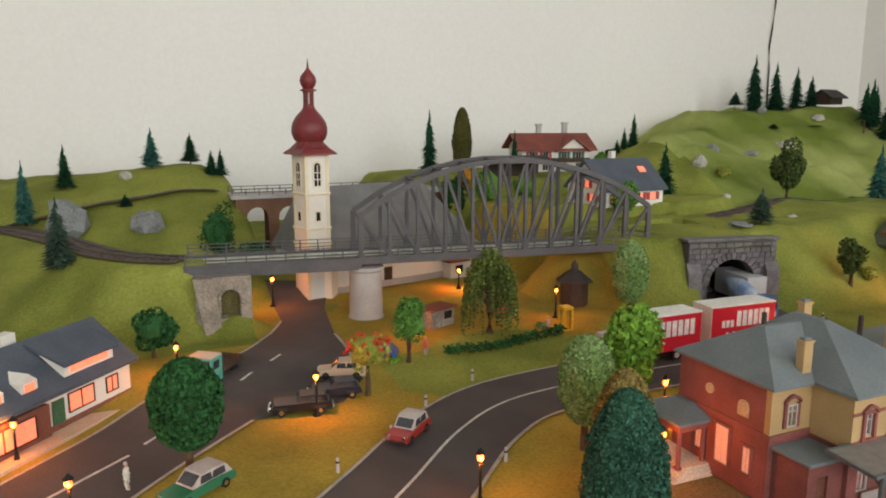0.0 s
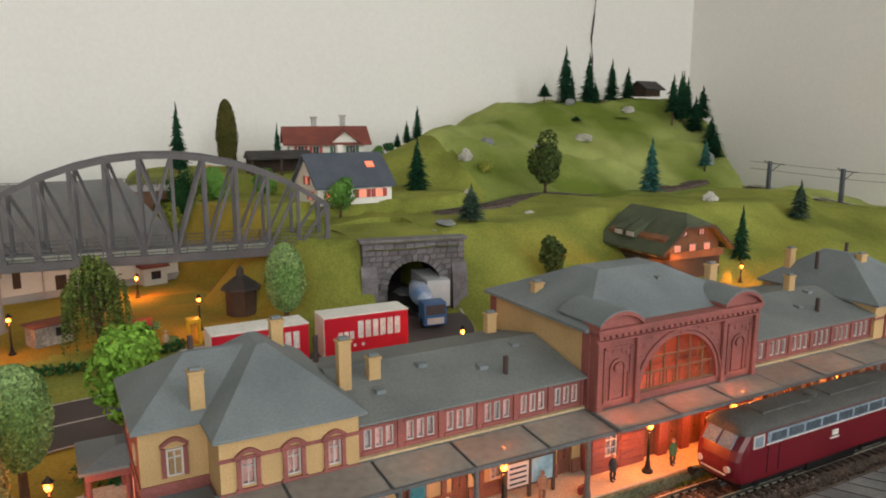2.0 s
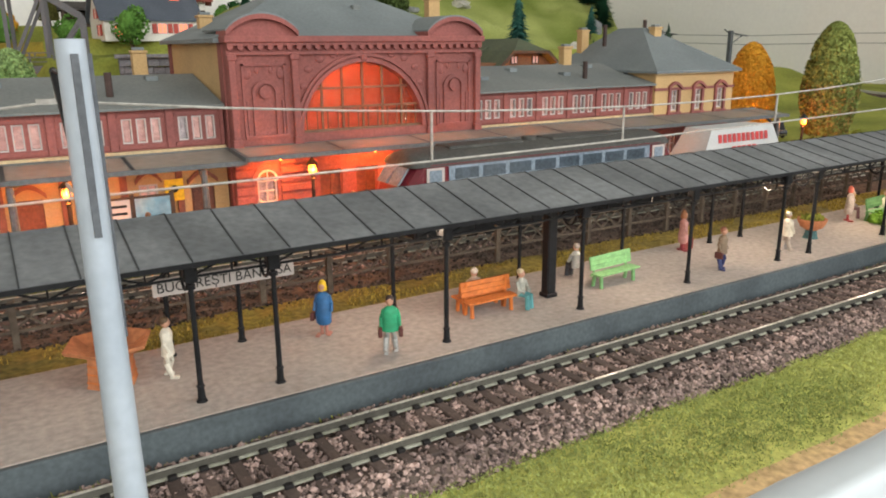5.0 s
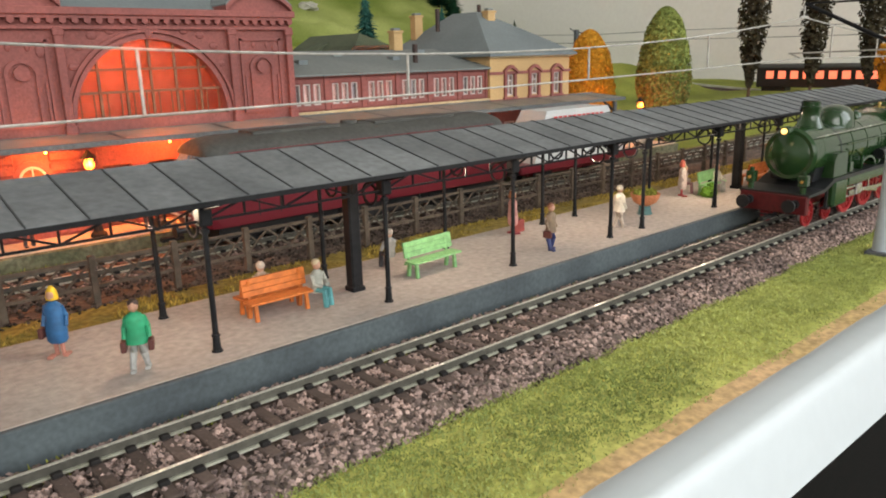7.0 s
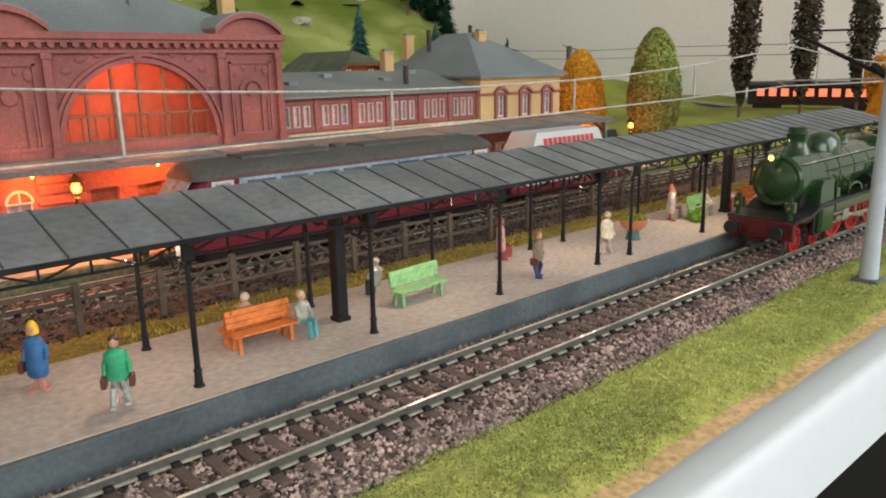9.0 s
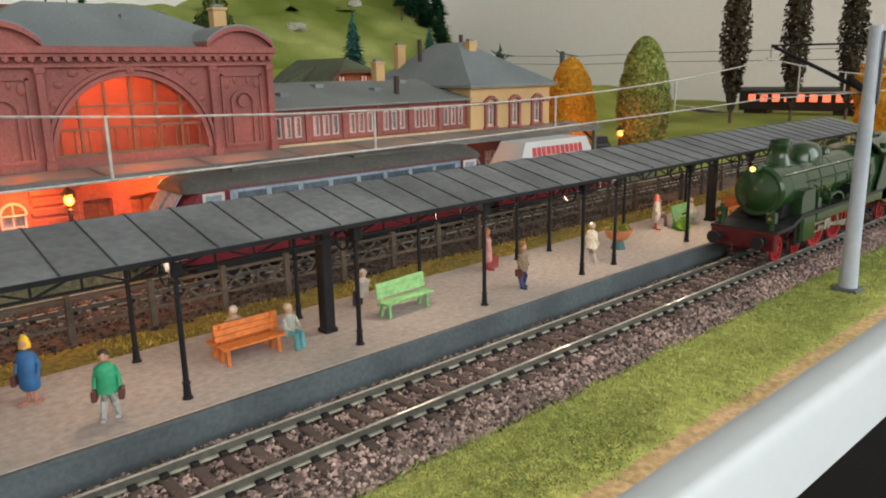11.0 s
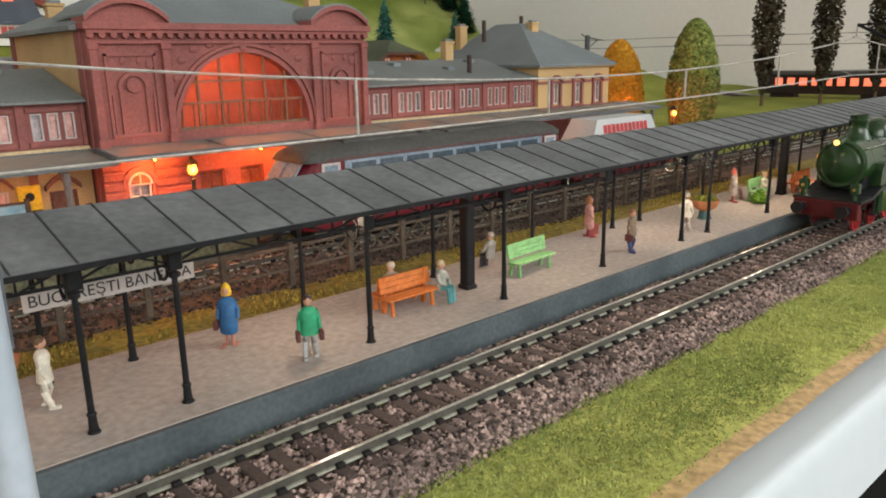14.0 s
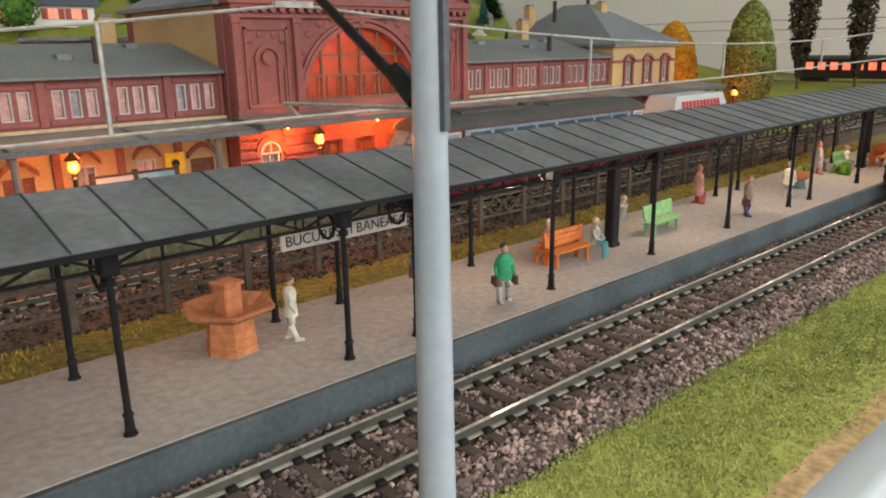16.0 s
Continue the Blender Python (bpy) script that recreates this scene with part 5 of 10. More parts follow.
for yo in (0.0, 5.2):
    part("bottom_chord", M().box(0, BL, yo - 0.22, yo + 0.22, ZD - 0.75, ZD + 0.15, 0.05), bridge_grey, bridge, "grey riveted bottom chord")
    for k in range(NP):
        u0, u1 = k / NP, (k + 1) / NP
        x0, x1 = BL * u0, BL * u1
        part("top_chord", M().beam((x0, yo, arch_z(u0)), (x1, yo, arch_z(u1)), 0.5, 0.55), bridge_grey, bridge)
        m = M().beam((x0, yo, arch_z(u0)), (x1, yo, ZD), 0.26, 0.3) if k < NP / 2 - 0.6 else (M().beam((x1, yo, arch_z(u1)), (x0, yo, ZD), 0.26, 0.3) if k > NP / 2 - 0.4 else M().beam((x0, yo, arch_z(u0)), (x1, yo, ZD), 0.22, 0.26).beam((x1, yo, arch_z(u1)), (x0, yo, ZD), 0.22, 0.26))
        part("diagonal", m, bridge_grey, bridge)
    for k in range(NP + 1):
        x = BL * k / NP
        w = 0.5 if k in (0, NP) else 0.34
        m = M()
        for s in (-1, 1):
            m.box(x - w / 2, x + w / 2, yo + s * 0.16 - 0.04, yo + s * 0.16 + 0.04, ZD, arch_z(k / NP))
        m.box(x - 0.06, x + 0.06, yo - 0.12, yo + 0.12, ZD, arch_z(k / NP))
        m.box(x - 0.35, x + 0.35, yo - 0.25, yo + 0.25, ZD, ZD + 0.5, 0.04)
        part("vertical_post", m, bridge_grey, bridge)
for k in range(2, NP - 1):
    u0, u1 = k / NP, (k + 1) / NP
    part("wind_brace", M().beam((BL * u0, 0, arch_z(u0)), (BL * u0, 5.2, arch_z(u0)), 0.25, 0.25).beam((BL * u0, 0, arch_z(u0)), (BL * u1, 5.2, arch_z(u1)), 0.15, 0.15).beam((BL * u0, 5.2, arch_z(u0)), (BL * u1, 0, arch_z(u1)), 0.15, 0.15), bridge_grey, bridge, "grey cross brace between the arches")
deck = M().box(-18.2, BL + 0.3, 0.25, 4.95, ZD - 0.55, ZD - 0.25)
for k in range(46):
    deck.box(-17.8 + k * 1.14, -17.2 + k * 1.14, 0.1, 5.1, ZD - 0.25, ZD - 0.1)
part("deck", deck, bridge_grey, bridge, "grey bridge deck")
for yo in (1.78, 3.43):
    part("rail", M().box(-18.2, BL + 0.3, yo - 0.06, yo + 0.06, ZD - 0.1, ZD + 0.12), rail_steel, bridge, "steel rail on the bridge")
for yo in (-0.35, 5.55):
    part("girder", M().box(-18.2, 0, yo - 0.12, yo + 0.12, ZD - 1.15, ZD + 0.05, 0.03).box(-18.2, 0, yo - 0.25, yo + 0.25, ZD - 1.2, ZD - 1.08).box(-18.2, 0, yo - 0.25, yo + 0.25, ZD - 0.02, ZD + 0.08), bridge_grey, bridge, "grey plate girder of the approach span")
    rl = M()
    for zz in (0.45, 0.85, 1.25):
        rl.box(-18.2, BL, yo - 0.04, yo + 0.04, ZD + zz, ZD + zz + 0.08)
    part("handrail", rl, bridge_grey, bridge, "grey handrail bars")
    for k in range(27):
        x = -18.0 + k * 2.0
        part("rail_post", M().box(x - 0.06, x + 0.06, yo - 0.06, yo + 0.06, ZD + 0.05, ZD + 1.33), bridge_grey, bridge)
pier = M().lathe([(2.05, 0), (2.0, 0.3), (1.85, 0.5), (1.78, 5.4), (2.0, 5.6), (2.0, 5.95)], 24, (0, 0, 1.7))
solo("bridge_pier", pier, pier_grey, "round pale grey bridge pier", "pier", 28.6, 75.6, 0, smooth=True)


def stone_courses(parent, x0, x1, z0, z1, y, hh, seed, material, hole=None, skew=0.0):
    """Single ashlar stones in courses on a wall face that looks to -y."""
    rg = random.Random(seed)
    z, row, shapes = z0, 0, {}
    while z < z1 - 0.05:
        x = x0 - (0.5 if row % 2 else 0) * hh
        zt = min(z1, z + hh)
        while x < x1 - 0.05:
            w = hh * rg.choice((1.2, 1.6, 2.0))
            a, b = max(x0, x), min(x1, x + w)
            x += w
            if b - a < 0.12 or (hole and hole((a + b) / 2, (z + zt) / 2)):
                continue
            key = (round((b - a) * 10), round((zt - z) * 10))
            if key not in shapes:
                shapes[key] = M().box(-key[0] / 20 + 0.02, key[0] / 20 - 0.02, -0.09, 0.05, -key[1] / 20 + 0.02, key[1] / 20 - 0.02, 0.035).data("stone", material)
            ob = new("stone", shapes[key])
            ob.parent = parent
            ob.location = ((a + b) / 2 * CM, (y - rg.uniform(0, 0.05)) * CM, (z + zt) / 2 * CM)
        z += hh
        row += 1


# tunnel mouth
PANG = math.degrees(math.atan2(62.5 - 64.9, 75.3 - 64.2))
portal = thing("tunnel_portal", "grey quarry-stone tunnel portal with a round arch", "tunnel", 64.2, 64.7, 1.3, PANG)
pw = M()
PW, PH, acx, ar, azs = 11.4, 8.2, 5.75, 3.1, 3.0
arc = [(acx - ar * math.cos(math.pi * k / 20), azs + ar * math.sin(math.pi * k / 20)) for k in range(21)]
pw.prism([(0, 0), (acx - ar, 0)] + arc + [(acx + ar, 0), (PW, 0), (PW, PH), (0, PH)], "y", 0, 1.4)
part("portal_wall", pw, mortar, portal, "grey masonry backing")
part("coping", M().box(-0.3, PW + 0.3, -0.25, 1.6, PH, PH + 0.35, 0.05), quarry, portal, "grey stone coping")
for k in range(17):
    a0, a1 = math.pi * k / 17 + 0.015, math.pi * (k + 1) / 17 - 0.015
    ri, ro = ar - 0.03, ar + 0.75
    part("voussoir", M().prism([(acx - ri * math.cos(a0), azs + ri * math.sin(a0)), (acx - ri * math.cos(a1), azs + ri * math.sin(a1)), (acx - ro * math.cos(a1), azs + ro * math.sin(a1)), (acx - ro * math.cos(a0), azs + ro * math.sin(a0))], "y", -0.2, 0.15), quarry, portal)
for bx in (-0.2, PW - 1.5):
    part("buttress", M().prism([(-1.0, 0), (-0.7, 4.6), (0.0, 5.8), (0.0, 0)], "x", bx, bx + 1.7), quarry, portal, "sloping grey stone buttress")


def in_arch(x, z):
    return (abs(x - acx) < ar + 0.7 and z < azs) or math.hypot(x - acx, z - azs) < ar + 0.75


stone_courses(portal, 0, PW, 0, PH, 0, 0.62, 21, quarry, in_arch)
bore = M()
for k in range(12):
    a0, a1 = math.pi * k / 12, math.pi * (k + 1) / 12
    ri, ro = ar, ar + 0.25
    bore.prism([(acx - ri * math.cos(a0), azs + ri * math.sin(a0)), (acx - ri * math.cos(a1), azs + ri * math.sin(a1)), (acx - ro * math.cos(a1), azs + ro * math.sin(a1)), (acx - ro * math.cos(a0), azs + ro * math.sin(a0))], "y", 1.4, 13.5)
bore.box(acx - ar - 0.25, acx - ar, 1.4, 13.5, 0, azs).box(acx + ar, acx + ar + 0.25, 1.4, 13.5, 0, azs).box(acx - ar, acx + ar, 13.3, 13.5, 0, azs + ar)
part("bore", bore, black_in, portal, "tunnel lining, its unlit depth as black colour")

# stone abutments at both ends of the bridge
abut_stone = mat("abutment_stone", (0.33, 0.28, 0.225), (0.22, 0.185, 0.15), rough=0.9, scale=1.3, fine=7.0, bump=0.8, grit=0.3, dist=0.05)
ab = thing("bridge_abutment", "pale rubble-stone abutment with a blind arch", "abutment", 10.3, 75.2, 1.6, -4)
arc = [(3.7 - 0.95 * math.cos(math.pi * k / 12), 3.9 + 0.95 * math.sin(math.pi * k / 12)) for k in range(13)]
part("masonry", M().prism([(0.3, -0.5), (5.8, -0.5), (5.8, 1.9), (0.3, 1.9)], "y", 0, 3.4).prism([(0.3, 1.9), (2.75, 1.9), (2.75, 3.9)] + arc[1:-1] + [(4.65, 3.9), (4.65, 1.9), (5.8, 1.9), (5.8, 6.2), (0.3, 6.2)], "y", 0, 3.4), abut_stone, ab, "rough pale masonry")
part("pilaster", M().prism([(1.2, -0.4), (2.9, -0.4), (2.1, 6.2), (0.1, 6.2)], "y", -0.55, 0.0), abut_stone, ab, "battered stone pilaster")
rg = random.Random(61)
for k in range(9):
    z0 = 1.95 + 0.44 * k
    for s_ in (-1, 1):
        if z0 < 3.9:
            cx_, cz_, an = 3.7 + s_ * 1.12, z0 + 0.2, 0.0
        else:
            an = math.pi * (k - 4.5) / 9.5
            cx_, cz_ = 3.7 + s_ * 1.12 * math.cos(an), 3.9 + 1.12 * math.sin(an)
        part("arch_stone", M().ball((cx_, -0.04, cz_), 0.2, 0.12, 0.2, 6, 4), abut_stone, ab)
part("niche", M().box(2.6, 4.8, 1.2, 1.5, 1.4, 5.2), earth, ab, "earth behind the arch")
ab2 = thing("bridge_abutment", "brown rubble-stone abutment under the bridge end", "abutment", 59.2, 70.6, 1.6, BANG)
part("masonry", M().prism([(0.0, 0), (0.35, 6.1), (4.9, 6.1), (5.2, 0)], "y", -0.2, 5.4), brown_brick, ab2, "brown brick masonry")
part("pilaster", M().prism([(-0.8, 0), (-0.5, 6.2), (0.1, 6.2), (0.1, 0)], "x", 3.2, 4.9), pale_stone, ab2, "pale stone corner")
part("niche", M().box(1.2, 2.4, -0.26, 0.0, 0, 4.2), black_in, ab2, "black slab for the niche's unlit depth")

# church
grey_shingle = mat("grey_shingle", (0.2, 0.2, 0.195), (0.16, 0.16, 0.155), rough=0.8, scale=0.7, fine=16.0, bump=0.4, grit=0.12)
church = thing("church", "white village church with a dark red onion-domed tower", "church", 25.5, 86.6, 1.9, 14)
W = 1.55
tw = M().box(-W, W, -W, W, 0, 17.6)
part("tower", tw, render_white, church, "white rendered tower")
for z in (6.7, 8.55, 12.7):
    part("string_course", M().box(-W - 0.18, W + 0.18, -W - 0.18, W + 0.18, z, z + 0.28, 0.05), cream_wall, church, "ochre string course")
for sx in (-1, 1):
    for sy in (-1, 1):
        part("quoin", M().box(min(sx * (W + 0.05), sx * (W - 0.4)), max(sx * (W + 0.05), sx * (W - 0.4)), min(sy * (W + 0.05), sy * (W - 0.4)), max(sy * (W + 0.05), sy * (W - 0.4)), 0, 17.6), cream_wall, church, "cream corner strip")
for rot in range(4):
    r4 = Matrix.Rotation(math.pi / 2 * rot, 4, "Z")
    f = M().box(-0.62, 0.62, -W - 0.09, -W + 0.02, 13.6, 16.1).prism([(-0.62, 16.1), (-0.45, 16.55), (0, 16.75), (0.45, 16.55), (0.62, 16.1)], "y", -W - 0.09, -W + 0.02).turned(r4)
    w = part("belfry_window", f, cream_wall, church, "cream belfry window surround")
    part("opening", M().box(-0.4, 0.4, -W - 0.12, -W - 0.02, 13.8, 16.1).prism([(-0.4, 16.1), (-0.28, 16.4), (0, 16.5), (0.28, 16.4), (0.4, 16.1)], "y", -W - 0.12, -W - 0.02).turned(r4), black_in, w, "black slab for the belfry opening's unlit depth")
    part("louvre", M().box(-0.4, 0.4, -W - 0.16, -W - 0.1, 14.5, 14.62).box(-0.4, 0.4, -W - 0.16, -W - 0.1, 15.3, 15.42).box(-0.05, 0.05, -W - 0.16, -W - 0.1, 13.8, 16.3).turned(r4), render_white, w, "pale bars")
    f2 = M().box(-0.38, 0.38, -W - 0.08, -W + 0.02, 9.5, 10.8).turned(r4)
    w2 = part("tower_window", f2, cream_wall, church, "small tower window surround")
    part("opening", M().box(-0.25, 0.25, -W - 0.11, -W - 0.02, 9.65, 10.65).turned(r4), black_in, w2)
part("skirt_roof", M().lathe([(3.35, 17.45), (3.3, 17.6), (2.4, 18.2), (1.75, 18.8), (1.6, 19.0)], 4, turn=math.pi / 4).lathe([(1.9, 18.3), (1.55, 19.0)], 16), onion_red, church, "dark red flared tower eave")
on = part("onion_dome", M().lathe([(1.45, 18.8), (1.85, 19.2), (2.1, 19.9), (2.12, 20.5), (1.95, 21.2), (1.5, 21.9), (0.95, 22.5), (0.68, 22.9), (0.62, 23.1)], 16), onion_red, church, "dark red onion dome", True)
ln = M()
for k in range(8):
    a = math.pi / 4 * k
    ln.cyl((0.52 * math.cos(a), 0.52 * math.sin(a), 23.0), (0.52 * math.cos(a), 0.52 * math.sin(a), 24.8), 0.12, n=6)
part("lantern", ln.cyl((0, 0, 23.0), (0, 0, 23.3), 0.66, n=12).cyl((0, 0, 24.6), (0, 0, 24.85), 0.68, n=12), onion_red, church, "open dark red lantern")
part("lantern_core", M().cyl((0, 0, 23.3), (0, 0, 24.6), 0.3, n=8), render_white, church, "pale lantern core")
part("upper_dome", M().lathe([(0.98, 24.8), (0.95, 24.95), (0.6, 25.1), (0.85, 25.5), (0.98, 25.95), (0.85, 26.5), (0.45, 27.0), (0.16, 27.4), (0.06, 28.1), (0.02, 28.6)], 16), onion_red, church, "small upper onion with a spike", True)
nave = M().box(1.0, 24.6, -0.6, 12.5, 0, 4.6)
part("nave", nave, render_white, church, "white rendered nave")
part("plinth", M().box(0.9, 24.7, -0.75, 12.6, 0, 0.9, 0.04), pier_grey, church, "grey plinth")
part("nave_roof", hip(M(), 0.6, 25.2, -1.1, 13.0, 4.7, 1.5, 20.5, 5.8, 6.1, 12.9, 0.2), grey_shingle, church, "plain grey nave roof")
for x, z0, z1 in ((5.9, 1.7, 4.2), (10.5, 3.2, 4.1), (13.2, 3.2, 4.2), (15.9, 3.2, 4.2), (18.4, 3.2, 4.2), (20.6, 3.6, 4.3)):
    w = part("nave_window", M().box(x - 0.55, x + 0.55, -0.66, -0.58, z0 - 0.15, z1 + 0.12), render_white, church, "white window surround")
    part("opening", M().box(x - 0.42, x + 0.42, -0.7, -0.64, z0, z1), timber_dark, w, "dark shuttered opening")
part("downpipe", M().cyl((8.6, -0.7, 0.2), (8.6, -0.7, 4.6), 0.09, n=6), pier_grey, church, "grey downpipe")
part("church_door", M().box(9.9, 11.1, -0.72, -0.58, 0, 2.6), timber_dark, church, "dark wooden church door")
ch = part("side_chapel", M().box(19.5, 22.4, -2.4, -0.6, 0, 2.3), render_white, church, "small white side chapel")
part("chapel_roof", M().prism([(-2.7, 2.25), (-2.7, 2.42), (-0.6, 3.3), (-0.6, 2.25)], "x", 19.2, 22.7), roof_red, ch, "red lean-to roof")
part("chapel_window", M().box(20.4, 21.6, -2.46, -2.38, 0.8, 1.8), dark_pane, ch)
ap = part("apse", M().prism([(-0.0, 5.4), (0.3, -1.2), (1.3, -2.1), (4.3, 0.5), (4.6, 0.5), (0.3, 6.0)], "z", 0, 4.4), render_white, church, "low white apse beside the tower")
part("apse_gable", M().prism([(-0.7, 2.1), (1.1, 3.6), (1.6, 2.1)], "y", -1.4, -0.7), onion_red, ap, "small dark red gable roof")
part("apse_window", M().box(0.5, 1.1, -1.26, -1.18, 1.2, 1.9), dark_pane, ap)

# viaduct behind the church
via = thing("viaduct", "brown brick viaduct with round arches and railings", "viaduct", 19.6, 107.5, 2.0, -2)
vm = M()
line = [(0, 0)]
for k in range(7):
    cx, r = k * 4.6 + 3.05, 1.55
    line += [(cx - r, 0)] + [(cx - r * math.cos(math.pi * j / 10), 7.2 + r * math.sin(math.pi * j / 10)) for j in range(11)] + [(cx + r, 0)]
vm.prism(line + [(33.4, 0), (33.4, 10.0), (0, 10.0)], "y", 0, 4.5)
part("arcade", vm, brown_brick, via, "brown brick arcade")
part("deck", M().box(-0.6, 33, -0.4, 4.9, 10.0, 10.6, 0.05), pier_grey, via, "grey deck slab")
for yo in (-0.3, 4.8):
    rl = M()
    for zz in (10.95, 11.4):
        rl.box(-0.6, 33, yo - 0.05, yo + 0.05, zz, zz + 0.1)
    for k in range(18):
        rl.box(-0.5 + k * 1.9, -0.38 + k * 1.9, yo - 0.05, yo + 0.05, 10.6, 11.5)
    part("railing", rl, bridge_grey, via, "grey railing")


def gable(m, L, D, zb, zr, over=0.5, t=0.3):
    """A gabled roof with its ridge along x over L x D."""
    for s in (-1, 1):
        y0, y1 = s * (D / 2 + over), 0.0
        ze = zb - (zr - zb) * over / (D / 2)
        m.prism([(y0, ze), (y0, ze + t), (y1, zr + t), (y1, zr)], "x", -L / 2 - over, L / 2 + over)
    return m


def gwalls(m, L, D, z1, zr):
    """Walls with gable ends."""
    m.box(-L / 2, L / 2, -D / 2, D / 2, 0, z1)
    m.prism([(-D / 2, z1), (0, zr), (D / 2, z1)], "x", -L / 2, L / 2)
    return m


def house_window(parent, x, y, z, w, hgt, face, frame=white_frame, pane=glow_pane, shutter=None, name="window"):
    """A small framed window on a wall that looks to -y (face 0), +x (1), +y (2) or -x (3)."""
    r4 = Matrix.Translation((x, y, 0)) @ Matrix.Rotation(math.pi / 2 * face, 4, "Z")
    f = M()
    t = 0.1
    for b in ((-w / 2 - t, -w / 2, z, z + hgt), (w / 2, w / 2 + t, z, z + hgt), (-w / 2 - t, w / 2 + t, z - t, z), (-w / 2 - t, w / 2 + t, z + hgt, z + hgt + t), (-0.04, 0.04, z, z + hgt)):
        f.box(b[0], b[1], -0.12, 0.0, b[2], b[3])
    ob = part(name, f.turned(r4), frame, parent, "framed window")
    part("pane", M().box(-w / 2, w / 2, -0.05, 0.0, z, z + hgt).turned(r4), pane, ob, "window pane")
    if shutter:
        for s in (-1, 1):
            part("shutter", M().box(s * (w / 2 + 0.42) - 0.26, s * (w / 2 + 0.42) + 0.26, -0.16, -0.02, z - 0.05, z + hgt + 0.05, 0.02).turned(r4), shutter, ob, "painted shutter")
    return ob


# white house with the blue-grey roof on the plateau
hs = thing("white_house", "white house with blue-grey slate roof and lit windows", "house", 71.2, 88.4, 11.2, 2)
part("wall", gwalls(M(), 10.6, 8.6, 2.6, 6.2), render_white, hs, "white rendered walls")
part("roof", gable(M(), 10.6, 8.6, 2.6, 6.3), roof_blue, hs, "blue-grey slate roof")
part("chimney", M().box(-0.4, 0.4, 0.6, 1.4, 5.4, 7.6, 0.03), render_white, hs, "white chimney")
part("skylight", M().box(2.6, 3.7, -0.5, 0.5, 0, 0.14).turned(Matrix.Translation((0, -1.9, 5.0)) @ Matrix.Rotation(math.atan2(3.7, 4.3), 4, "X")), glow_pane, hs, "glowing skylight")
for x in (1.0, 3.4):
    house_window(hs, x, -4.3, 0.9, 0.9, 1.0, 0, white_frame, glow_pane, shutter_red)
house_window(hs, -3.6, -4.3, 0.5, 1.1, 1.1, 0, white_frame, glow_pane)
house_window(hs, -5.3, -0.5, 2.6, 0.8, 1.0, 3, white_frame, glow_pane, shutter_red)
house_window(hs, -5.3, -1.8, 0.7, 1.0, 1.1, 3, white_frame, glow_pane, shutter_red)

# alpine house with the red roof at the wall
ah = thing("alpine_house", "white alpine house with a red tiled roof", "house", 80.8, 122.5, 13.4, -14)
part("wall", gwalls(M(), 13.0, 9.5, 4.6, 6.6), render_white, ah, "white rendered walls")
part("roof", gable(M(), 13.0, 9.5, 4.6, 6.9, 1.2), roof_red, ah, "red tiled low roof")
part("cross_gable", M().prism([(0.4, 4.2), (3.0, 6.4), (5.6, 4.2)], "y", -5.6, 0), render_white, ah, "white cross gable")
for s in (-1, 1):
    part("gable_roof", M().prism([(3.0, 6.4), (3.0, 6.75), (3.0 + s * 3.3, 4.15), (3.0 + s * 3.3, 3.85)], "y", -6.4, 0), roof_red, ah, "red gable roof")
for cx_, cz in ((-1.8, 8.6), (3.4, 8.9)):
    part("chimney", M().box(cx_ - 0.45, cx_ + 0.45, 0.3, 1.2, 6, cz, 0.04).box(cx_ - 0.6, cx_ + 0.6, 0.15, 1.35, cz, cz + 0.3), pier_grey, ah, "grey chimney")
for x in (-4.6, -2.0, 1.6, 4.4):
    house_window(ah, x, -4.75, 2.6, 0.9, 1.2, 0, white_frame, dark_pane, shutter_green if x > 0 else shutter_red)
    house_window(ah, x, -4.75, 0.5, 0.9, 1.2, 0, white_frame, dark_pane)
part("balcony", M().box(-6.4, 6.4, -5.7, -4.75, 2.0, 2.15).box(-6.4, 6.4, -5.72, -5.6, 2.15, 2.75), timber_dark, ah, "dark wooden balcony")
cp = thing("carport", "dark open wooden shelter with a flat roof", "shelter", 69.5, 113.5, 13.1, -5)
part("roof", M().box(-5, 5, -3, 3, 2.6, 3.0, 0.05).prism([(-3.2, 2.6), (0, 3.9), (3.2, 2.6)], "x", -5.2, 5.2), roof_dark, cp, "dark shingle roof")
for x in (-4.6, 0, 4.6):
    for y in (-2.6, 2.6):
        part("post", M().box(x - 0.2, x + 0.2, y - 0.2, y + 0.2, 0, 2.7), timber_dark, cp)
part("back_wall", M().box(-4.6, 4.6, 2.3, 2.6, 0, 2.6), timber_dark, cp, "dark board wall")

# timber chalet on the slope
cl = thing("chalet", "brown timber chalet with mossy green roof and lit windows", "house", 104.2, 61.5, 4.2, -92)
part("base", M().box(-5.4, 5.4, -4.6, 4.6, -1.0, 1.6, 0.05), timber_dark, cl, "dark boarded base")
part("wall", gwalls(M(), 10.4, 8.8, 4.0, 6.0).turned(Matrix.Translation((0, 0, 0))), timber, cl, "brown timber walls")
rf = M()
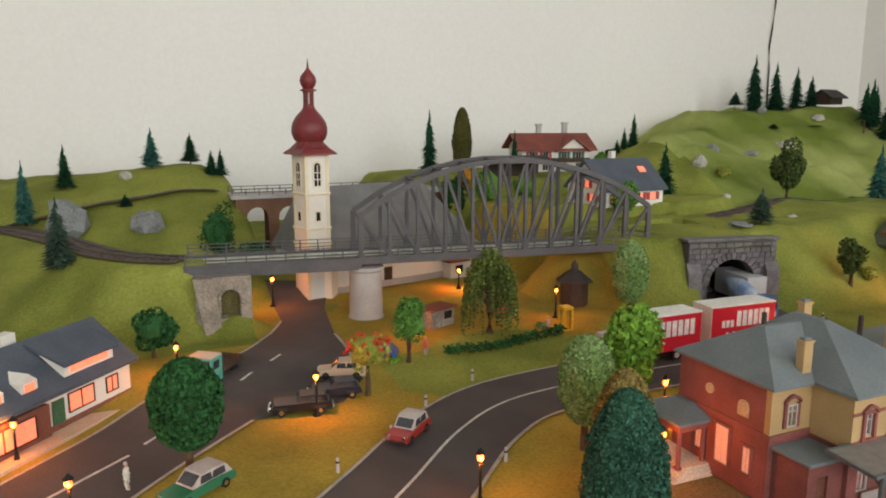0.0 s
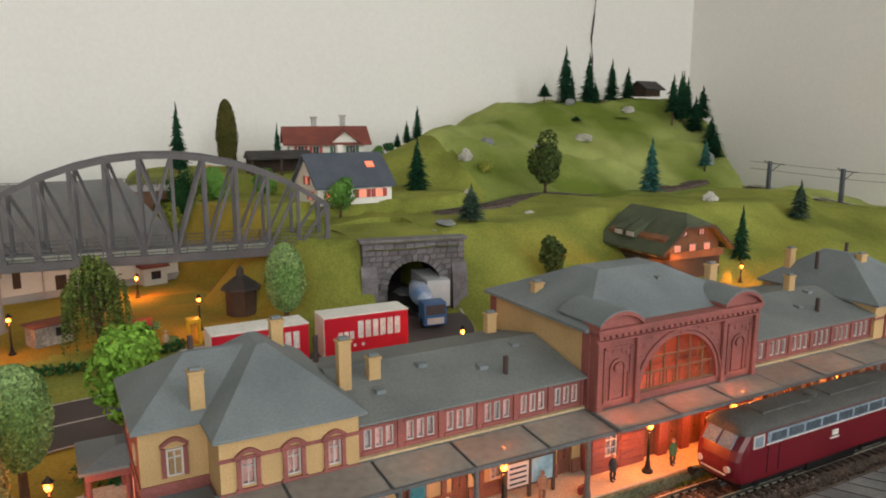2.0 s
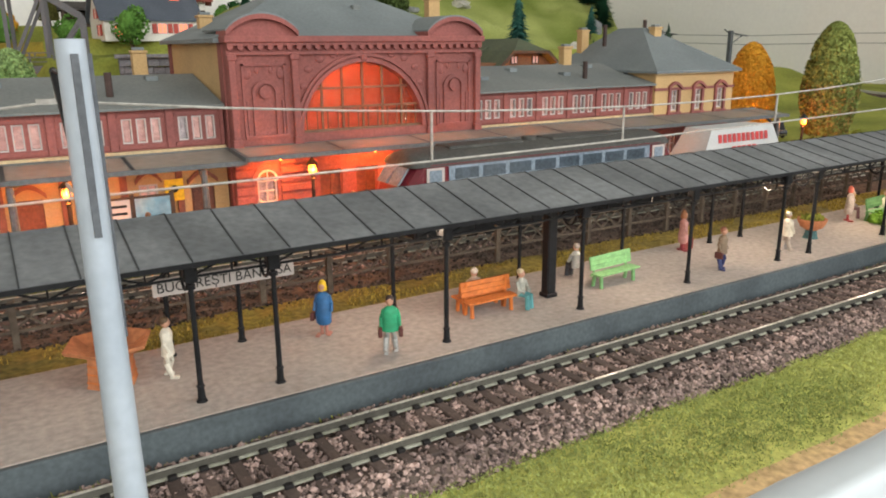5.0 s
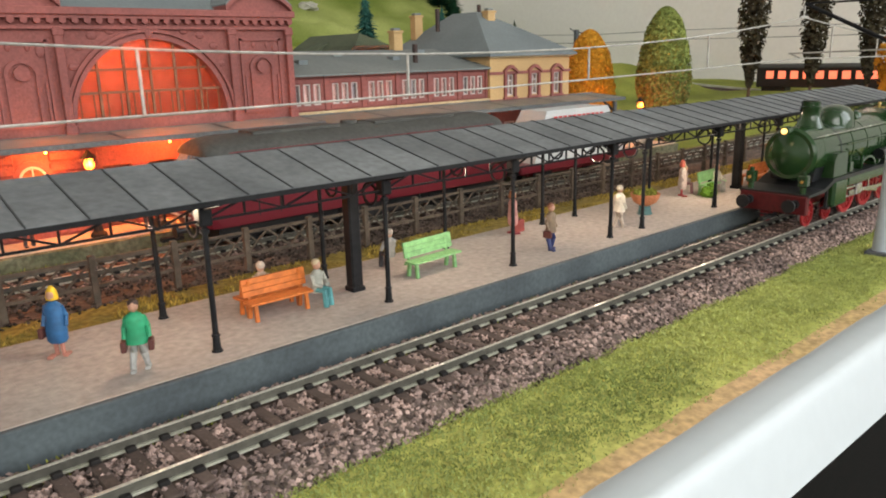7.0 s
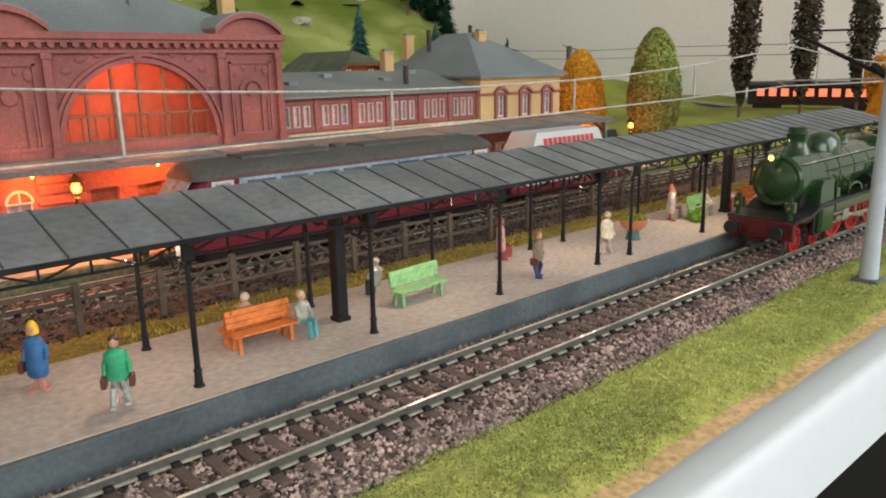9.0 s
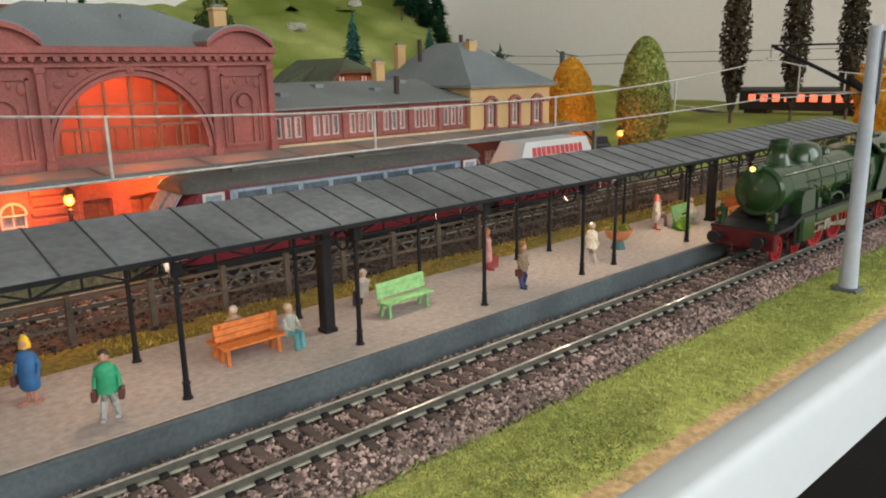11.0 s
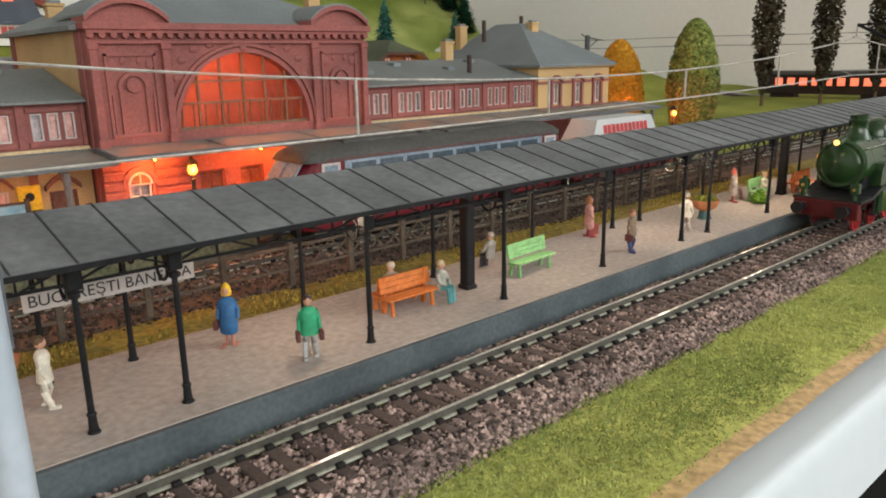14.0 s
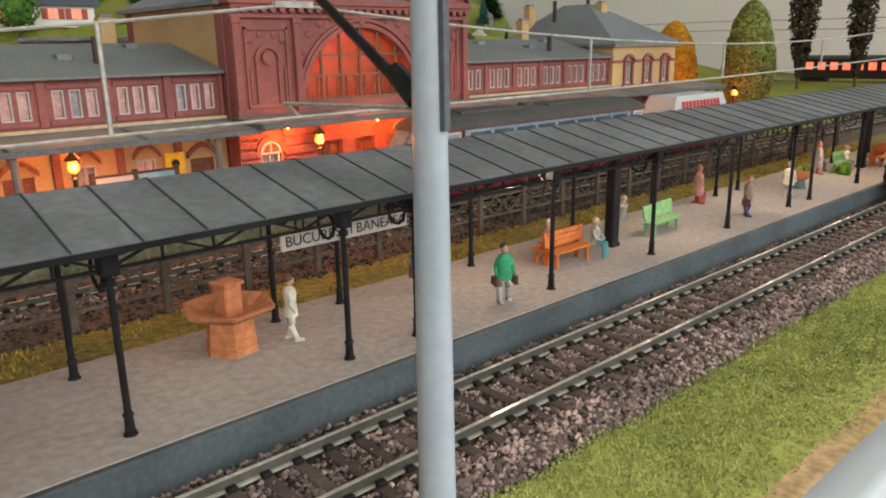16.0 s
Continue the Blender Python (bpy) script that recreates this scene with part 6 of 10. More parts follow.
for s in (-1, 1):
    rf.prism([(s * 5.7, 2.2), (s * 5.7, 2.5), (s * 2.2, 5.6), (s * 2.2, 5.3)], "x", -6.2, 6.4)
    rf.prism([(s * 2.2, 5.3), (s * 2.2, 5.6), (0, 6.9), (0, 6.6)], "x", -6.2, 4.0)
    rf.add([(4.0, s * 2.2, 5.6), (4.0, 0, 6.9), (6.4, s * 2.2, 5.6), (4.0, s * 2.2, 5.3), (4.0, 0, 6.6), (6.4, s * 2.2, 5.3)], [(0, 2, 1), (3, 4, 5), (0, 3, 5, 2), (2, 5, 4, 1), (1, 4, 3, 0)])
rf.add([(4.0, 0, 6.9), (6.4, -2.2, 5.6), (6.4, 2.2, 5.6), (4.0, 0, 6.6), (6.4, -2.2, 5.3), (6.4, 2.2, 5.3)], [(0, 1, 2), (3, 5, 4), (1, 4, 5, 2), (0, 3, 4, 1), (2, 5, 3, 0)])
part("roof", rf, roof_green, cl, "mossy green roof")
for x in (-2.6, -0.4):
    part("roof_dormer", M().prism([(-4.9, 3.5), (-4.9, 4.5), (-1.6, 6.1), (-1.6, 5.6)], "x", x - 0.85, x + 0.85), roof_green, cl, "long flat roof dormer")
    part("dormer_window", M().box(x - 0.7, x + 0.7, -5.0, -4.9, 3.75, 4.3), white_frame, cl, "pale dormer window")
for y in (-2.4, 0, 2.4):
    house_window(cl, 5.2, y, 2.2, 0.8, 0.9, 1, white_frame, glow_pane)
for y in (-1.4, 1.4):
    house_window(cl, 5.2, y, 4.3, 0.7, 0.7, 1, timber_dark, curtain)
for x in (-3, 0.5, 3.4):
    house_window(cl, x, -4.4, 1.9, 1.2, 1.1, 0, white_frame, glow_pane if x > 0 else dark_pane)
part("balcony", M().box(5.2, 6.2, -4.4, 4.4, 1.7, 1.85).box(6.1, 6.2, -4.4, 4.4, 1.85, 2.6), timber, cl, "brown wooden balcony")
part("barge_board", M().beam((6.5, -5.7, 2.4), (6.5, -2.2, 5.5), 0.12, 0.35).beam((6.5, -2.2, 5.45), (6.5, 2.2, 5.45), 0.12, 0.3).beam((6.5, 5.7, 2.4), (6.5, 2.2, 5.5), 0.12, 0.35), timber_dark, cl, "dark barge boards")

# shop house on the village street
sh = thing("shop_house", "white shop house with dark slate roof and lit windows", "house", -4.4, 58.6, 1.35, 49)
part("wall", gwalls(M(), 17.0, 7.6, 3.1, 5.6), render_white, sh, "white rendered walls")
part("roof", gable(M(), 17.0, 7.6, 3.1, 5.8, 0.5), roof_blue, sh, "dark blue-grey slate roof")
part("plinth", M().box(-8.6, 8.6, -3.92, 3.9, 0, 0.5, 0.03), brown_base, sh, "brown plinth")
part("shop_front", M().box(-8.0, -0.2, -4.3, -3.8, 0.0, 2.5, 0.04), brown_base, sh, "brown shop front")
house_window(sh, -4.2, -4.3, 0.6, 5.2, 1.5, 0, timber_dark, glow_pane, None, "shop_window")
house_window(sh, 3.2, -3.8, 1.0, 2.4, 1.3, 0, timber_dark, glow_pane, None)
house_window(sh, 6.4, -3.8, 1.1, 1.1, 1.1, 0, timber_dark, glow_pane, None)
part("door", M().box(0.4, 1.5, -3.9, -3.8, 0, 2.3), shutter_green, sh, "green shop door")
dm = part("dormer", M().prism([(-3.6, 3.6), (-3.6, 4.5), (-0.4, 5.8), (-0.4, 5.3)], "x", 2.0, 7.0), render_white, sh, "wide white dormer")
part("dormer_window", M().box(2.6, 6.4, -3.68, -3.6, 3.8, 4.35), glow_pane, dm, "glowing dormer window")
part("dormer_roof", M().prism([(-4.0, 4.45), (-4.0, 4.65), (-0.3, 5.95), (-0.3, 5.75)], "x", 1.7, 7.3), roof_blue, dm)
for x in (-1.0, -3.8, -6.2):
    d = part("dormer", M().prism([(x - 0.7, 3.5), (x - 0.7, 4.3), (x, 4.9), (x + 0.7, 4.3), (x + 0.7, 3.5)], "y", -3.5, -1.0), render_white, sh, "small pointed dormer")
    part("dormer_window", M().box(x - 0.42, x + 0.42, -3.58, -3.5, 3.65, 4.2), glow_pane, d)
part("chimney", M().box(1.0, 2.2, 0.8, 1.8, 4.6, 6.6, 0.04), render_white, sh, "white chimney")
solo("pavement", M().box(-9.2, 9.6, -5.6, -3.95, -0.2, 0.12, 0.03), paving, "sand-coloured pavement before the shop house", "pavement", -4.4, 58.6, 1.35, 49, kind="structure")

# hut on the hill top
hut = thing("log_hut", "dark log hut with a shingle roof on the hill", "hut", 165.5, 130.5, 26.6, 12)
part("wall", gwalls(M(), 6.0, 4.0, 2.0, 3.2), timber_dark, hut, "dark log walls")
part("roof", gable(M(), 6.0, 4.0, 2.0, 3.3, 0.9, 0.35), roof_dark, hut, "dark shingle roof")
# garden kiosk and shelter near the church
ki = thing("garden_pavilion", "dark round garden pavilion with a pointed roof", "pavilion", 52.6, 70.6, 2.0)
part("body", M().cyl((0, 0, 0), (0, 0, 2.9), 1.65, n=8), timber_dark, ki, "dark boarded body")
part("roof", M().lathe([(2.2, 2.8), (2.1, 3.0), (0.8, 4.0), (0.45, 4.2), (0.4, 4.8), (0.05, 5.3)], 8), roof_dark, ki, "dark pointed roof")
bs = thing("stone_shed", "small pale rendered shed with a dark window opening", "shed", 34.3, 68.8, 2.0, 24)
part("wall", M().box(-1.7, 1.7, -0.8, 1.2, 0, 1.9), pale_stone, bs, "pale rendered walls")
part("window", M().box(0.2, 1.3, -0.86, -0.78, 0.8, 1.6), dark_pane, bs, "dark window opening")
part("roof", M().box(-2.0, 2.0, -1.1, 1.5, 1.9, 2.04, 0.05), brown_base, bs, "flat brown roof")

# ---- trees and shrubs ----
def leafmat(name, c1, c2, vary=0.42):
    return mat(name, c1, c2, rough=0.8, scale=0.5, fine=8.0, bump=0.0, grit=0.25, island=vary, spec=0.08)


LEAF = {
    "moss": leafmat("leaf_moss", (0.085, 0.115, 0.035), (0.05, 0.075, 0.022)),
    "bright": leafmat("leaf_bright_green", (0.2, 0.36, 0.05), (0.13, 0.27, 0.035)),
    "pale": leafmat("leaf_pale_green", (0.26, 0.36, 0.15), (0.16, 0.27, 0.08)),
    "mid": leafmat("leaf_mid_green", (0.12, 0.25, 0.05), (0.08, 0.18, 0.035)),
    "dark": leafmat("leaf_dark_green", (0.035, 0.115, 0.035), (0.022, 0.075, 0.024)),
    "teal": leafmat("leaf_blue_green", (0.05, 0.135, 0.085), (0.03, 0.085, 0.055)),
    "olive": leafmat("leaf_olive", (0.3, 0.3, 0.06), (0.2, 0.23, 0.04)),
    "tan": leafmat("leaf_yellow_brown", (0.3, 0.22, 0.07), (0.2, 0.16, 0.05)),
    "orange": leafmat("leaf_orange", (0.62, 0.31, 0.035), (0.52, 0.25, 0.025), 0.16),
    "red": leafmat("leaf_red", (0.6, 0.05, 0.03), (0.45, 0.04, 0.03)),
    "brown": leafmat("twig_brown", (0.07, 0.06, 0.035), (0.045, 0.038, 0.025)),
    "willow": leafmat("leaf_willow", (0.13, 0.17, 0.04), (0.07, 0.1, 0.025)),
    "fir": leafmat("needle_dark_green", (0.016, 0.062, 0.028), (0.009, 0.04, 0.019)),
    "firblue": leafmat("needle_blue_green", (0.045, 0.14, 0.115), (0.03, 0.1, 0.08)),
    "sage": leafmat("leaf_sage", (0.27, 0.31, 0.085), (0.15, 0.19, 0.05)),
    "spruce": leafmat("needle_grey_green", (0.055, 0.09, 0.06), (0.03, 0.055, 0.038)),
    "box": leafmat("leaf_topiary", (0.11, 0.1, 0.03), (0.075, 0.075, 0.02)),
}
bark = mat("bark_brown", (0.12, 0.075, 0.045), (0.08, 0.05, 0.03), rough=0.9, scale=2.0, fine=12.0, bump=0.6)


def clump(m, p, s, rg, out=None):
    """A small leaf: one bent quad."""
    n = Vector((rg.gauss(0, 1), rg.gauss(0, 1), rg.gauss(0, 1)))
    if out is not None:
        n = n * 0.55 + Vector(out).normalized() * 1.0
    n.normalize()
    u = n.orthogonal().normalized()
    u = Matrix.Rotation(rg.uniform(0, 6.28), 3, n) @ u
    w = n.cross(u)
    p = Vector(p)
    a, b = s * rg.uniform(0.7, 1.3), s * rg.uniform(0.5, 0.9)
    k = n * s * 0.25
    m.add([p - u * a, p - w * b + k, p + u * a, p + w * b + k], [(0, 1, 2), (0, 2, 3)])


def crown(rg, c, rx, rz, count, size, egg=0.0, lumps=9):
    """A crown of many leaves set on overlapping lumps, with an uneven outline."""
    m = M()
    balls = []
    for _ in range(lumps):
        a, b = rg.uniform(0, 6.283), rg.uniform(-0.9, 0.9)
        cb = math.sqrt(1 - b * b)
        k = 0.55 * (1 - egg * max(0, b))
        balls.append((c[0] + rx * k * cb * math.cos(a), c[1] + rx * k * cb * math.sin(a), c[2] + rz * 0.62 * b, rg.uniform(0.42, 0.58)))
    balls.append((c[0], c[1], c[2], 0.62))
    for _ in range(count):
        bx, by, bz, f = rg.choice(balls)
        d = Vector((rg.gauss(0, 1), rg.gauss(0, 1), rg.gauss(0, 1))).normalized()
        q = rg.uniform(0.8, 1.04)
        clump(m, (bx + d.x * rx * f * q, by + d.y * rx * f * q, bz + d.z * rz * f * q), size, rg, d)
    return m


def core(c, rx, rz, rg):
    """The dense dark inside of a crown."""
    m = M().ball(c, rx * 0.72, rx * 0.72, rz * 0.76, 10, 7)
    m.v = [(x + rg.uniform(-.1, .1) * rx, y + rg.uniform(-.1, .1) * rx, z + rg.uniform(-.06, .06) * rz) for x, y, z in m.v]
    return m


def trunk(rg, r, z1, limbs, spread, zl):
    m = M().tube([(0, 0, -0.3), (rg.uniform(-.1, .1), rg.uniform(-.1, .1), z1 * 0.35), (rg.uniform(-.15, .15), rg.uniform(-.15, .15), z1 * 0.7), (0, 0, z1)], lambda t: r * (1.25 - 0.85 * t), 7)
    for k in range(limbs):
        a = 6.283 * k / max(1, limbs) + rg.uniform(-.4, .4)
        z0 = zl * rg.uniform(0.9, 1.3)
        e = (math.cos(a) * spread * rg.uniform(.6, 1), math.sin(a) * spread * rg.uniform(.6, 1), z0 + (z1 - z0) * rg.uniform(.5, .95))
        m.tube([(0, 0, z0), (e[0] * 0.5, e[1] * 0.5, (z0 + e[2]) / 2 - 0.1), e], lambda t: r * 0.55 * (1.1 - 0.85 * t), 5)
    return m


def leafy_tree(x, y, top, kind, rx, low, label, count=1500, size=0.24, egg=0.3, seed=1, z=None, second=None):
    """A deciduous model tree: crown from height low to top."""
    rg = random.Random(seed)
    z0 = h(x, y) if z is None else z
    hgt = top - z0
    t = thing("tree", label, "tree", x, y, z0)
    rz = (hgt - low) / 2
    part("trunk", trunk(rg, 0.08 + 0.025 * hgt, low + rz * 1.2, 6, rx * 0.75, low), bark, t, "brown trunk", True)
    cr = part("crown", crown(rg, (0, 0, low + rz), rx, rz, count, size, egg), LEAF[kind], t, "dense leafy crown")
    part("inner_leaves", core((0, 0, low + rz * (1 - 0.2 * egg)), rx * (1 - 0.3 * egg), rz * (1 - 0.2 * egg), rg), LEAF[kind], cr)
    if second:
        part("lower_leaves", crown(rg, (0, 0, low + rz * 0.55), rx * 1.02, rz * 0.55, count // 3, size), LEAF[second], cr, "differently coloured lower leaves")
    return t


def conifer(x, y, top, kind, r, label, seed=1, z=None, bare=0.08, tiers=26, spikes=13, slim=1.0):
    """A model fir: tapering trunk with drooping tiers of needles."""
    rg = random.Random(seed)
    z0 = h(x, y) if z is None else z
    hgt = top - z0
    t = thing("fir_tree", label, "tree", x, y, z0)
    part("trunk", M().cyl((0, 0, -0.3), (0, 0, hgt * 0.92), 0.09 + hgt * 0.012, 0.03, 6), bark, t, "brown trunk")
    m = M()
    for k in range(tiers):
        f = k / (tiers - 1)
        zz = hgt * (bare + (1 - bare) * f)
        rr = r * (1 - f) ** 0.85 * rg.uniform(0.82, 1.12) + 0.05
        for j in range(spikes if f < 0.8 else spikes // 2):
            a = 6.283 * (j + rg.random()) / spikes + k
            q = rr * rg.uniform(0.72, 1.12)
            dz = -hgt * 0.035 * rg.uniform(0.4, 1.5)
            ca, sa = math.cos(a), math.sin(a)
            w = 0.16 * q + hgt * 0.008
            up = hgt * 0.05
            m.add([(0.05 * ca, 0.05 * sa, zz + up), (0.55 * q * ca - w * sa, 0.55 * q * sa + w * ca, zz + dz * 0.3), (q * ca, q * sa, zz + dz), (0.55 * q * ca + w * sa, 0.55 * q * sa - w * ca, zz + dz * 0.3)], [(0, 1, 2), (0, 2, 3)])
    part("needles", m, LEAF[kind], t, "tiers of needles")
    return t


def topiary(x, y, top, kind, r, low, label, seed=1, second=None, oval=False, count=4200, leaf=0.17):
    """A dense tree with a smooth upright crown."""
    rg = random.Random(seed)
    z0 = h(x, y)
    hgt = top - z0
    t = thing("tree", label, "tree", x, y, z0)
    part("trunk", M().cyl((0, 0, -0.3), (0, 0, low + 1), 0.3, 0.22, 7), bark, t, "brown trunk")

    def wide(g):
        if oval:
            return r * math.sqrt(max(0.003, 1 - abs(2 * g - 1) ** 2.3))
        return r * math.sqrt(max(0.003, 1 - g ** 2.4)) * (0.72 + 0.28 * min(1, g / 0.35))

    def shape(n, z_a, z_b, size):
        m = M()
        for _ in range(n):
            f = rg.random()
            zz = z_a + (z_b - z_a) * f
            g = (zz - low) / (hgt - low)
            rr = wide(g)
            a = rg.uniform(0, 6.283)
            q = rr * (rg.uniform(0.88, 1.05) + 0.09 * smooth_noise(a * 2.2 + seed, zz * 1.1, 1.0))
            clump(m, (q * math.cos(a), q * math.sin(a), zz), size, rg, (math.cos(a), math.sin(a), (g - 0.4)))
        return m

    cr = part("crown", shape(count, low, hgt, leaf), LEAF[kind], t, "dense upright crown")
    pr = [(0.9 * wide(k / 10), low + (hgt - low) * 0.97 * k / 10) for k in range(11)]
    part("inner_leaves", M().lathe(pr, 12), LEAF[kind], cr)
    if second:
        part("lower_leaves", shape(count // 3, low, low + (hgt - low) * 0.45, leaf), LEAF[second], cr, "autumn-coloured lower leaves")
    return t


def bush(x, y, r, hgt, kind, label, seed=1, name="bush", z=None):
    rg = random.Random(seed)
    m = crown(rg, (0, 0, hgt * 0.45), r, hgt * 0.55, int(220 * r * r) + 160, 0.2)
    m.add(*(lambda c: (c.v, c.f))(core((0, 0, hgt * 0.4), r, hgt * 0.5, rg)))
    return solo(name, m, LEAF[kind], label, "bush", x, y, h(x, y) if z is None else z)


leafy_tree(38.9, 42.4, 10.2, "bright", 2.5, 2.2, "bright green round leafy model tree", 2600, 0.26, 0.35, 2, 1.3)
topiary(32.4, 39.0, 9.4, "pale", 1.8, 1.9, "pale green upright leafy model tree", 3, None, True, 6500, 0.13)
topiary(30.2, 32.0, 9.6, "tan", 2.1, 0.5, "yellow-brown dense model tree", 4, None, False, 9000, 0.12)
topiary(28.0, 28.9, 9.8, "teal", 2.4, 0.2, "dense rounded blue-green tree beside the station", 5, None, False, 11000, 0.12)
leafy_tree(27.6, 60.0, 7.7, "mid", 1.9, 1.9, "small mid-green tree beside the car park", 1500, 0.22, 0.3, 6)
topiary(55.6, 64.2, 10.4, "pale", 1.9, 1.5, "pale green tree with white blossom", 7, None, True, 4500, 0.16)
topiary(7.1, 45.4, 9.1, "dark", 2.1, 2.2, "oval dark green street tree", 8, None, True, 4200, 0.22)
leafy_tree(6.2, 69.5, 6.6, "dark", 2.1, 0.9, "dark green tree with glossy leaves", 1600, 0.25, 0.1, 9)
leafy_tree(21.9, 54.6, 6.6, "olive", 1.9, 2.2, "sparse olive tree with red blossom", 420, 0.22, 0.1, 10, 1.3)
leafy_tree(68.6, 82.6, 15.4, "mid", 1.9, 1.0, "small green tree before the white house", 1000, 0.22, 0.3, 11)
leafy_tree(104.0, 86.6, 20.2, "moss", 2.7, 1.3, "tall lobed dark olive tree on the meadow", 3200, 0.3, 0.45, 12)
topiary(111.6, 25.9, 11.9, "sage", 2.2, 1.9, "broad upright sage green tree turning golden below", 14, "tan", False, 9000, 0.14)
topiary(110.2, 32.4, 10.4, "orange", 2.3, 0.6, "orange autumn tree beside the station", 15, None, False, 13000, 0.12)
topiary(64.1, 126.0, 25.3, "box", 1.9, 1.5, "tall brown-green clipped tree by the wall", 16)
leafy_tree(86.6, 60.6, 9.4, "moss", 1.9, 1.2, "thin dark tree on the slope beside the tunnel", 1000, 0.26, 0.3, 18)
leafy_tree(128.0, 13.0, 10.5, "orange", 3.2, 1.2, "large golden autumn tree", 4500, 0.2, 0.3, 17)

# hill firs: x, y, top, radius
for k, (x, y, top, r, kind, bare) in enumerate((
    (135.0, 130, 29.0, 1.3, "fir", 0.35), (141.6, 131, 37.0, 2.0, "fir", 0.02), (148.4, 131, 35.6, 1.9, "fir", 0.02), (155.2, 131, 34.8, 1.6, "fir", 0.02),
    (160.2, 131, 33.0, 1.7, "fir", 0.02), (145.0, 133, 31.0, 1.1, "fir", 0.02), (152.0, 133, 29.5, 1.1, "fir", 0.02), (160.0, 116, 30.6, 1.5, "fir", 0.3), (163.4, 117, 31.4, 1.5, "fir", 0.1),
    (165.6, 118.5, 31.6, 1.4, "fir", 0.1), (168.0, 119.5, 30.4, 1.4, "fir", 0.1), (165.0, 114, 26.0, 2.0, "fir", 0.05), (172.5, 119, 28.6, 1.9, "fir", 0.05), (159.5, 103, 19.0, 1.9, "fir", 0.02), (162.5, 107.0, 22.0, 2.0, "fir", 0.02),
    (135.4, 119, 22.0, 1.0, "fir", 0.02), (148.4, 119.5, 21.2, 1.4, "fir", 0.02), (85.8, 94.8, 19.3, 1.9, "fir", 0.02), (126.1, 86.6, 18.7, 1.9, "firblue", 0.06), (80.7, 69.9, 14.6, 1.6, "spruce", 0.12),
    (54.8, 119.6, 24.4, 1.6, "fir", 0.1), (9.6, 125.8, 21.7, 1.6, "firblue", 0.08), (15.4, 125.1, 20.9, 1.5, "fir", 0.12), (18.0, 120.2, 18.4, 1.2, "fir", 0.02), (19.6, 121.6, 18.5, 1.1, "fir", 0.02),
    (-2.7, 122, 19.4, 1.3, "fir", 0.06), (-7.3, 112, 17.6, 1.4, "firblue", 0.08), (-1.9, 86.0, 15.2, 1.75, "spruce", 0.02), (5.2, 111.5, 13.0, 0.9, "fir", 0.02),
    (97.4, 118, 24.0, 1.2, "fir", 0.05), (95.2, 118, 21.4, 0.9, "fir", 0.05), (92.8, 117, 19.3, 0.8, "fir", 0.05), (70.6, 117.5, 21.0, 1.1, "fir", 0.05),
    (135.7, 65, 12.9, 1.7, "spruce", 0.08), (117.5, 60.2, 10.6, 1.3, "fir", 0.08), (152.5, 99.0, 17.5, 1.3, "firblue", 0.2),
)):
    conifer(x, y, top + (0.2 if y > 110 and x > 120 else 0), kind, r * (1.65 if y > 100 and x > 120 else 1.35), {"fir": "slender dark green model fir on the hillside", "firblue": "blue-green model spruce on the grass", "spruce": "grey-green model spruce on the grass"}[kind], 100 + k, None, bare)

# dark poplars by the right-hand wall
for k, (x, y, top) in enumerate(((150.5, 38.0, 23.0), (158.0, 33.5, 23.5), (166.0, 29.5, 24.0))):
    rg = random.Random(200 + k)
    t = thing("poplar", "slender dark brown poplar", "tree", x, y, h(x, y), group="poplars")
    part("trunk", M().cyl((0, 0, -0.3), (0, 0, 16), 0.22, 0.05, 6), bark, t, "thin trunk")
    m = M()
    for _ in range(3000):
        f = rg.random()
        rr = 1.8 * math.sin(math.pi * (0.02 + 0.95 * f)) ** 0.95 * rg.uniform(0.3, 1.05)
        a = rg.uniform(0, 6.283)
        clump(m, (rr * math.cos(a) + rg.uniform(-.2, .2), rr * math.sin(a), 1.6 + (top - 5) * f), 0.32, rg, (math.cos(a), math.sin(a), 1.0))
    part("crown", m, LEAF["brown"], t, "dark thin crown")

# weeping willow
rg = random.Random(77)
wl = thing("willow", "weeping willow with hanging green branches", "tree", 38.2, 64.4, h(38.2, 64.4))
part("trunk", trunk(rg, 0.42, 6.5, 7, 2.4, 3.0), bark, wl, "grey-brown trunk", True)
m = M()
for _ in range(230):
    a, q = rg.uniform(0, 6.283), 2.7 * rg.random() ** 0.7
    zt = 8.8 - 0.42 * q * q + rg.uniform(-.5, .3)
    ln_ = rg.uniform(2.4, 6.2) * (0.55 + q / 4.5)
    for j in range(16):
        f = j / 15
        clump(m, (q * math.cos(a) * (1 + 0.12 * f), q * math.sin(a) * (1 + 0.12 * f), zt - ln_ * f), 0.19, rg)
part("crown", m, LEAF["willow"], wl, "hanging willow strands")
# red blossom on the sparse tree
rg = random.Random(78)
m = M()
for _ in range(80):
    a, b = rg.uniform(0, 6.283), rg.uniform(0.4, 1)
    clump(m, (21.9 - 0 + 2.0 * b * math.cos(a) - 21.9, 2.0 * b * math.sin(a), 3.4 + rg.uniform(0, 1.5)), 0.24, rg)
solo("blossom", m, LEAF["red"], "bright red blossom sprays on the sparse tree", "blossom", 21.9, 54.6, 1.3)

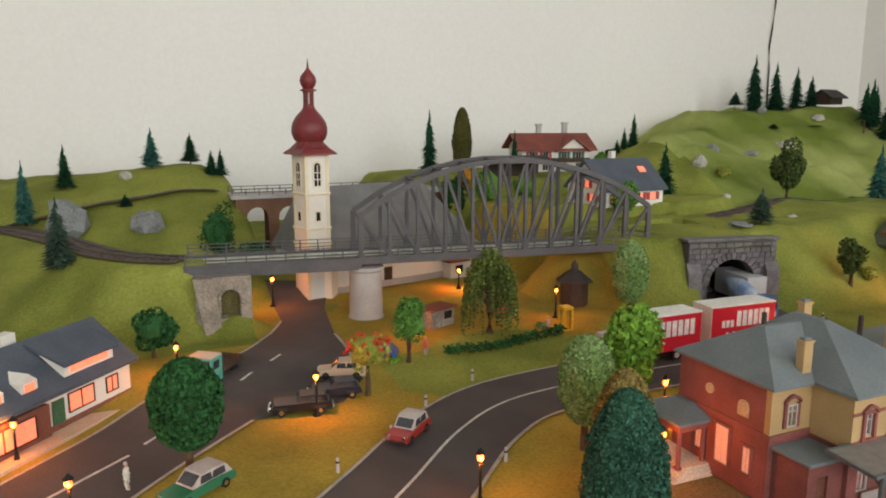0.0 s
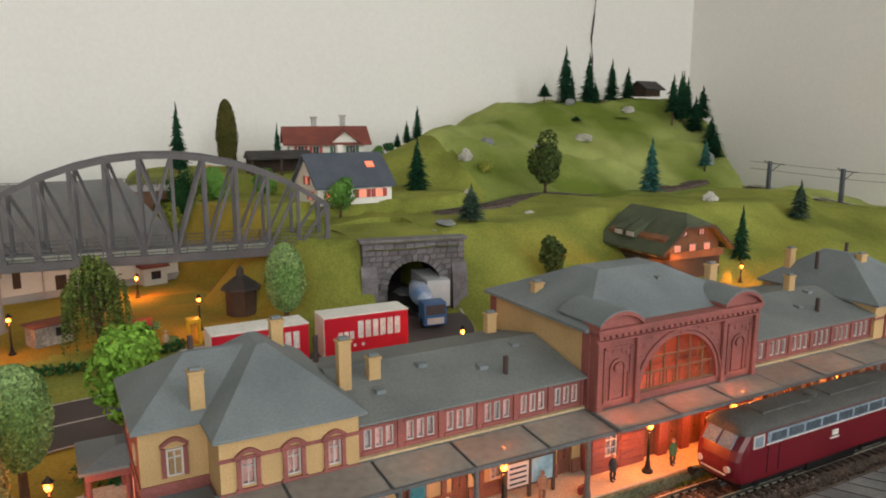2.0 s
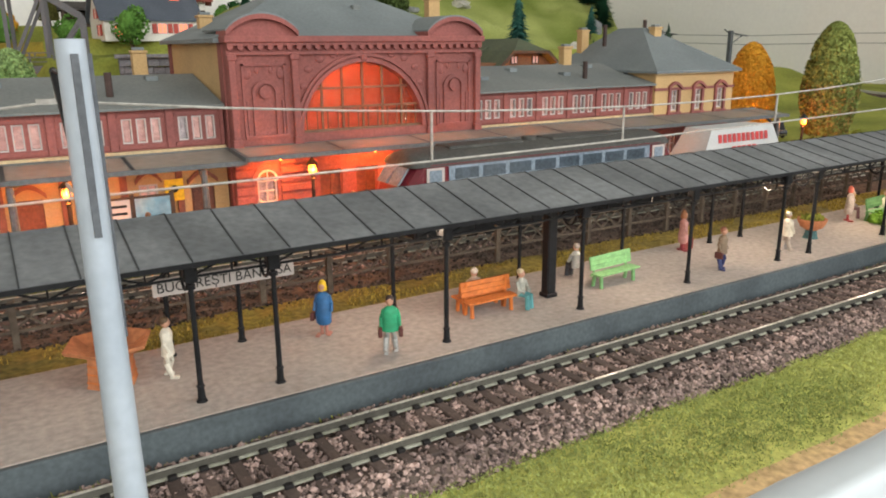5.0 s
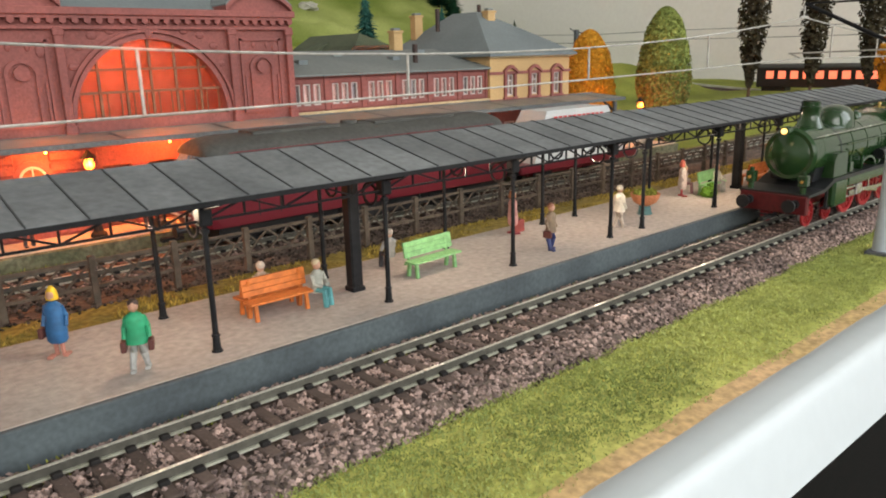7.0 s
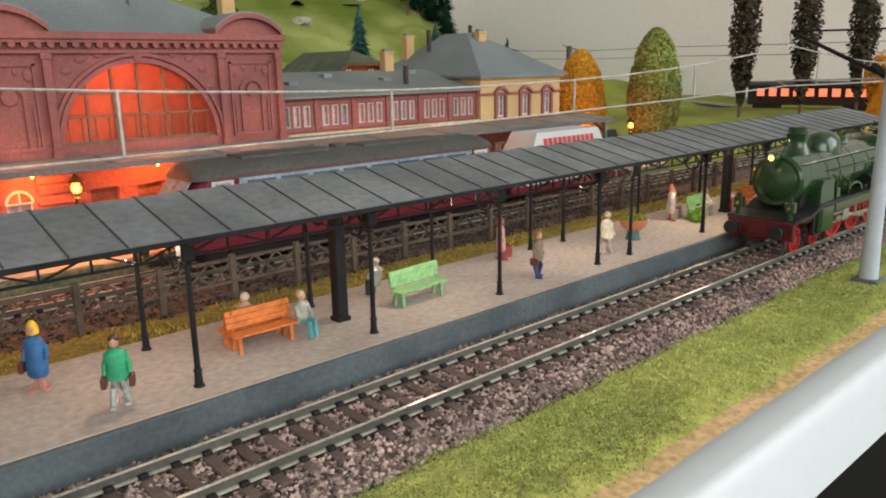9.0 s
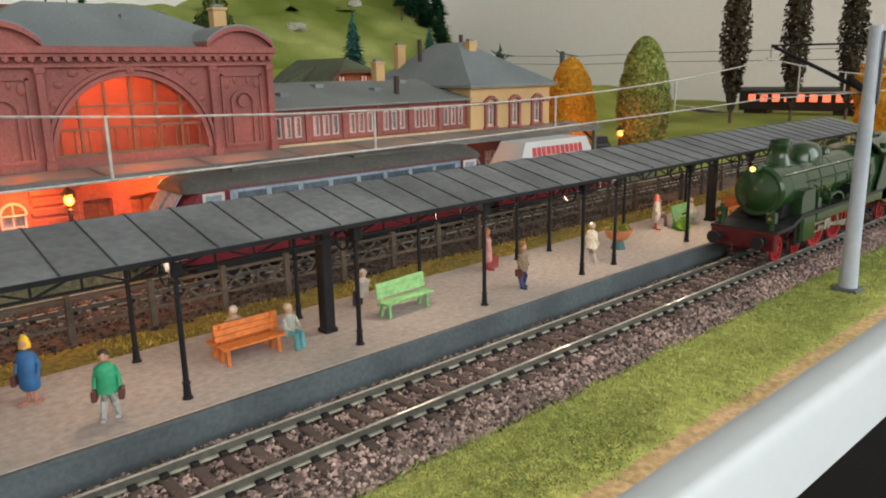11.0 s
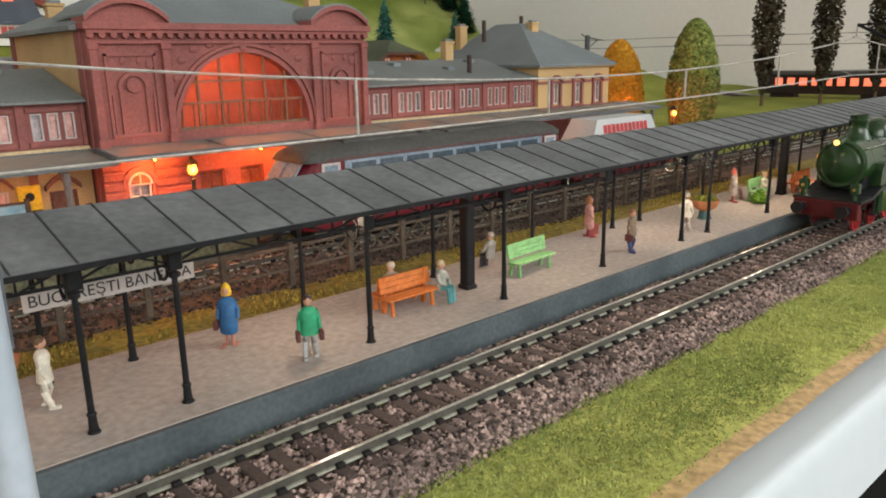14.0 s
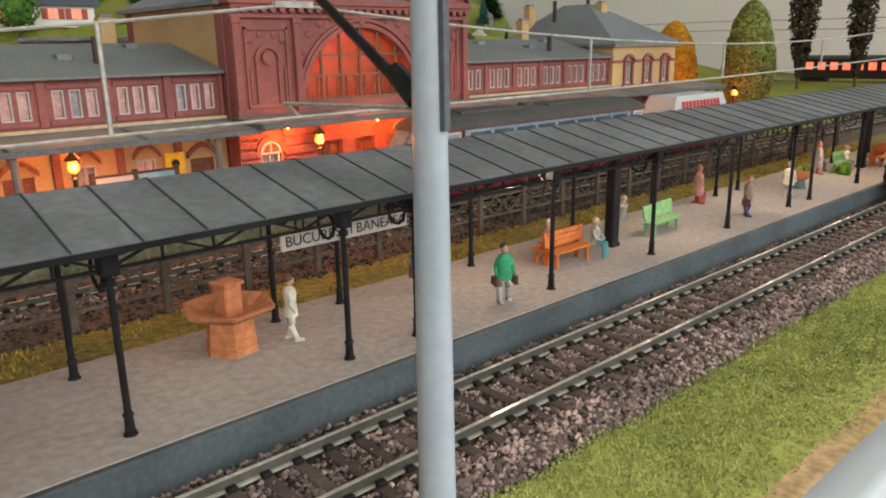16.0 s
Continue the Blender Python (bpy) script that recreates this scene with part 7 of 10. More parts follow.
# hedges and bushes
def hedge(pts, w, hh, kind, label, seed):
    rg = random.Random(seed)
    m = M()
    line = spline(pts, 0.3)
    for x, y in line:
        z = h(x, y)
        for _ in range(16):
            clump(m, (x + rg.uniform(-w, w), y + rg.uniform(-w, w), z + hh * rg.uniform(0.15, 1.0)), 0.2, rg, (rg.uniform(-1, 1), rg.uniform(-1, 1), 0.8))
    ribbon(line, w * 0.7, hh * 0.75, m)
    return solo("hedge", m, LEAF[kind], label, "hedge")


hedge([(31.8, 60.3), (36.3, 59.9), (40.8, 60.8), (45.0, 61.6)], 0.45, 0.95, "dark", "low dark green hedge along the garden", 31)
hedge([(35.5, 40.2), (36.6, 38.8), (37.6, 37.2)], 0.6, 1.0, "dark", "low dark hedge beside the station", 32)
hedge([(110, 27.6), (116, 28.0), (121, 28.4)], 0.6, 1.2, "olive", "low olive hedge beside the platform end", 33)
for k, (x, y, r, hh, kind) in enumerate(((91.0, 61.5, 1.2, 1.6, "olive"), (110.5, 64, 2.0, 2.6, "dark"), (26.3, 60.6, 0.7, 0.6, "bright"), (19.0, 92, 2.6, 3.4, "dark"), (15.6, 96.0, 2.5, 6.6, "dark"), (-4, 72, 2.0, 2.4, "olive"), (-1, 74.5, 1.6, 1.6, "olive"), (44.6, 64.2, 0.7, 0.5, "pale"), (43.5, 69.5, 0.8, 0.6, "pale"), (88.5, 116.5, 1.4, 2.0, "mid"), (90.6, 115.6, 1.2, 1.6, "dark"), (97.8, 94.5, 1.2, 1.8, "olive"), (57.5, 110, 2.0, 3.0, "orange"), (50.5, 100, 2.4, 5.0, "olive"), (56, 100, 2.4, 6.0, "mid"), (33.2, 24.5, 1.8, 1.3, "bright"), (45.5, 103, 2.0, 6.0, "brown"), (52.5, 104, 2.2, 7.5, "dark"), (64.5, 103, 2.0, 3.5, "mid"))):
    bush(x, y, r, hh, kind, {"dark": "dark green shrub", "olive": "olive green shrub", "bright": "bright green shrub", "pale": "pale green shrub", "mid": "green shrub", "orange": "orange-brown autumn shrub", "brown": "dark brown bare shrub"}[kind] + " on the grass", 300 + k)
# rocks on the hill
rock = mat("pale_rock", (0.52, 0.5, 0.44), (0.36, 0.35, 0.3), rough=0.9, scale=0.8, fine=6.0, bump=0.7, dist=0.05)
rock_grey = mat("grey_rock", (0.26, 0.27, 0.27), (0.18, 0.19, 0.19), rough=0.9, scale=0.6, fine=6.0, bump=0.7, dist=0.05)
for k, (x, y, sx, sz, mt) in enumerate(((96.7, 98.8, 1.5, 1.3, rock), (103.5, 103.0, 1.4, 1.0, rock_grey), (132.5, 113.0, 2.4, 1.0, rock), (127.7, 75.1, 1.5, 1.2, rock), (72.0, 70.5, 1.9, 0.5, rock_grey), (77.0, 69.8, 1.6, 0.4, rock_grey), (7.7, 104.5, 2.7, 1.9, rock_grey), (-2.2, 107.5, 3.3, 3.6, rock_grey), (5.6, 121.5, 1.2, 0.8, rock), (156.5, 101.5, 1.2, 2.0, rock_grey), (88.5, 84.0, 0.8, 0.4, rock), (94.0, 76.5, 0.9, 0.3, rock), (120.0, 110.0, 1.6, 0.6, rock_grey), (139.0, 126.0, 1.3, 0.9, rock_grey), (152.5, 122.0, 1.6, 1.0, rock))):
    rg = random.Random(400 + k)
    m = M().ball((0, 0, 0.2 * sz), sx, sx * 0.75, sz, 9, 6)
    m.v = [(a + rg.uniform(-.18, .18) * sx, b + rg.uniform(-.18, .18) * sx, max(-0.5, c + rg.uniform(-.2, .2) * sz)) for a, b, c in m.v]
    solo("rock", m, mt, "pale weathered rock on the grass" if mt is rock else "grey weathered rock on the grass", "rock", x, y, h(x, y), rg.uniform(0, 90))

# ---- vehicles on rails ----
loco_green = mat("loco_green_gloss", (0.017, 0.046, 0.014), (0.013, 0.036, 0.011), rough=0.16, scale=0.6, fine=8.0, bump=0.05, grit=0.06, coat=0.25, spec=0.4)
loco_black = mat("loco_black", (0.018, 0.019, 0.02), (0.009, 0.01, 0.011), rough=0.4, scale=0.8, bump=0.1, spec=0.25)
loco_red = mat("loco_wheel_red", (0.27, 0.014, 0.016), (0.2, 0.01, 0.012), rough=0.4, scale=1.0, bump=0.05, grit=0.1)
bright_steel = mat("bright_steel", (0.6, 0.58, 0.55), rough=0.25, metal=0.9, bump=0.0)
coal = mat("coal", (0.035, 0.037, 0.045), (0.018, 0.019, 0.024), rough=0.3, scale=4.0, bump=0.3, island=0.5, spec=0.8)
brass = mat("lamp_brass", (0.5, 0.35, 0.1), rough=0.3, metal=0.8, bump=0.0)
lamp_glow = mat("warm_lamp_glow", (1.0, 0.75, 0.35), emit=2.2, emit_col=(1.0, 0.55, 0.12), bump=0.0)
wine_red = mat("wine_red_paint", (0.125, 0.009, 0.017), (0.105, 0.008, 0.015), rough=0.35, scale=0.5, bump=0.03, grit=0.05, coat=0.3)
roof_grey = mat("loco_roof_grey", (0.065, 0.065, 0.058), (0.05, 0.05, 0.046), rough=0.7, scale=0.8, fine=10.0, bump=0.15)
pale_line = mat("pale_line", (0.62, 0.62, 0.6), rough=0.5, bump=0.0)
# base colour lightened for the pale room mirrored in the window band
blue_glass = mat("pale_reflection_glass", (0.24, 0.3, 0.36), (0.17, 0.22, 0.27), rough=0.1, scale=1.0, bump=0.0, spec=0.8)
slate_pane = mat("slate_blue_glass", (0.075, 0.1, 0.125), (0.055, 0.075, 0.095), rough=0.1, bump=0.0, spec=0.8)
wagon_white = mat("wagon_white", (0.46, 0.48, 0.48), (0.4, 0.42, 0.42), rough=0.6, scale=0.6, bump=0.1, grit=0.06)
letter_red = mat("letter_red", (0.5, 0.05, 0.05), rough=0.6, bump=0.0)


def wheel(parent, x, y, z, r, t, spokes, material, side=-1, counter=False):
    """A spoked wheel with rim, hub and flange, standing in the x-z plane."""
    m = M()
    n = 24
    for k in range(n):
        a0, a1 = 6.2832 * k / n, 6.2832 * (k + 1) / n
        for ri, ro, y0, y1 in ((r * 0.82, r, -t / 2, t / 2),):
            q = [(x + ri * math.cos(a0), z + ri * math.sin(a0)), (x + ri * math.cos(a1), z + ri * math.sin(a1)), (x + ro * math.cos(a1), z + ro * math.sin(a1)), (x + ro * math.cos(a0), z + ro * math.sin(a0))]
            m.prism(q, "y", y + y0, y + y1)
    m.cyl((x, y - t * 0.7, z), (x, y + t * 0.5, z), r * 0.2, n=10)
    for k in range(spokes):
        a = 6.2832 * k / spokes
        m.beam((x + r * 0.15 * math.cos(a), y, z + r * 0.15 * math.sin(a)), (x + r * 0.85 * math.cos(a), y, z + r * 0.85 * math.sin(a)), t * 0.6, r * 0.09)
    if counter:
        pts = [(x + r * 0.84 * math.cos(a), z + r * 0.84 * math.sin(a)) for a in [math.pi * 0.15 + 0.7 * math.pi * k / 8 for k in range(9)]]
        m.prism(pts, "y", y - t * 0.4, y + t * 0.3)
    ob = part("wheel", m, material, parent, "red spoked wheel")
    part("tyre", M().cyl((x, y + 0.02, z), (x, y + t / 2 + 0.02, z), r * 1.04, n=24), bright_steel, ob, "steel tyre")
    return ob


def steam_loco(x0, y):
    """Green express locomotive: smokebox front at the low-x end, running towards -x."""
    t = thing("steam_locomotive", "glossy dark green steam locomotive with red wheels", "locomotive", x0, y, RAIL_Z)
    ZB, R = 3.08, 1.12
    # frame and buffer beam
    part("frame", M().box(0.9, 17.2, -0.5, 0.5, 0.75, 1.48), loco_red, t, "red bar frame")
    bb = part("buffer_beam", M().box(0.75, 1.05, -1.45, 1.45, 0.75, 1.55, 0.05), mat("beam_dark_red", (0.09, 0.008, 0.009), rough=0.45), t, "dark red buffer beam")
    for s in (-1, 1):
        b = part("buffer", M().cyl((0.05, s * 0.98, 1.2), (0.15, s * 0.98, 1.2), 0.28, n=14).cyl((0.15, s * 0.98, 1.2), (0.8, s * 0.98, 1.2), 0.12, n=10).cyl((0.55, s * 0.98, 1.2), (0.85, s * 0.98, 1.2), 0.19, n=10), loco_black, bb, "black buffer")
    part("coupling", M().box(-0.2, 0.9, -0.12, 0.12, 0.5, 0.66, 0.03).cyl((0.4, -0.5, 0.7), (0.4, 0.5, 0.7), 0.04, n=6), loco_black, t, "black coupling hook")
    # running board: low at the front, ramp, then along the side
    rb = M()
    rb.prism([(0.8, 1.5), (0.8, 1.62), (2.3, 1.68), (3.3, 2.02), (17.0, 2.02), (17.0, 1.86), (3.4, 1.86), (2.4, 1.52)], "y", -1.5, 1.5)
    part("running_board", rb, loco_black, t, "black running board")
    for s in (-1, 1):
        part("valance", M().prism([(4.9, 1.5), (4.9, 1.86), (16.4, 1.86), (16.4, 0.9), (14.2, 1.1), (13.0, 1.5)], "y", min(s * 1.5, s * 1.42), max(s * 1.5, s * 1.42)), loco_green, t, "green valance")
        part("cylinder", M().box(3.3, 4.75, min(s * 1.1, s * 1.54), max(s * 1.1, s * 1.54), 0.72, 1.9, 0.12), loco_green, t, "green outside cylinder")
        part("slide_box", M().prism([(3.3, 2.02), (3.3, 2.75), (3.55, 3.05), (4.65, 3.05), (4.75, 2.02)], "y", min(s * 0.75, s * 1.42), max(s * 0.75, s * 1.42)), loco_green, t, "green valve chest")
        # motion
        for q0, q1, rw, rh in (((5.2, 1.42, 1.15), (10.9, 1.42, 0.92), 0.07, 0.16), ((4.7, 1.42, 1.38), (6.4, 1.42, 1.38), 0.08, 0.08), ((4.7, 1.42, 1.0), (6.4, 1.42, 1.0), 0.08, 0.08), ((6.3, 1.47, 1.2), (8.5, 1.47, 0.85), 0.07, 0.14), ((5.0, 1.36, 1.65), (7.6, 1.36, 1.5), 0.06, 0.08), ((7.4, 1.4, 1.7), (7.6, 1.4, 0.9), 0.08, 0.12)):
            part("rod", M().beam((q0[0], s * q0[1], q0[2]), (q1[0], s * q1[1], q1[2]), rw, rh), bright_steel, t, "bright steel rod")
        part("crosshead", M().box(5.9, 6.5, s * 1.42 - 0.1, s * 1.42 + 0.1, 0.95, 1.45, 0.03), bright_steel, t, "steel crosshead")
        for k, (wx, r) in enumerate(((2.2, 0.56), (4.15, 0.5))):
            wheel(t, wx, s * 0.86, r, r, 0.16, 10, loco_red)
        for k, wx in enumerate((6.3, 8.6, 10.9)):
            wheel(t, wx, s * 0.86, 1.03, 1.03, 0.18, 16, loco_red, counter=True)
        wheel(t, 15.1, s * 0.86, 0.62, 0.62, 0.16, 10, loco_red)
        # splashers
        for wx in (7.6, 9.8):
            sp = M()
            for k in range(8):
                a0, a1 = math.pi * k / 8, math.pi * (k + 1) / 8
                sp.prism([(wx - 0.95 * math.cos(a0), 2.02 + 0.55 * math.sin(a0)), (wx - 0.95 * math.cos(a1), 2.02 + 0.55 * math.sin(a1)), (wx - 0.82 * math.cos(a1), 2.02 + 0.45 * math.sin(a1)), (wx - 0.82 * math.cos(a0), 2.02 + 0.45 * math.sin(a0))], "y", min(s * 0.7, s * 1.3), max(s * 0.7, s * 1.3))
            part("splasher", sp, loco_green, t, "green wheel splasher")
        part("step", M().box(2.9, 3.25, s * 1.3 - 0.15, s * 1.3 + 0.15, 0.7, 0.78).box(3.0, 3.1, s * 1.3 - 0.05, s * 1.3 + 0.05, 0.7, 1.5), loco_black, t)
        # front lamps
        lp = part("front_lamp", M().cyl((1.05, s * 1.12, 1.62), (1.05, s * 1.12, 1.95), 0.13, n=8).box(0.88, 1.22, s * 1.12 - 0.2, s * 1.12 + 0.2, 1.9, 2.4, 0.05).cyl((1.05, s * 1.12, 2.4), (1.05, s * 1.12, 2.55), 0.1, n=8), loco_green, t, "green front lamp")
        part("lens", M().cyl((0.82, s * 1.12, 2.14), (0.9, s * 1.12, 2.14), 0.07, n=12), brass, lp, "brass-rimmed lens")
    # boiler
    part("smokebox", M().cyl((2.1, 0, ZB), (4.6, 0, ZB), R * 1.02, n=32).cyl((1.95, 0, ZB), (2.1, 0, ZB), R * 0.93, R * 1.02, n=32), loco_green, t, "green smokebox", True)
    door = part("smokebox_door", M().cyl((1.62, 0, ZB), (1.95, 0, ZB), R * 0.35, R * 0.8, n=28).cyl((1.55, 0, ZB), (1.7, 0, ZB), 0.13, n=10), loco_green, t, "conical green smokebox door", True)
    part("boiler", M().cyl((4.6, 0, ZB), (12.2, 0, ZB + 0.04), R, R * 1.0, n=32), loco_green, t, "green boiler barrel", True)
    for bx in (3.0, 4.6, 6.1, 7.8, 9.6, 11.2):
        part("boiler_band", M().cyl((bx - 0.07, 0, ZB), (bx + 0.07, 0, ZB), R * 1.025, n=32), loco_green if bx != 4.6 else loco_black, t, "", True)
    part("firebox", M().prism([(-1.3, 2.02), (-1.35, 3.0), (-1.2, 3.8), (-0.75, 4.35), (0, 4.5), (0.75, 4.35), (1.2, 3.8), (1.35, 3.0), (1.3, 2.02)], "x", 11.4, 13.4), loco_green, t, "green firebox", True)
    part("saddle", M().prism([(-0.9, 1.9), (-1.0, 2.6), (1.0, 2.6), (0.9, 1.9)], "x", 2.4, 4.6), loco_black, t, "black smokebox saddle")
    part("chimney", M().lathe([(0.62, 0), (0.5, 0.25), (0.42, 0.45), (0.42, 0.75), (0.44, 0.78), (0.44, 0.92), (0.4, 0.95), (0.4, 1.15), (0.34, 1.15)], 18, (3.75, 0, ZB + R - 0.1)), loco_green, t, "green chimney", True)
    part("steam_dome", M().lathe([(0.95, 0), (0.92, 0.35), (0.85, 0.65), (0.62, 0.9), (0.3, 1.02), (0.02, 1.06)], 22, (6.5, 0, ZB + R - 0.3), 1.25, 0.85), loco_green, t, "rounded green dome", True)
    part("sand_dome", M().lathe([(0.3, 0), (0.28, 0.25), (0.15, 0.38), (0.02, 0.4)], 12, (8.9, 0, ZB + R - 0.08)), loco_green, t, "", True)
    part("safety_valve", M().box(11.9, 12.3, -0.25, 0.25, ZB + R, ZB + R + 0.3, 0.04).cyl((12.0, 0, ZB + R), (12.0, 0, ZB + R + 0.55), 0.07, n=6), brass, t, "brass safety valve")
    for s in (-1, 1):
        a = math.radians(38)
        yy, zz = s * (R + 0.1) * math.cos(a), ZB + (R + 0.1) * math.sin(a)
        part("handrail", M().tube([(2.3, yy, zz), (12.6, yy, zz + 0.05)], 0.035, 6), bright_steel, t, "steel handrail")
        part("pipe", M().tube([(5.8, s * 1.32, 3.0), (6.4, s * 1.36, 2.75), (6.6, s * 1.36, 2.1)], 0.06, 6).tube([(4.8, s * 1.3, 3.35), (9.6, s * 1.3, 3.35), (9.9, s * 1.3, 2.1)], 0.045, 6), loco_green, t, "thin green pipes")
        pump = M().cyl((11.0, s * 1.42, 2.1), (11.0, s * 1.42, 3.0), 0.2, n=12).cyl((11.0, s * 1.42, 3.0), (11.0, s * 1.42, 3.5), 0.13, n=10).cyl((11.0, s * 1.42, 2.5), (11.0, s * 1.42, 2.6), 0.26, n=12)
        part("air_pump", pump, loco_green, t, "green air pump", True)
        part("tank", M().cyl((8.9, s * 1.25, 2.5), (10.3, s * 1.25, 2.5), 0.26, n=14), loco_black, t, "", True)
        part("injector", M().box(5.2, 5.6, s * 1.25 - 0.12, s * 1.25 + 0.12, 2.02, 2.5, 0.03).cyl((5.4, s * 1.25, 2.5), (5.4, s * 1.25, 2.8), 0.07, n=6), loco_green, t)
    # top headlight
    hl = part("head_lamp", M().cyl((1.35, 0, ZB + 1.05), (1.75, 0, ZB + 1.05), 0.2, n=12), loco_green, t, "green top lamp")
    part("lens", M().cyl((1.3, 0, ZB + 1.05), (1.36, 0, ZB + 1.05), 0.12, n=12), lamp_glow, hl, "glowing lens")
    # cab
    for s in (-1, 1):
        cab = M()
        y0, y1 = min(s * 1.5, s * 1.42), max(s * 1.5, s * 1.42)
        cab.box(13.3, 14.1, y0, y1, 1.4, 4.0).box(14.1, 16.0, y0, y1, 1.4, 2.75).box(14.1, 16.0, y0, y1, 3.75, 4.0).box(14.95, 15.1, y0, y1, 2.75, 3.75).box(15.9, 16.1, y0, y1, 1.4, 4.0)
        cab.prism([(12.4, 2.02), (12.4, 2.2), (13.3, 4.0), (13.3, 2.02)], "y", y0, y1)
        part("cab_side", cab, loco_green, t, "green cab side with two windows")
    part("cab_front", M().box(13.25, 13.35, -1.42, 1.42, 2.0, 4.4), loco_green, t, "green cab front")
    pts = [(1.62 * math.sin(math.radians(-68 + 136 * k / 12)), 3.55 + 1.15 * math.cos(math.radians(-68 + 136 * k / 12))) for k in range(13)]
    roof = M().prism(pts + [(q[0] * 0.96, q[1] - 0.1) for q in reversed(pts)], "x", 12.6, 16.9)
    part("cab_roof", roof, loco_green, t, "curved green cab roof", True)
    part("roof_vent", M().box(14.2, 15.4, -0.5, 0.5, 4.66, 4.85, 0.05), loco_green, t, "roof ventilator")
    for s in (-1, 1):
        part("cab_step", M().box(16.1, 16.7, s * 1.35 - 0.12, s * 1.35 + 0.12, 0.5, 0.6).box(16.1, 16.7, s * 1.35 - 0.12, s * 1.35 + 0.12, 1.0, 1.1).box(16.15, 16.25, s * 1.35 - 0.05, s * 1.35 + 0.05, 0.5, 1.6), loco_green, t)
        part("number_plate", M().box(14.4, 15.2, s * 1.52 - 0.01, s * 1.52 + 0.01, 2.1, 2.3), brass, t, "small brass plate")
    # tender
    td = part("tender_body", M().box(17.3, 25.4, -1.45, 1.45, 1.35, 3.4, 0.08).prism([(-1.45, 3.4), (-1.3, 3.85), (-1.2, 3.85), (-1.2, 3.4)], "x", 17.3, 23.5).prism([(1.2, 3.4), (1.2, 3.85), (1.3, 3.85), (1.45, 3.4)], "x", 17.3, 23.5), loco_green, t, "green tender body")
    rg = random.Random(9)
    cm = M()
    for _ in range(420):
        x, yy = rg.uniform(17.4, 23.2), rg.uniform(-1.15, 1.15)
        cm.stone((x, yy, 3.5 + 0.75 * math.cos(yy * 1.1) * min(1, (x - 17.2) / 1.2) * rg.uniform(0.7, 1.0)), rg.uniform(0.1, 0.2), rg)
    tagged(part("coal_load", cm, coal, td, "shiny black coal"), kind="stuff")
    part("tender_frame", M().box(17.4, 25.3, -1.15, 1.15, 0.6, 1.3), loco_red, t, "red tender frame")
    for s in (-1, 1):
        for wx in (18.6, 20.6, 22.6, 24.4):
            wheel(t, wx, s * 0.9, 0.56, 0.56, 0.16, 10, loco_red)
        for wx in (18.6, 20.6, 22.6, 24.4):
            part("axle_box", M().box(wx - 0.25, wx + 0.25, s * 1.2 - 0.1, s * 1.2 + 0.1, 0.4, 0.85, 0.04), loco_red, t)
    return t


steam_loco(87.3, TRACK1_Y)
bulb_light("loco_lamp_light", 87.7, TRACK1_Y, 5.4, 0.0005, (1.0, 0.7, 0.35), 0.15)


def bars(parent, x0, x1, z0, z1, y, material, heights, name="lettering"):
    """Lettering of a trade mark as plain bars."""
    n = len(heights)
    for k, q in enumerate(heights):
        a = x0 + (x1 - x0) * k / n
        b = x0 + (x1 - x0) * (k + 0.78) / n
        part("mark_bar", M().box(a, b, y - 0.015, y + 0.015, z0, z0 + (z1 - z0) * q), material, parent, "plain coloured bar")


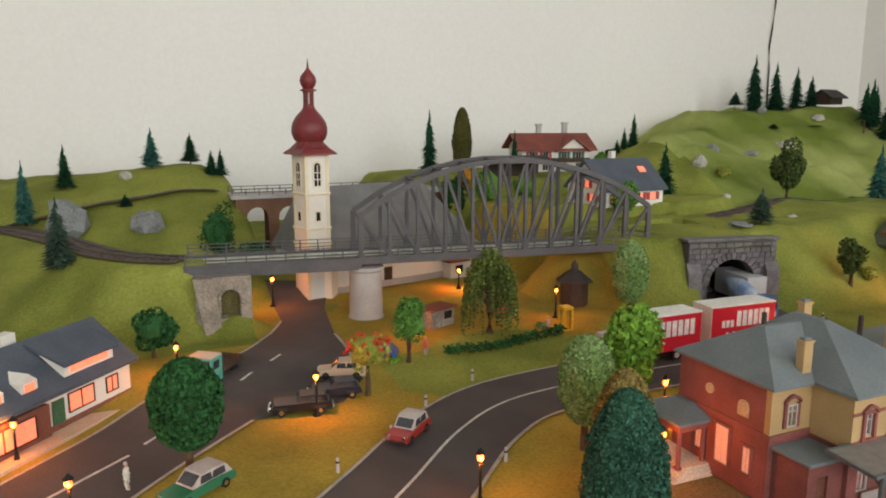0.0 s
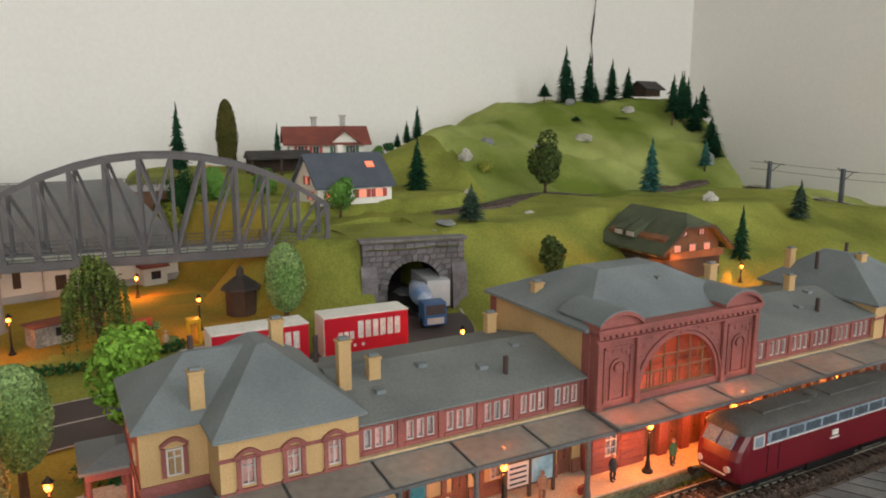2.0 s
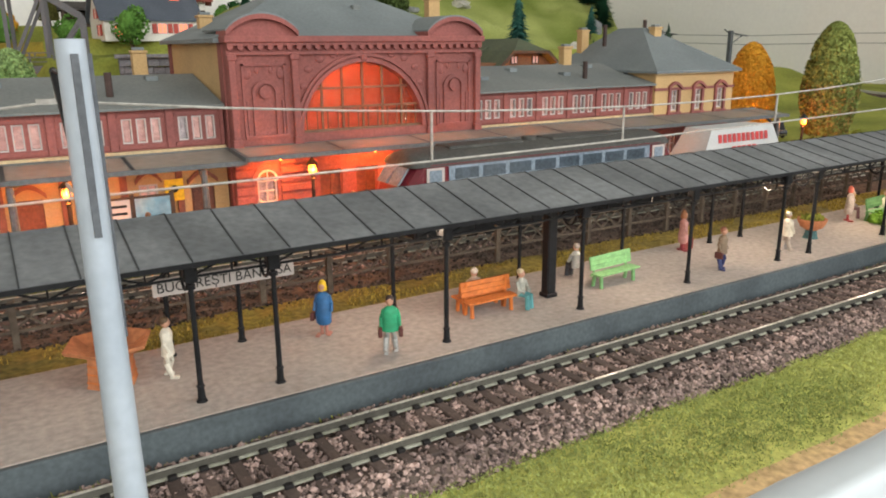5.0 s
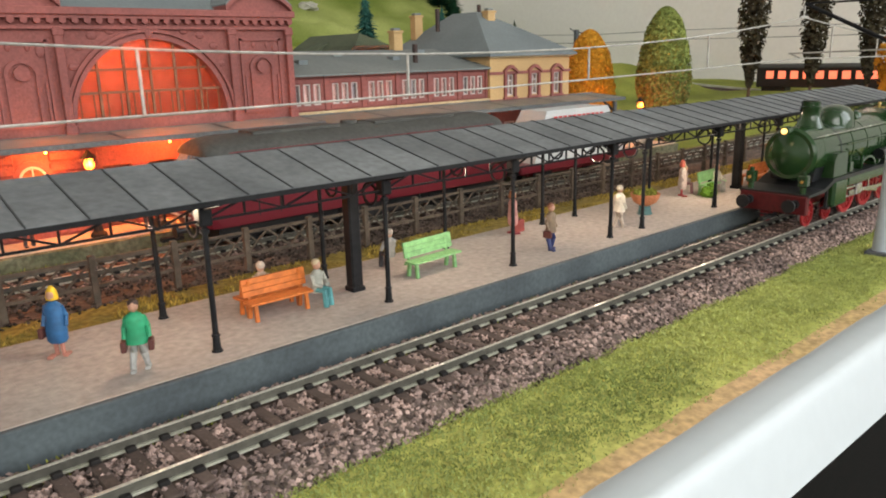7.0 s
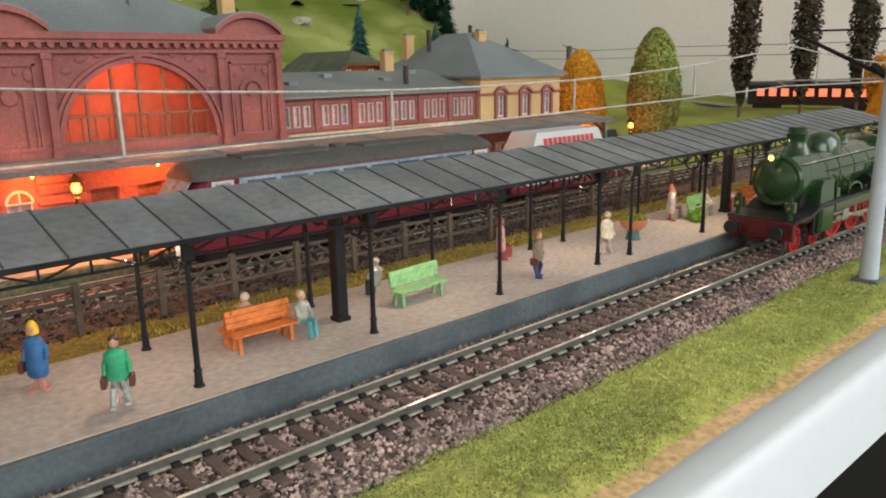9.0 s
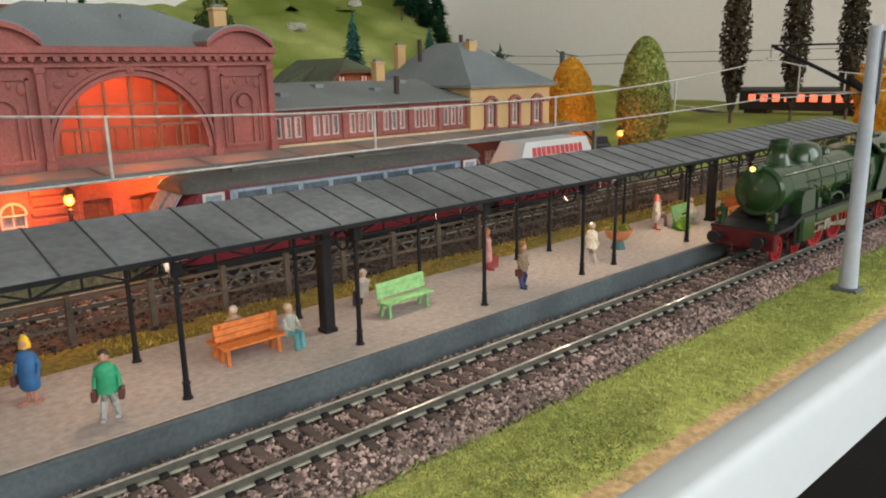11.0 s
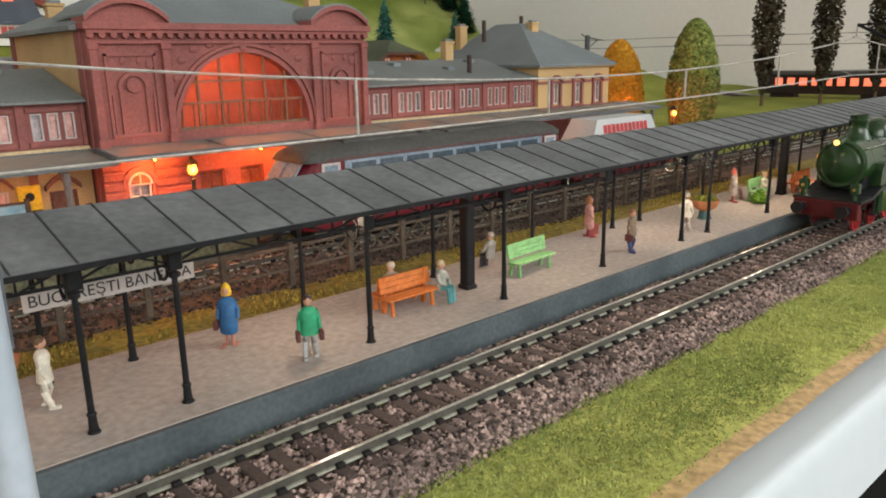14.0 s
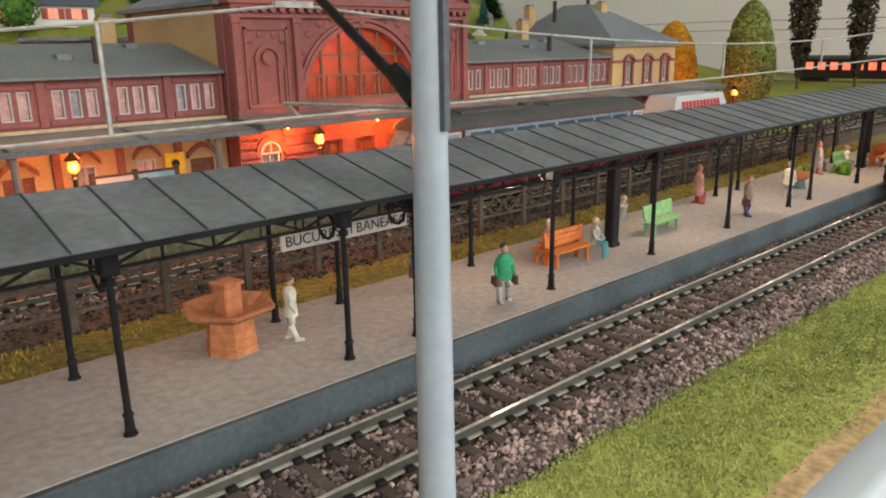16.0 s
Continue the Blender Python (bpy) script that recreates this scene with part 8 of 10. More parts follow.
def diesel(x0, y, z):
    """Wine-red diesel with a grey roof, pale waist line and a bluish window band."""
    t = thing("diesel_locomotive", "wine-red diesel locomotive with grey roof and blue-grey window band", "locomotive", x0, y, z)
    L, W2 = 18.2, 1.62
    body = M()
    vs, fs, n = [], [], 0
    for z_, e_ in ((0.9, 0.3), (1.3, 0.06), (1.8, 0.0), (2.3, 0.04), (2.9, 0.25), (3.4, 0.6), (3.9, 0.95)):
        half = [(e_ + 0.75, -W2), (e_ + 0.4, -W2 * 0.96), (e_ + 0.17, -W2 * 0.84), (e_ + 0.04, -W2 * 0.6), (e_, -W2 * 0.25), (e_, W2 * 0.25), (e_ + 0.04, W2 * 0.6), (e_ + 0.17, W2 * 0.84), (e_ + 0.4, W2 * 0.96), (e_ + 0.75, W2)]
        ring = half + [(L - a, -b) for a, b in half]
        n = len(ring)
        vs += [(a, b, z_) for a, b in ring]
    for k in range(6):
        fs += [(k * n + i, (k + 1) * n + i, (k + 1) * n + (i + 1) % n, k * n + (i + 1) % n) for i in range(n)]
    body.add(vs, fs + [tuple(range(n)), tuple(range(7 * n - 1, 6 * n - 1, -1))])
    part("body", body, wine_red, t, "wine-red body")
    rf = M()
    pts = [(W2 * 1.0 * math.sin(math.radians(-90 + 180 * k / 14)), 3.8 + 0.68 * math.cos(math.radians(-90 + 180 * k / 14))) for k in range(15)]
    vs, fs = [], []
    ends = ((0.62, 0.7, 0.3), (0.7, 0.84, 0.55), (0.85, 0.93, 0.78), (1.15, 0.98, 0.92), (1.7, 1.01, 1.0))
    for x_, kw, kz in list(ends) + [(L - a, b, c) for a, b, c in reversed(ends)]:
        vs += [(x_, p[0] * kw, 3.78 + (p[1] - 3.78) * kz) for p in pts]
    for k in range(9):
        fs += [(k * 15 + i, k * 15 + (i + 1) % 15, (k + 1) * 15 + (i + 1) % 15, (k + 1) * 15 + i) for i in range(15)]
    rf.add(vs, fs + [tuple(range(14, -1, -1)), tuple(range(135, 150))])
    part("roof", rf, roof_grey, t, "matt grey roof", True)
    part("roof_plate", M().box(3.2, 7.6, -0.7, 0.7, 4.36, 4.54, 0.04).box(9.5, 14.6, -0.75, 0.75, 4.36, 4.52, 0.04).cyl((8.5, 0, 4.4), (8.5, 0, 4.62), 0.4, n=12), roof_grey, t, "grey roof grilles")
    part("underframe", M().box(1.0, L - 1.0, -1.3, 1.3, 0.35, 0.9).box(6.8, 11.6, -1.5, 1.5, 0.15, 0.9, 0.1), loco_black, t, "black underframe")
    for s in (-1, 1):
        yy = s * W2
        part("window_band", M().box(2.55, L - 2.5, min(yy, yy + s * 0.03), max(yy, yy + s * 0.03), 3.05, 3.78), blue_glass, t, "blue-grey window band")
        for k in range(8):
            part("window", M().box(2.9 + k * 1.58, 4.22 + k * 1.58, min(yy, yy + s * 0.05), max(yy, yy + s * 0.05), 3.14, 3.66), slate_pane, t, "bluish grey window")
        part("waist_line", M().box(2.5, L - 2.4, min(yy, yy + s * 0.04), max(yy, yy + s * 0.04), 2.98, 3.04), pale_line, t, "pale grey line")
        for cx_ in (1.35, L - 2.3):
            part("cab_window", M().box(cx_, cx_ + 0.95, min(yy, yy + s * 0.05), max(yy, yy + s * 0.05), 2.95, 3.75), white_frame, t, "white-framed cab window")
            part("cab_pane", M().box(cx_ + 0.14, cx_ + 0.8, min(yy, yy + s * 0.07), max(yy, yy + s * 0.07), 3.05, 3.65), blue_glass, t)
        part("emblem", M().box(8.7, 9.3, min(yy, yy + s * 0.03), max(yy, yy + s * 0.03), 2.25, 2.6).box(8.55, 9.45, min(yy, yy + s * 0.03), max(yy, yy + s * 0.03), 2.02, 2.14), pale_line, t, "small pale emblem")
        part("door_line", M().box(2.7, 2.74, min(yy, yy + s * 0.03), max(yy, yy + s * 0.03), 1.2, 2.9).box(3.7, 3.74, min(yy, yy + s * 0.03), max(yy, yy + s * 0.03), 1.2, 2.9), loco_black, t)
    for e, d in ((0.0, -1), (L, 1)):
        xa = e + d * 0.02
        q = M().prism([(0.2 if d < 0 else L - 0.2, 2.95), (0.86 if d < 0 else L - 0.86, 3.85), (0.80 if d < 0 else L - 0.80, 3.9), (0.12 if d < 0 else L - 0.12, 2.98)], "y", -1.05, -0.08).prism([(0.2 if d < 0 else L - 0.2, 2.95), (0.86 if d < 0 else L - 0.86, 3.85), (0.80 if d < 0 else L - 0.80, 3.9), (0.12 if d < 0 else L - 0.12, 2.98)], "y", 0.08, 1.05)
        part("windscreen", q, blue_glass, t, "slanted windscreen")
        for s in (-1, 1):
            lm = part("head_lamp", M().cyl((e + d * 0.06, s * 1.0, 1.75), (e - d * 0.1, s * 1.0, 1.75), 0.2, n=12), white_frame, t, "round head lamp")
            part("buffer", M().cyl((e + d * 0.6, s * 1.0, 0.95), (e + d * 0.7, s * 1.0, 0.95), 0.27, n=12).cyl((e + d * 0.7 - d * 0.6, s * 1.0, 0.95), (e + d * 0.62, s * 1.0, 0.95), 0.12, n=8), loco_black, t, "black buffer")
        part("nose_line", M().box(e - 0.05, e + 0.05, -0.9, 0.9, 1.35, 1.41), pale_line, t)
        part("coupling", M().box(min(e, e + d * 0.9), max(e, e + d * 0.9), -0.15, 0.15, 0.4, 0.55), loco_black, t)
    for bx in (4.0, L - 4.0):
        for yb_ in (-1.35, 1.15):
            part("bogie_frame", M().box(bx - 2.0, bx + 2.0, yb_, yb_ + 0.2, 0.35, 0.85, 0.05), loco_black, t, "black bogie frame")
        for dx in (-1.3, 1.3):
            for s in (-1, 1):
                part("wheel", M().cyl((bx + dx, s * 0.8, 0.5), (bx + dx, s * 1.0, 0.5), 0.5, n=20), loco_black, t, "", True)
    return t


diesel(68.5, TRACK3_Y, 1.15)


def flat_wagon(x0, y, z):
    """Red flat wagon with a white tent-like load cover."""
    t = thing("goods_wagon", "dark red flat wagon with a white slanted cover", "wagon", x0, y, z)
    part("underframe", M().box(0, 11.0, -1.5, 1.5, 0.85, 1.35, 0.05).box(1.5, 9.5, -0.6, 0.6, 0.5, 0.85), wine_red, t, "dark red frame")
    cov = M()
    a, b = [(1.1, -1.5, 1.35), (9.8, -1.5, 1.35), (9.8, 1.5, 1.35), (1.1, 1.5, 1.35)], [(2.7, -0.98, 4.2), (8.5, -0.98, 4.2), (8.5, 0.98, 4.2), (2.7, 0.98, 4.2)]
    cov.add(a + b, [(0, 1, 5, 4), (1, 2, 6, 5), (2, 3, 7, 6), (3, 0, 4, 7), (4, 5, 6, 7), (3, 2, 1, 0)])
    c = part("cover", cov, wagon_white, t, "white tent-like cover")
    sl = math.atan2(0.55, 3.4)
    for (x0_, x1_, z0_, z1_, n) in ((3.2, 8.0, 3.35, 3.85, 11), (4.4, 6.8, 2.95, 3.1, 5), (3.6, 7.6, 2.55, 2.7, 9)):
        for k in range(n):
            aa, bb = x0_ + (x1_ - x0_) * k / n, x0_ + (x1_ - x0_) * (k + 0.72) / n
            yy = lambda q: -1.5 + 0.55 * (q - 1.35) / 3.02 - 0.02
            part("mark_bar", M().add([(aa, yy(z0_), z0_), (bb, yy(z0_), z0_), (bb, yy(z1_), z1_), (aa, yy(z1_), z1_), (aa, yy(z0_) - 0.02, z0_), (bb, yy(z0_) - 0.02, z0_), (bb, yy(z1_) - 0.02, z1_), (aa, yy(z1_) - 0.02, z1_)], [(0, 1, 2, 3), (7, 6, 5, 4), (0, 4, 5, 1), (1, 5, 6, 2), (2, 6, 7, 3), (3, 7, 4, 0)]), letter_red, c, "plain red bar")
    for dx in (2.2, 8.8):
        for s in (-1, 1):
            part("wheel", M().cyl((dx, s * 0.8, 0.5), (dx, s * 1.0, 0.5), 0.5, n=18), loco_black, t, "", True)
            part("spring", M().box(dx - 0.7, dx + 0.7, s * 1.15 - 0.08, s * 1.15 + 0.08, 0.55, 0.85), loco_black, t)
    for e, d in ((0, -1), (11.0, 1)):
        for s in (-1, 1):
            part("buffer", M().cyl((e, s * 1.0, 1.05), (e + d * 0.55, s * 1.0, 1.05), 0.13, n=8).cyl((e + d * 0.5, s * 1.0, 1.05), (e + d * 0.58, s * 1.0, 1.05), 0.27, n=12), loco_black, t)
    return t


flat_wagon(87.4, TRACK3_Y, 1.15)


def coach(x, y, z, rz, group=""):
    """Dark coach with a row of lit windows."""
    t = thing("passenger_coach", "dark passenger coach with glowing red windows", "coach", x, y, z, rz, "passing train")
    part("body", M().box(-9, 9, -1.5, 1.5, 0.7, 3.6, 0.1), loco_black, t, "dark body")
    pts = [(1.55 * math.sin(math.radians(-90 + 180 * k / 10)), 3.55 + 0.6 * math.cos(math.radians(-90 + 180 * k / 10))) for k in range(11)]
    part("roof", M().prism(pts, "x", -9.1, 9.1), roof_grey, t, "grey roof")
    for s in (-1, 1):
        for k in range(9):
            part("window", M().box(-8.0 + k * 1.8, -6.9 + k * 1.8, min(s * 1.5, s * 1.53), max(s * 1.5, s * 1.53), 2.0, 3.1), glow_pane, t, "glowing window")
    for dx in (-6.5, 6.5):
        part("bogie", M().box(dx - 1.8, dx + 1.8, -1.1, 1.1, 0.0, 0.7, 0.05), loco_black, t)
    return t


# the line along the right-hand wall with its masts
ltrack = thing("wall_track", "single track along the wall on an embankment", "railway track", kind="structure")
wl_pts = [(172.5, y) for y in range(20, 106, 2)]
em = M()


def wall_z(y):
    return 1.6 + 5.2 * ss(38, 110, y)


for k, (x, y) in enumerate(wl_pts):
    z = wall_z(y)
    em.v += [(x - 5.5, y, z - 2.2), (x - 2.2, y, z), (x + 2.2, y, z), (x + 5.5, y, z - 2.2)]
for k in range(len(wl_pts) - 1):
    for j in range(3):
        em.f.append((4 * k + j, 4 * k + j + 1, 4 * k + j + 5, 4 * k + j + 4))
part("ballast_bed", em, ballast_bed, ltrack, "dark brown embankment")
for s in (-0.88, 0.88):
    part("rail", M().tube([(x + s, y, wall_z(y) + 0.4) for x, y in wl_pts], 0.1, 4), rail_steel, ltrack)
sl_ = M()
for k in range(130):
    y = 20 + k * 0.65
    sl_.box(171.0, 174.0, y - 0.13, y + 0.13, wall_z(y) - 0.05, wall_z(y) + 0.2)
tagged(part("far_sleepers", sl_, sleeper_wood, ltrack), kind="stuff")
for y0 in (38.0,):
    coach(172.5, y0, wall_z(y0) + 0.45, 90 + 2.5)
# the line on the plateau from the bridge
HT = spline([(62.5, 72.2), (68, 74.2), (73.5, 76.2), (82.4, 79.0), (92, 82.5), (105, 86), (125, 92), (150, 97)], 0.7)
HZ = [sum(h(*HT[max(0, min(len(HT) - 1, k + d))]) for d in range(-9, 10)) / 19 + 0.1 for k in range(len(HT))]
hl_ = thing("hill_track", "single brown track across the meadow", "railway track", kind="structure")
hb_ = M()
for (x, y), zz, (xa, ya), (xb, yb) in zip(HT, HZ, offset(HT, 1.7), offset(HT, -1.7)):
    hb_.v += [(xa, ya, zz - 0.5), (xa * 0.7 + xb * 0.3, ya * 0.7 + yb * 0.3, zz + 0.12), (xb * 0.7 + xa * 0.3, yb * 0.7 + ya * 0.3, zz + 0.12), (xb, yb, zz - 0.5)]
hb_.f += [(4 * k + j, 4 * k + j + 1, 4 * k + j + 5, 4 * k + j + 4) for k in range(len(HT) - 1) for j in range(3)]
part("ballast_bed", hb_, ballast_bed, hl_, "brown ballast bed")
sl_ = M()
for (x, y), (x2, y2), zz in zip(HT, HT[1:], HZ):
    d = Vector((x2 - x, y2 - y)).normalized()
    sl_.beam((x + d.y * 1.2, y - d.x * 1.2, zz + 0.14), (x - d.y * 1.2, y + d.x * 1.2, zz + 0.14), 0.26, 0.1)
tagged(part("far_sleepers", sl_, sleeper_wood, hl_), kind="stuff")
for s in (-0.85, 0.85):
    part("rail", M().tube([(p[0], p[1], zz + 0.24) for p, zz in zip(offset(HT, s), HZ)], 0.06, 4), rail_web, hl_)
LT = spline([(9.9, 79.6), (6, 82.5), (2.2, 87.5), (-3.8, 101), (-12, 112), (-30, 113), (-60, 108)], 0.8)
lt_ = thing("left_track", "curved track leading onto the bridge", "railway track", kind="structure")
part("ballast_bed", ribbon(LT, 2.1, 0.2, M()), ballast_bed, lt_, "brown ballast bed")
sl_ = M()
for (x, y), (x2, y2) in zip(LT, LT[1:]):
    d = Vector((x2 - x, y2 - y)).normalized()
    sl_.beam((x + d.y * 1.4, y - d.x * 1.4, h(x, y) + 0.28), (x - d.y * 1.4, y + d.x * 1.4, h(x, y) + 0.28), 0.26, 0.14)
tagged(part("far_sleepers", sl_, sleeper_wood, lt_), kind="stuff")
for s in (-0.85, 0.85):
    part("rail", M().tube([(p[0], p[1], h(*q) + 0.46) for p, q in zip(offset(LT, s), LT)], 0.1, 4), rail_web, lt_)
RT = [(x, 113.2) for x in range(-50, 20, 2)]
rt_ = thing("rear_track", "far track at the foot of the hill", "railway track", kind="structure")
part("ballast_bed", ribbon(RT, 1.8, 0.25, M()), ballast_bed, rt_, "brown ballast bed")

# black locomotive standing at the station's end, only its rear showing
bl = thing("black_locomotive", "black locomotive with an orange edge at the platform", "locomotive", 36.0, TRACK3_Y, 1.15)
part("body", M().box(0, 14.2, -1.55, 1.55, 0.6, 1.9, 0.12), loco_black, bl, "black body")
part("end_stripe", M().box(14.2, 14.35, -1.5, 1.5, 0.7, 1.85, 0.04), mat("orange_paint", (0.75, 0.16, 0.03), rough=0.5), bl, "orange end stripe")
part("underframe", M().box(0.6, 13.0, -1.2, 1.2, 0.0, 0.6), loco_black, bl)

# ---- overhead line ----
mast_grey = mat("mast_blue_grey", (0.42, 0.47, 0.52), (0.34, 0.39, 0.44), rough=0.4, scale=0.5, fine=8.0, bump=0.05, grit=0.06)
mast_dark = mat("mast_dark_grey", (0.1, 0.11, 0.12), (0.075, 0.08, 0.09), rough=0.6, scale=1.0)
wire_metal = mat("wire_metal", (0.42, 0.4, 0.36), rough=0.45, metal=0.3, bump=0.0)


def line_mast(x, y, z0, ztop, reach, zm, zc):
    """A tapering overhead-line mast with its bracket over the track at +y."""
    t = thing("overhead_line_mast", "slender blue-grey overhead line mast with a black bracket", "mast", x, y, z0, group="overhead line masts")
    hh = ztop - z0
    prof = []
    for k in range(7):
        f = k / 6
        prof.append((0.33 - 0.09 * f + (0.05 if f < 0.04 else 0), hh * f))
    part("pole", M().lathe(prof, 16, sx=0.85, sy=1.0), mast_grey, t, "rounded blue-grey pole", True)
    part("groove", M().box(-0.05, 0.05, -0.36, -0.27, hh * 0.72, hh * 0.98).box(0.2, 0.26, -0.05, 0.05, hh * 0.55, hh * 0.98), mast_dark, t, "dark groove")
    part("foot", M().box(-0.5, 0.5, -0.5, 0.5, -0.25, 0.12, 0.04), mast_dark, t, "square foot")
    a = reach
    part("bracket_arm", M().cyl((0, 0.2, zc - z0 + 0.35), (0, a, zm - z0 + 0.55), 0.09, 0.07, n=8).cyl((0, 0.25, zc - z0 + 0.4), (0, 0.75, zc - z0 + 0.8), 0.15, n=8), iron_dark, t, "black bracket arm")
    part("tie_rod", M().cyl((0, 0.2, zm - z0 + 0.5), (0, a, zm - z0 + 0.55), 0.04, n=6), iron_dark, t, "thin black tie rod")
    part("steady_arm", M().cyl((0, 0.25, zc - z0 + 0.3), (0, a + 0.5, zc - z0 + 0.2), 0.035, n=6).cyl((0, a + 0.45, zc - z0 + 0.2), (0, a, zc - z0), 0.03, n=6), wire_metal, t, "thin steady arm")
    part("hanger", M().cyl((0, a, zm - z0 + 0.55), (0, a, zm - z0), 0.04, n=6).box(-0.35, 0.35, a - 0.04, a + 0.04, zm - z0 - 0.05, zm - z0 + 0.05), wire_metal, t, "pale wire clamp")
    return t


MX = (18.7, 54.1, 89.5, 124.9)
ZM, ZCW = (9.4, 9.4, 9.75, 9.75), (7.6, 7.6, 8.1, 8.1)
for x, zm, zc in zip(MX, ZM, ZCW):
    line_mast(x, 2.2 if x < 60 else 1.5, 0.35, 10.45 if x < 60 else 10.9, TRACK1_Y - (2.2 if x < 60 else 1.5), zm, zc)
wire = thing("overhead_wire", "pale overhead contact and carrier wires above the track", "overhead wire")
mess, cont = [], []
for k in range(3):
    for j in range(12):
        f = j / 12
        x = MX[k] + (MX[k + 1] - MX[k]) * f
        mess.append((x, TRACK1_Y, ZM[k] + (ZM[k + 1] - ZM[k]) * f - 0.95 * 4 * f * (1 - f)))
        cont.append((x, TRACK1_Y, ZCW[k] + (ZCW[k + 1] - ZCW[k]) * f - 0.12 * 4 * f * (1 - f)))
mess.append((MX[3], TRACK1_Y, ZM[3]))
cont.append((MX[3], TRACK1_Y, ZCW[3]))
part("carrier_wire", M().tube(mess, 0.028, 6), wire_metal, wire, "sagging carrier wire")
part("contact_wire", M().tube(cont, 0.028, 6), wire_metal, wire, "straight contact wire")


def lerp_line(pts, x):
    for a, b in zip(pts, pts[1:]):
        if a[0] <= x <= b[0]:
            f = (x - a[0]) / (b[0] - a[0])
            return a[2] + f * (b[2] - a[2])
    return pts[-1][2]


for x in (27, 34, 41, 47, 51.0, 62.0, 68.3, 75.2, 82.0, 92.5, 98, 105, 112):
    part("dropper", M().cyl((x, TRACK1_Y, lerp_line(cont, x)), (x, TRACK1_Y, lerp_line(mess, x)), 0.035, n=6), wire_metal, wire, "thin dropper")
# masts of the line along the wall
for y in (79.3, 95.4):
    t = thing("overhead_line_mast", "dark grey lattice mast beside the wall track", "mast", 167.3, y, wall_z(y) - 0.8, group="wall masts")
    hh = {44.0: 11.6, 61.5: 10.6, 79.3: 8.6, 95.4: 7.6}[y]
    part("pole", M().box(-0.35, 0.35, -0.35, 0.35, 0, hh, 0.05), mast_dark, t, "dark grey pole")
    part("bracket_arm", M().cyl((0, 0, hh - 0.4), (4.6, 0, hh - 0.9), 0.12, n=6).cyl((0, 0, hh - 2.4), (3.2, 0, hh - 0.8), 0.1, n=6).cyl((-0.1, 0, hh - 0.6), (-1.8, 0, hh + 0.2), 0.1, n=6), mast_dark, t, "dark bracket")
ww = M()
for dz in (0.9, 2.4):
    ww.tube([(171.9, y, wall_z(y) - 0.8 + q - dz) for y, q in ((26, 11.6), (44.0, 11.6), (61.5, 10.6), (79.3, 8.6), (95.4, 7.6), (104, 7.4))], 0.05, 5)
solo("wall_line_wire", ww, mast_dark, "thin dark overhead wires along the wall", "overhead wire")

# cable on the wall
solo("wall_cable", M().tube([(160.4, 144.5, 20.0), (160.2, 144.5, 36.0), (159.7, 144.5, 41.0), (160.3, 144.5, 46.0), (160.8, 144.5, 52.0), (160.2, 144.5, 60.0)], 0.2, 8).box(154.5, 164.5, 142.6, 145.0, 55.0, 59.0, 0.3), loco_black, "black cable with a small box on the wall", "cable")

# ---- lattice fence and grass between the tracks ----
strip = M()
for i in range(0, 141):
    for j in range(8):
        x, y = -30 + i * 1.45, 12.5 + j * 0.9
        strip.v.append((x, y, (0.95 if 0 < j < 7 else 0.3) + 0.1 * smooth_noise(x, y, 0.5)))
for i in range(140):
    for j in range(7):
        strip.f.append((i * 8 + j, (i + 1) * 8 + j, (i + 1) * 8 + j + 1, i * 8 + j + 1))
so = solo("track_bed", strip, [mat("olive_scrub", (0.3, 0.23, 0.045), (0.19, 0.15, 0.04), rough=0.95, scale=0.7, fine=8.0, bump=1.0, grit=0.45, dist=0.06), ballast_bed], "olive scrub and brown gravel between the tracks", "ground", kind="structure")
so.data.polygons.foreach_set("material_index", [1 if p.center.y / CM > 16.0 or p.center.y / CM < 13.2 else 0 for p in so.data.polygons])
blade_olive = mat("static_grass_olive", (0.42, 0.31, 0.06), (0.28, 0.22, 0.045), rough=0.8, scale=0.6, fine=6.0, bump=0.0, island=0.5)


def tufts(name, x0, x1, y0, y1, count, seed, z, hmin, hmax, material, label):
    rg = random.Random(seed)
    m = M()
    for _ in range(count):
        x, y = rg.uniform(x0, x1), rg.uniform(y0, y1)
        if smooth_noise(x, y, 0.7) < -0.12:
            continue
        hh, a, w = rg.uniform(hmin, hmax), rg.uniform(0, 6.283), rg.uniform(0.02, 0.05)
        m.add([(x - w * math.cos(a), y - w * math.sin(a), z), (x + w * math.cos(a), y + w * math.sin(a), z), (x + rg.uniform(-.5, .5) * hh, y + rg.uniform(-.5, .5) * hh, z + hh)], [(0, 1, 2)])
    return solo(name, m, material, label, "grass", kind="stuff")


tufts("scrub", 44, 108, 13.2, 15.9, 16000, 41, 0.93, 0.05, 0.2, blade_olive, "dry olive scrub between the tracks")
tufts("weeds", 40, 80, 22.2, 22.64, 2200, 44, 0.75, 0.1, 0.4, LEAF["olive"], "small weeds along the station platform")
tufts("weeds", 46, 108, 6.45, 7.14, 4200, 43, 0.6, 0.06, 0.22, LEAF["olive"], "small weeds along the platform edge")
# brown wood, darkened in colour for the shade under the canopy
fence_wood = mat("shaded_fence_wood", (0.13, 0.105, 0.08), (0.075, 0.06, 0.048), rough=0.8, scale=1.0, fine=8.0)
fence = thing("lattice_fence", "low weathered brown lattice fence between the tracks", "fence", 0, 16.2, 0.9)
fx = 42.0
